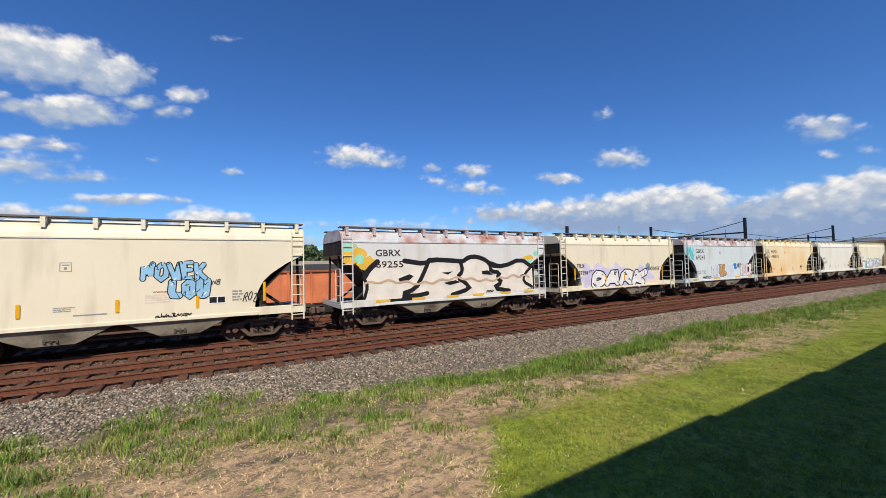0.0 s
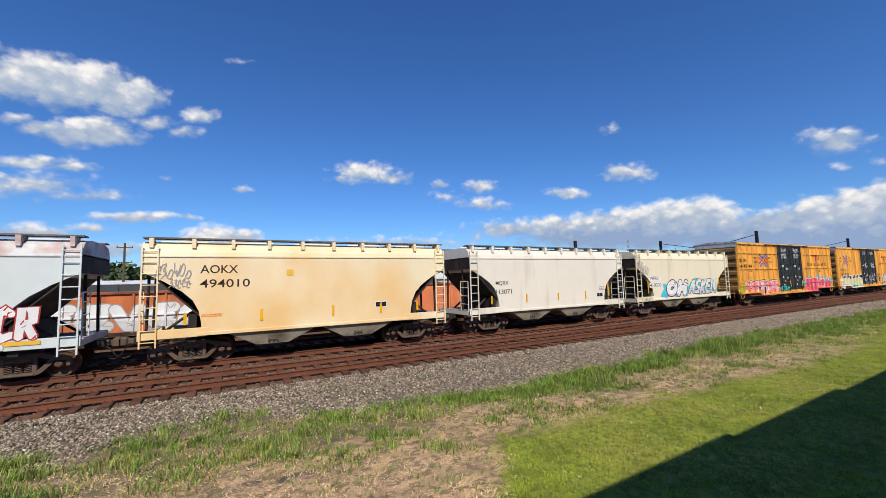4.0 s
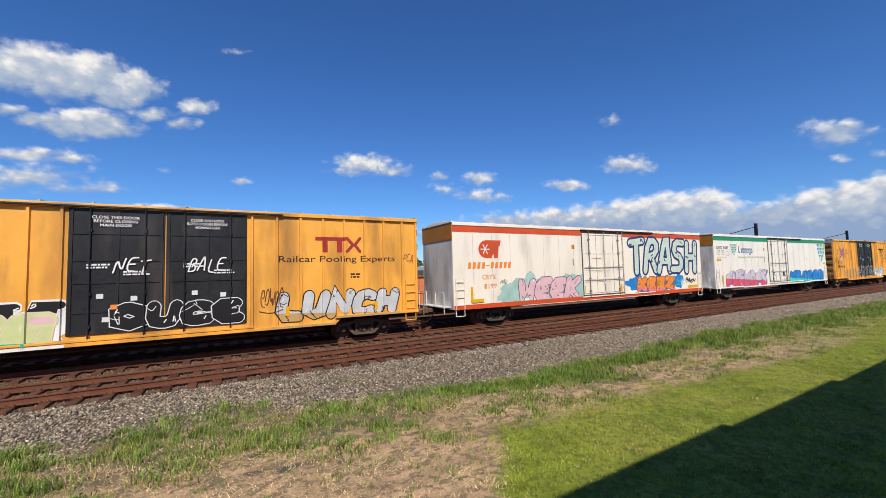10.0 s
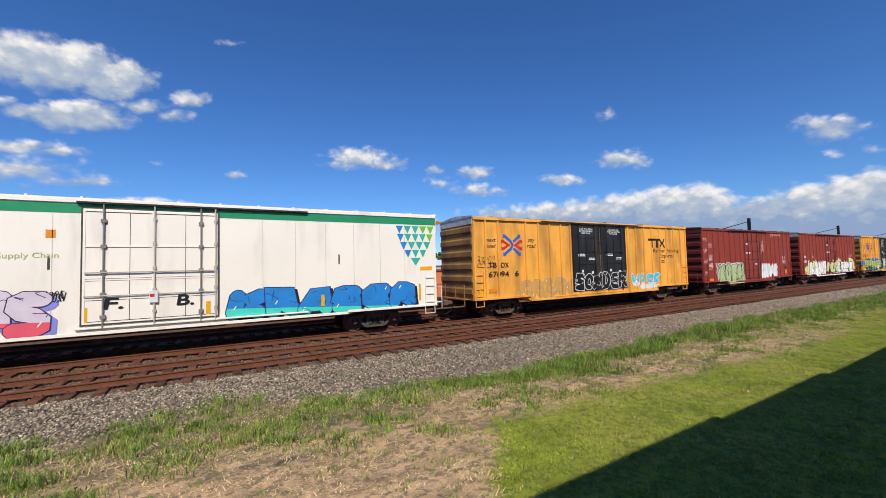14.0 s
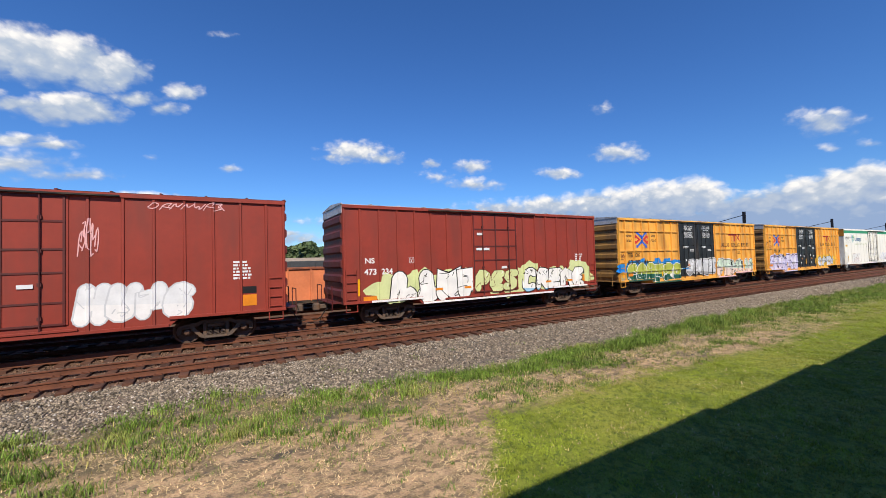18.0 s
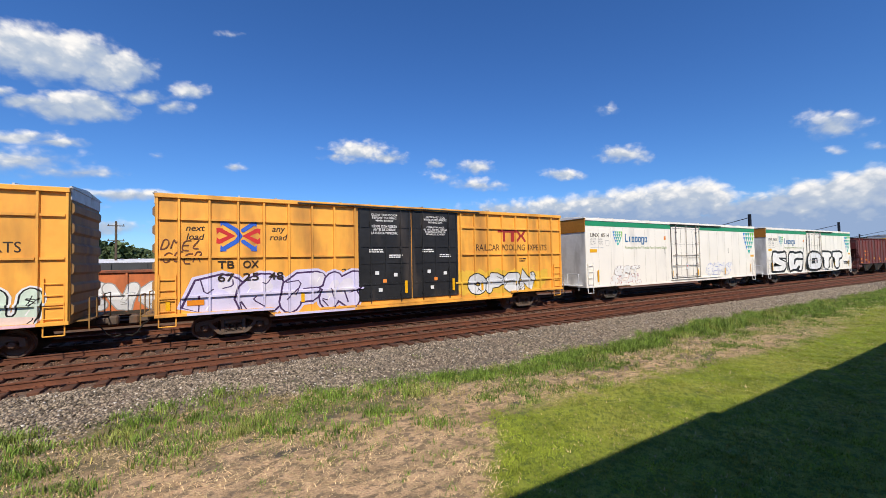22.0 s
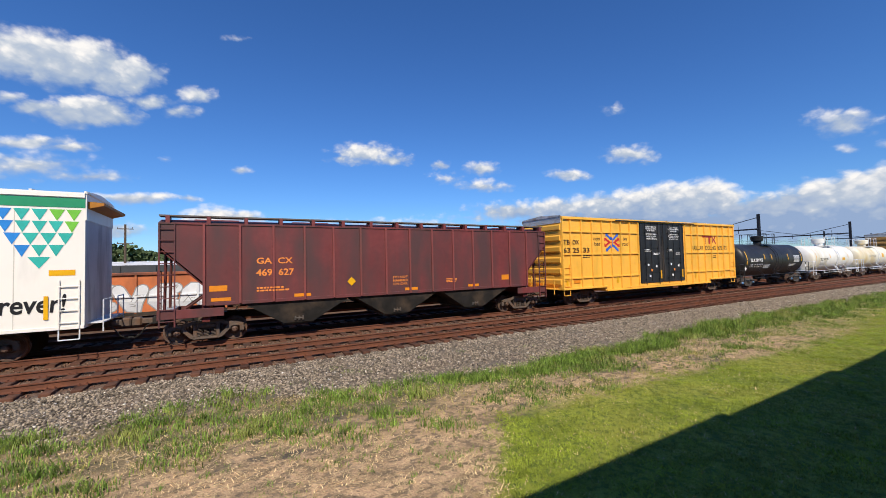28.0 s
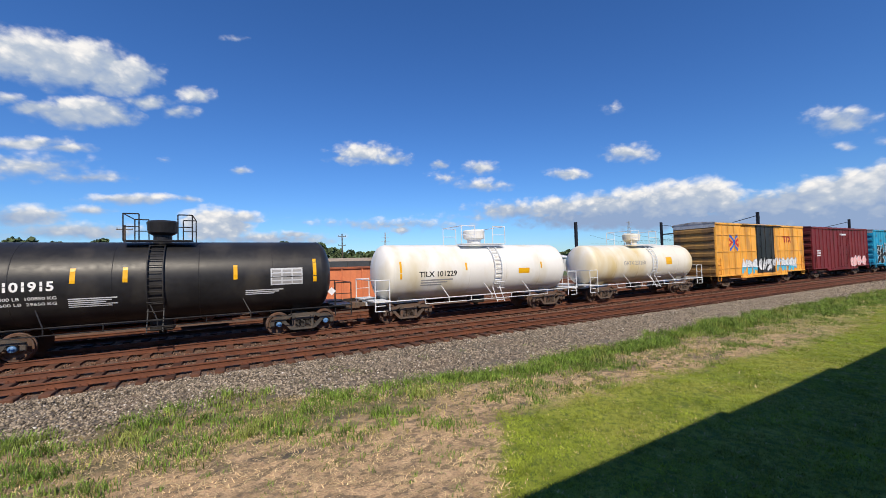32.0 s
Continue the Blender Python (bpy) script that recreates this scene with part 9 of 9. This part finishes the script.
def lawn_side(ys):
    """Left border of the lawn, ragged."""
    return 0.76 * ys - 0.15 - 0.12 * np.sin(ys * 5.3) - 0.2 * np.sin(ys * 2.1)


def plant_all():
    rng = np.random.default_rng(21)
    # mown lawn, thinner with distance
    n = 95000
    xs = 0.6 + 50 * rng.random(n) ** 1.9
    ys = 1.2 + (lawn_edge(xs) + 0.9 - 1.2) * rng.random(n)
    over = (ys - lawn_edge(xs) + 0.22 * np.sin(xs * 2.3) + 0.12 * np.sin(xs * 6.1)) / 0.55
    keep = (xs + rng.normal(0, 0.10, n) > lawn_side(ys) - 0.5 * rng.random(n) ** 6) & (rng.random(n) > np.clip(over, 0, 1) ** 0.5)
    xs, ys = xs[keep], ys[keep]
    blades("lawn_grass", (xs, ys, rng.uniform(0.6, 1.25, len(xs)), np.full(len(xs), 0.04)), 5, 0.05, 0.0055, 1.2, "short green mown lawn grass", "grass", M["grass"], 1)
    # pale dry clippings in the lawn
    n = 900
    xs = 2.5 + 22 * rng.random(n) ** 1.5
    ys = 2.5 + 3.6 * rng.random(n)
    keep = (xs > lawn_side(ys) + 0.1) & (ys < lawn_edge(xs))
    xs, ys = xs[keep], ys[keep]
    blades("lawn_thatch", (xs, ys, rng.uniform(0.5, 1.1, len(xs)), rng.uniform(0.03, 0.16, len(xs))), 6, 0.055, 0.006, 1.6, "pale dry clippings in the lawn", "straw", M["straw"], 9)
    # weeds in clumps along the foot of the ballast, thinning out over the dirt
    n = 8500
    xs = -9 + 62 * rng.random(n) ** 1.5
    t = rng.random(n)
    ys = toe(xs) + 0.35 - 3.6 * t ** 1.1
    patchy = np.sin(xs * 1.1 + 0.7) * np.sin(ys * 1.7 + xs * 0.4) + 0.5 * np.sin(xs * 3.7 + ys * 2.0) + 0.5 * np.sin(ys * 6.0 - xs)
    keep = patchy > -0.28 + 1.2 * np.abs(t - 0.22) ** 1.0 * 1.35
    keep &= (ys > lawn_edge(xs) + 0.3) | (xs < lawn_side(ys) - 0.3)
    xs, ys, t = xs[keep], ys[keep], t[keep]
    blades("weed_tufts", (xs, ys, rng.uniform(0.35, 1.25, len(xs)) ** 1.2 * (1 - 0.5 * t), rng.uniform(0.03, 0.13, len(xs))), 14, 0.24, 0.0078, 0.95, "tufts of green weeds along the ballast", "weeds", M["weed"], 2)
    n = 900
    xs = -6 + 10 * rng.random(n)
    ys = toe(xs) + 0.1 - 3.0 * rng.random(n)
    keep = np.sin(xs * 2.7) * np.sin(ys * 3.1 + xs) + 0.5 * np.sin(ys * 7.0 + 3 * xs) > 0.12 + 0.05 * xs
    xs, ys = xs[keep], ys[keep]
    blades("corner_weeds", (xs, ys, rng.uniform(0.4, 1.15, len(xs)), rng.uniform(0.04, 0.14, len(xs))), 16, 0.22, 0.0078, 0.95, "clumps of green weeds on the dirt", "weeds", M["weed"], 8)
    # a denser fringe farther along
    n = 2000
    xs = 5 + 85 * rng.random(n) ** 1.4
    ys = toe(xs) + 0.1 - 1.5 * rng.random(n) ** 1.3 * np.interp(xs, [5, 12, 20, 30, 90], [0.35, 0.6, 1.0, 1.6, 2.2])
    blades("verge_grass", (xs, ys, rng.uniform(0.4, 1.2, n) * np.interp(xs, [5, 12, 20, 90], [0.75, 1.0, 1.15, 1.1]), rng.uniform(0.06, 0.2, n)), 22, 0.25, 0.008, 0.85, "rough green verge grass beside the gravel", "grass", M["weed"], 3)
    # rough thin grass over the dirt farther along
    n = 9000
    xs = 6 + 60 * rng.random(n) ** 1.5
    ys = lawn_edge(xs) + (toe(xs) - 0.6 - lawn_edge(xs)) * rng.random(n)
    keep = np.sin(xs * 1.3 + ys) * np.sin(ys * 2.4 - xs * 0.5) + 0.6 * np.sin(xs * 3.3 + 2 * ys) + rng.normal(0, 0.35, n) > np.interp(xs, [6, 12, 20, 40], [0.9, 0.75, 0.6, -0.3])
    xs, ys = xs[keep], ys[keep]
    blades("rough_grass", (xs, ys, rng.uniform(0.4, 1.2, len(xs)), rng.uniform(0.04, 0.12, len(xs))), 9, 0.12, 0.006, 0.8, "thin rough grass over bare dirt", "grass", M["weed"], 10)
    # one tall lush clump in the verge
    n = 70
    xs = 18.8 + rng.normal(0, 1.1, n)
    ys = 9.0 + 0.3 * rng.normal(0, 1, n)
    blades("tall_grass", (xs, ys, rng.uniform(0.6, 1.3, n), rng.uniform(0.08, 0.2, n)), 30, 0.42, 0.009, 0.7, "tall lush grass clump in the verge", "grass", M["weed"], 12)
    # dead stalks among the weeds
    n = 2600
    xs = -9 + 45 * rng.random(n) ** 1.4
    ys = toe(xs) + 0.1 - 3.2 * rng.random(n)
    keep = (ys > lawn_edge(xs) + 0.2) | (xs < lawn_side(ys))
    xs, ys = xs[keep], ys[keep]
    blades("dead_stalks", (xs, ys, rng.uniform(0.4, 1.1, len(xs)), np.full(len(xs), 0.05)), 4, 0.17, 0.004, 0.7, "yellow dead stalks among the weeds", "weeds", M["stalk"], 7)
    # low sprigs on the bare dirt and a few weeds in the gravel
    n = 4200
    xs = -6 + 34 * rng.random(n) ** 1.2
    ys = 3.8 + 6.0 * rng.random(n)
    keep = (xs < lawn_side(ys) - 0.3) | (ys > lawn_edge(xs) + 0.2)
    keep &= np.sin(xs * 2.1 + 1.0) * np.sin(ys * 2.6) + 0.5 * np.sin(xs * 5.0 + ys * 3) > -0.1
    xs, ys = xs[keep], ys[keep]
    blades("dirt_sprigs", (xs, ys, rng.uniform(0.3, 1.0, len(xs)), rng.uniform(0.02, 0.09, len(xs))), 12, 0.13, 0.005, 0.9, "small green sprigs on bare dirt", "weeds", M["weed"], 4)
    n = 26
    xs = np.concatenate([[2.7, 3.0, 0.2, 5.4, 6.9, 9.3, 3.3, -1.2], -2 + 16 * rng.random(n)])
    ys = np.concatenate([[11.6, 11.1, 11.0, 11.2, 11.4, 10.9, 10.9, 10.8], toe(xs[8:]) + 0.2 + 0.8 * rng.random(n) ** 2])
    blades("gravel_weeds", (xs, ys, rng.uniform(0.5, 0.9, len(xs)), np.full(len(xs), 0.12)), 32, 0.15, 0.005, 0.7, "lone weeds growing in the gravel", "weeds", M["weed"], 5)
    # dry straw lying on the dirt
    n = 42000
    xs = -7 + 42 * rng.random(n) ** 1.4
    ys = 3.2 + 6.8 * rng.random(n)
    keep = ((xs < lawn_side(ys) + 0.1) | (ys > lawn_edge(xs))) & (np.sin(xs * 0.9 + 2 * np.sin(ys)) + np.sin(ys * 1.9 + xs) + rng.normal(0, 0.5, n) > -0.6)
    xs, ys = xs[keep], ys[keep]
    blades("dry_straw", (xs, ys, rng.uniform(0.5, 1.2, len(xs)), np.full(len(xs), 0.07)), 3, 0.040, 0.008, 4.2, "dry straw scattered over bare dirt", "straw", M["straw"], 6)


build_ties()
pebbles("ballast_stones", 64000, near_bed, (0.019, 0.047), "grey crushed stone ballast beside the track", 1, M["stone"])
pebbles("pale_stones", 1700, near_bed, (0.022, 0.045), "pale limestone pieces among the ballast", 14, M["pale_stone"])
pebbles("far_ballast_stones", 9000, far_bed, (0.035, 0.07), "grey crushed stone ballast farther along", 2, M["stone"])
pebbles("track_stones", 26000, between, (0.022, 0.045), "brownish stone ballast between the rails", 3, M["brown_stone"])
pebbles("stray_stones", 5000, straggling, (0.015, 0.035), "stray stones at the foot of the ballast", 4, M["stone"])
plant_all()


# ---------------------------------------------------------------- what moves
def motions():
    stops = [2.0 * k for k in range(17)]
    for car, left in CARS:
        walk(car, [(t, pose(left - train_at(t), TRACKS[1], 0)) for t in stops])
    # wheels roll with the train; all of them turn alike
    for axles, x in ((FRONT_AXLES, -0.89), (REAR_AXLES, 0.89)):
        first = axles[0]
        rows = []
        for k in range(961):
            turn = -train_at(k / FPS) / 0.42
            rows.append((k / FPS, Matrix.Translation((x, 0, 0.42)) @ Matrix.Rotation(turn, 4, "Y")))
        walk(first, rows)
        for other in axles[1:]:
            other.rotation_mode = "QUATERNION"
            data = other.animation_data_create()
            data.action = first.animation_data.action
            data.action_slot = first.animation_data.action_slot


motions()
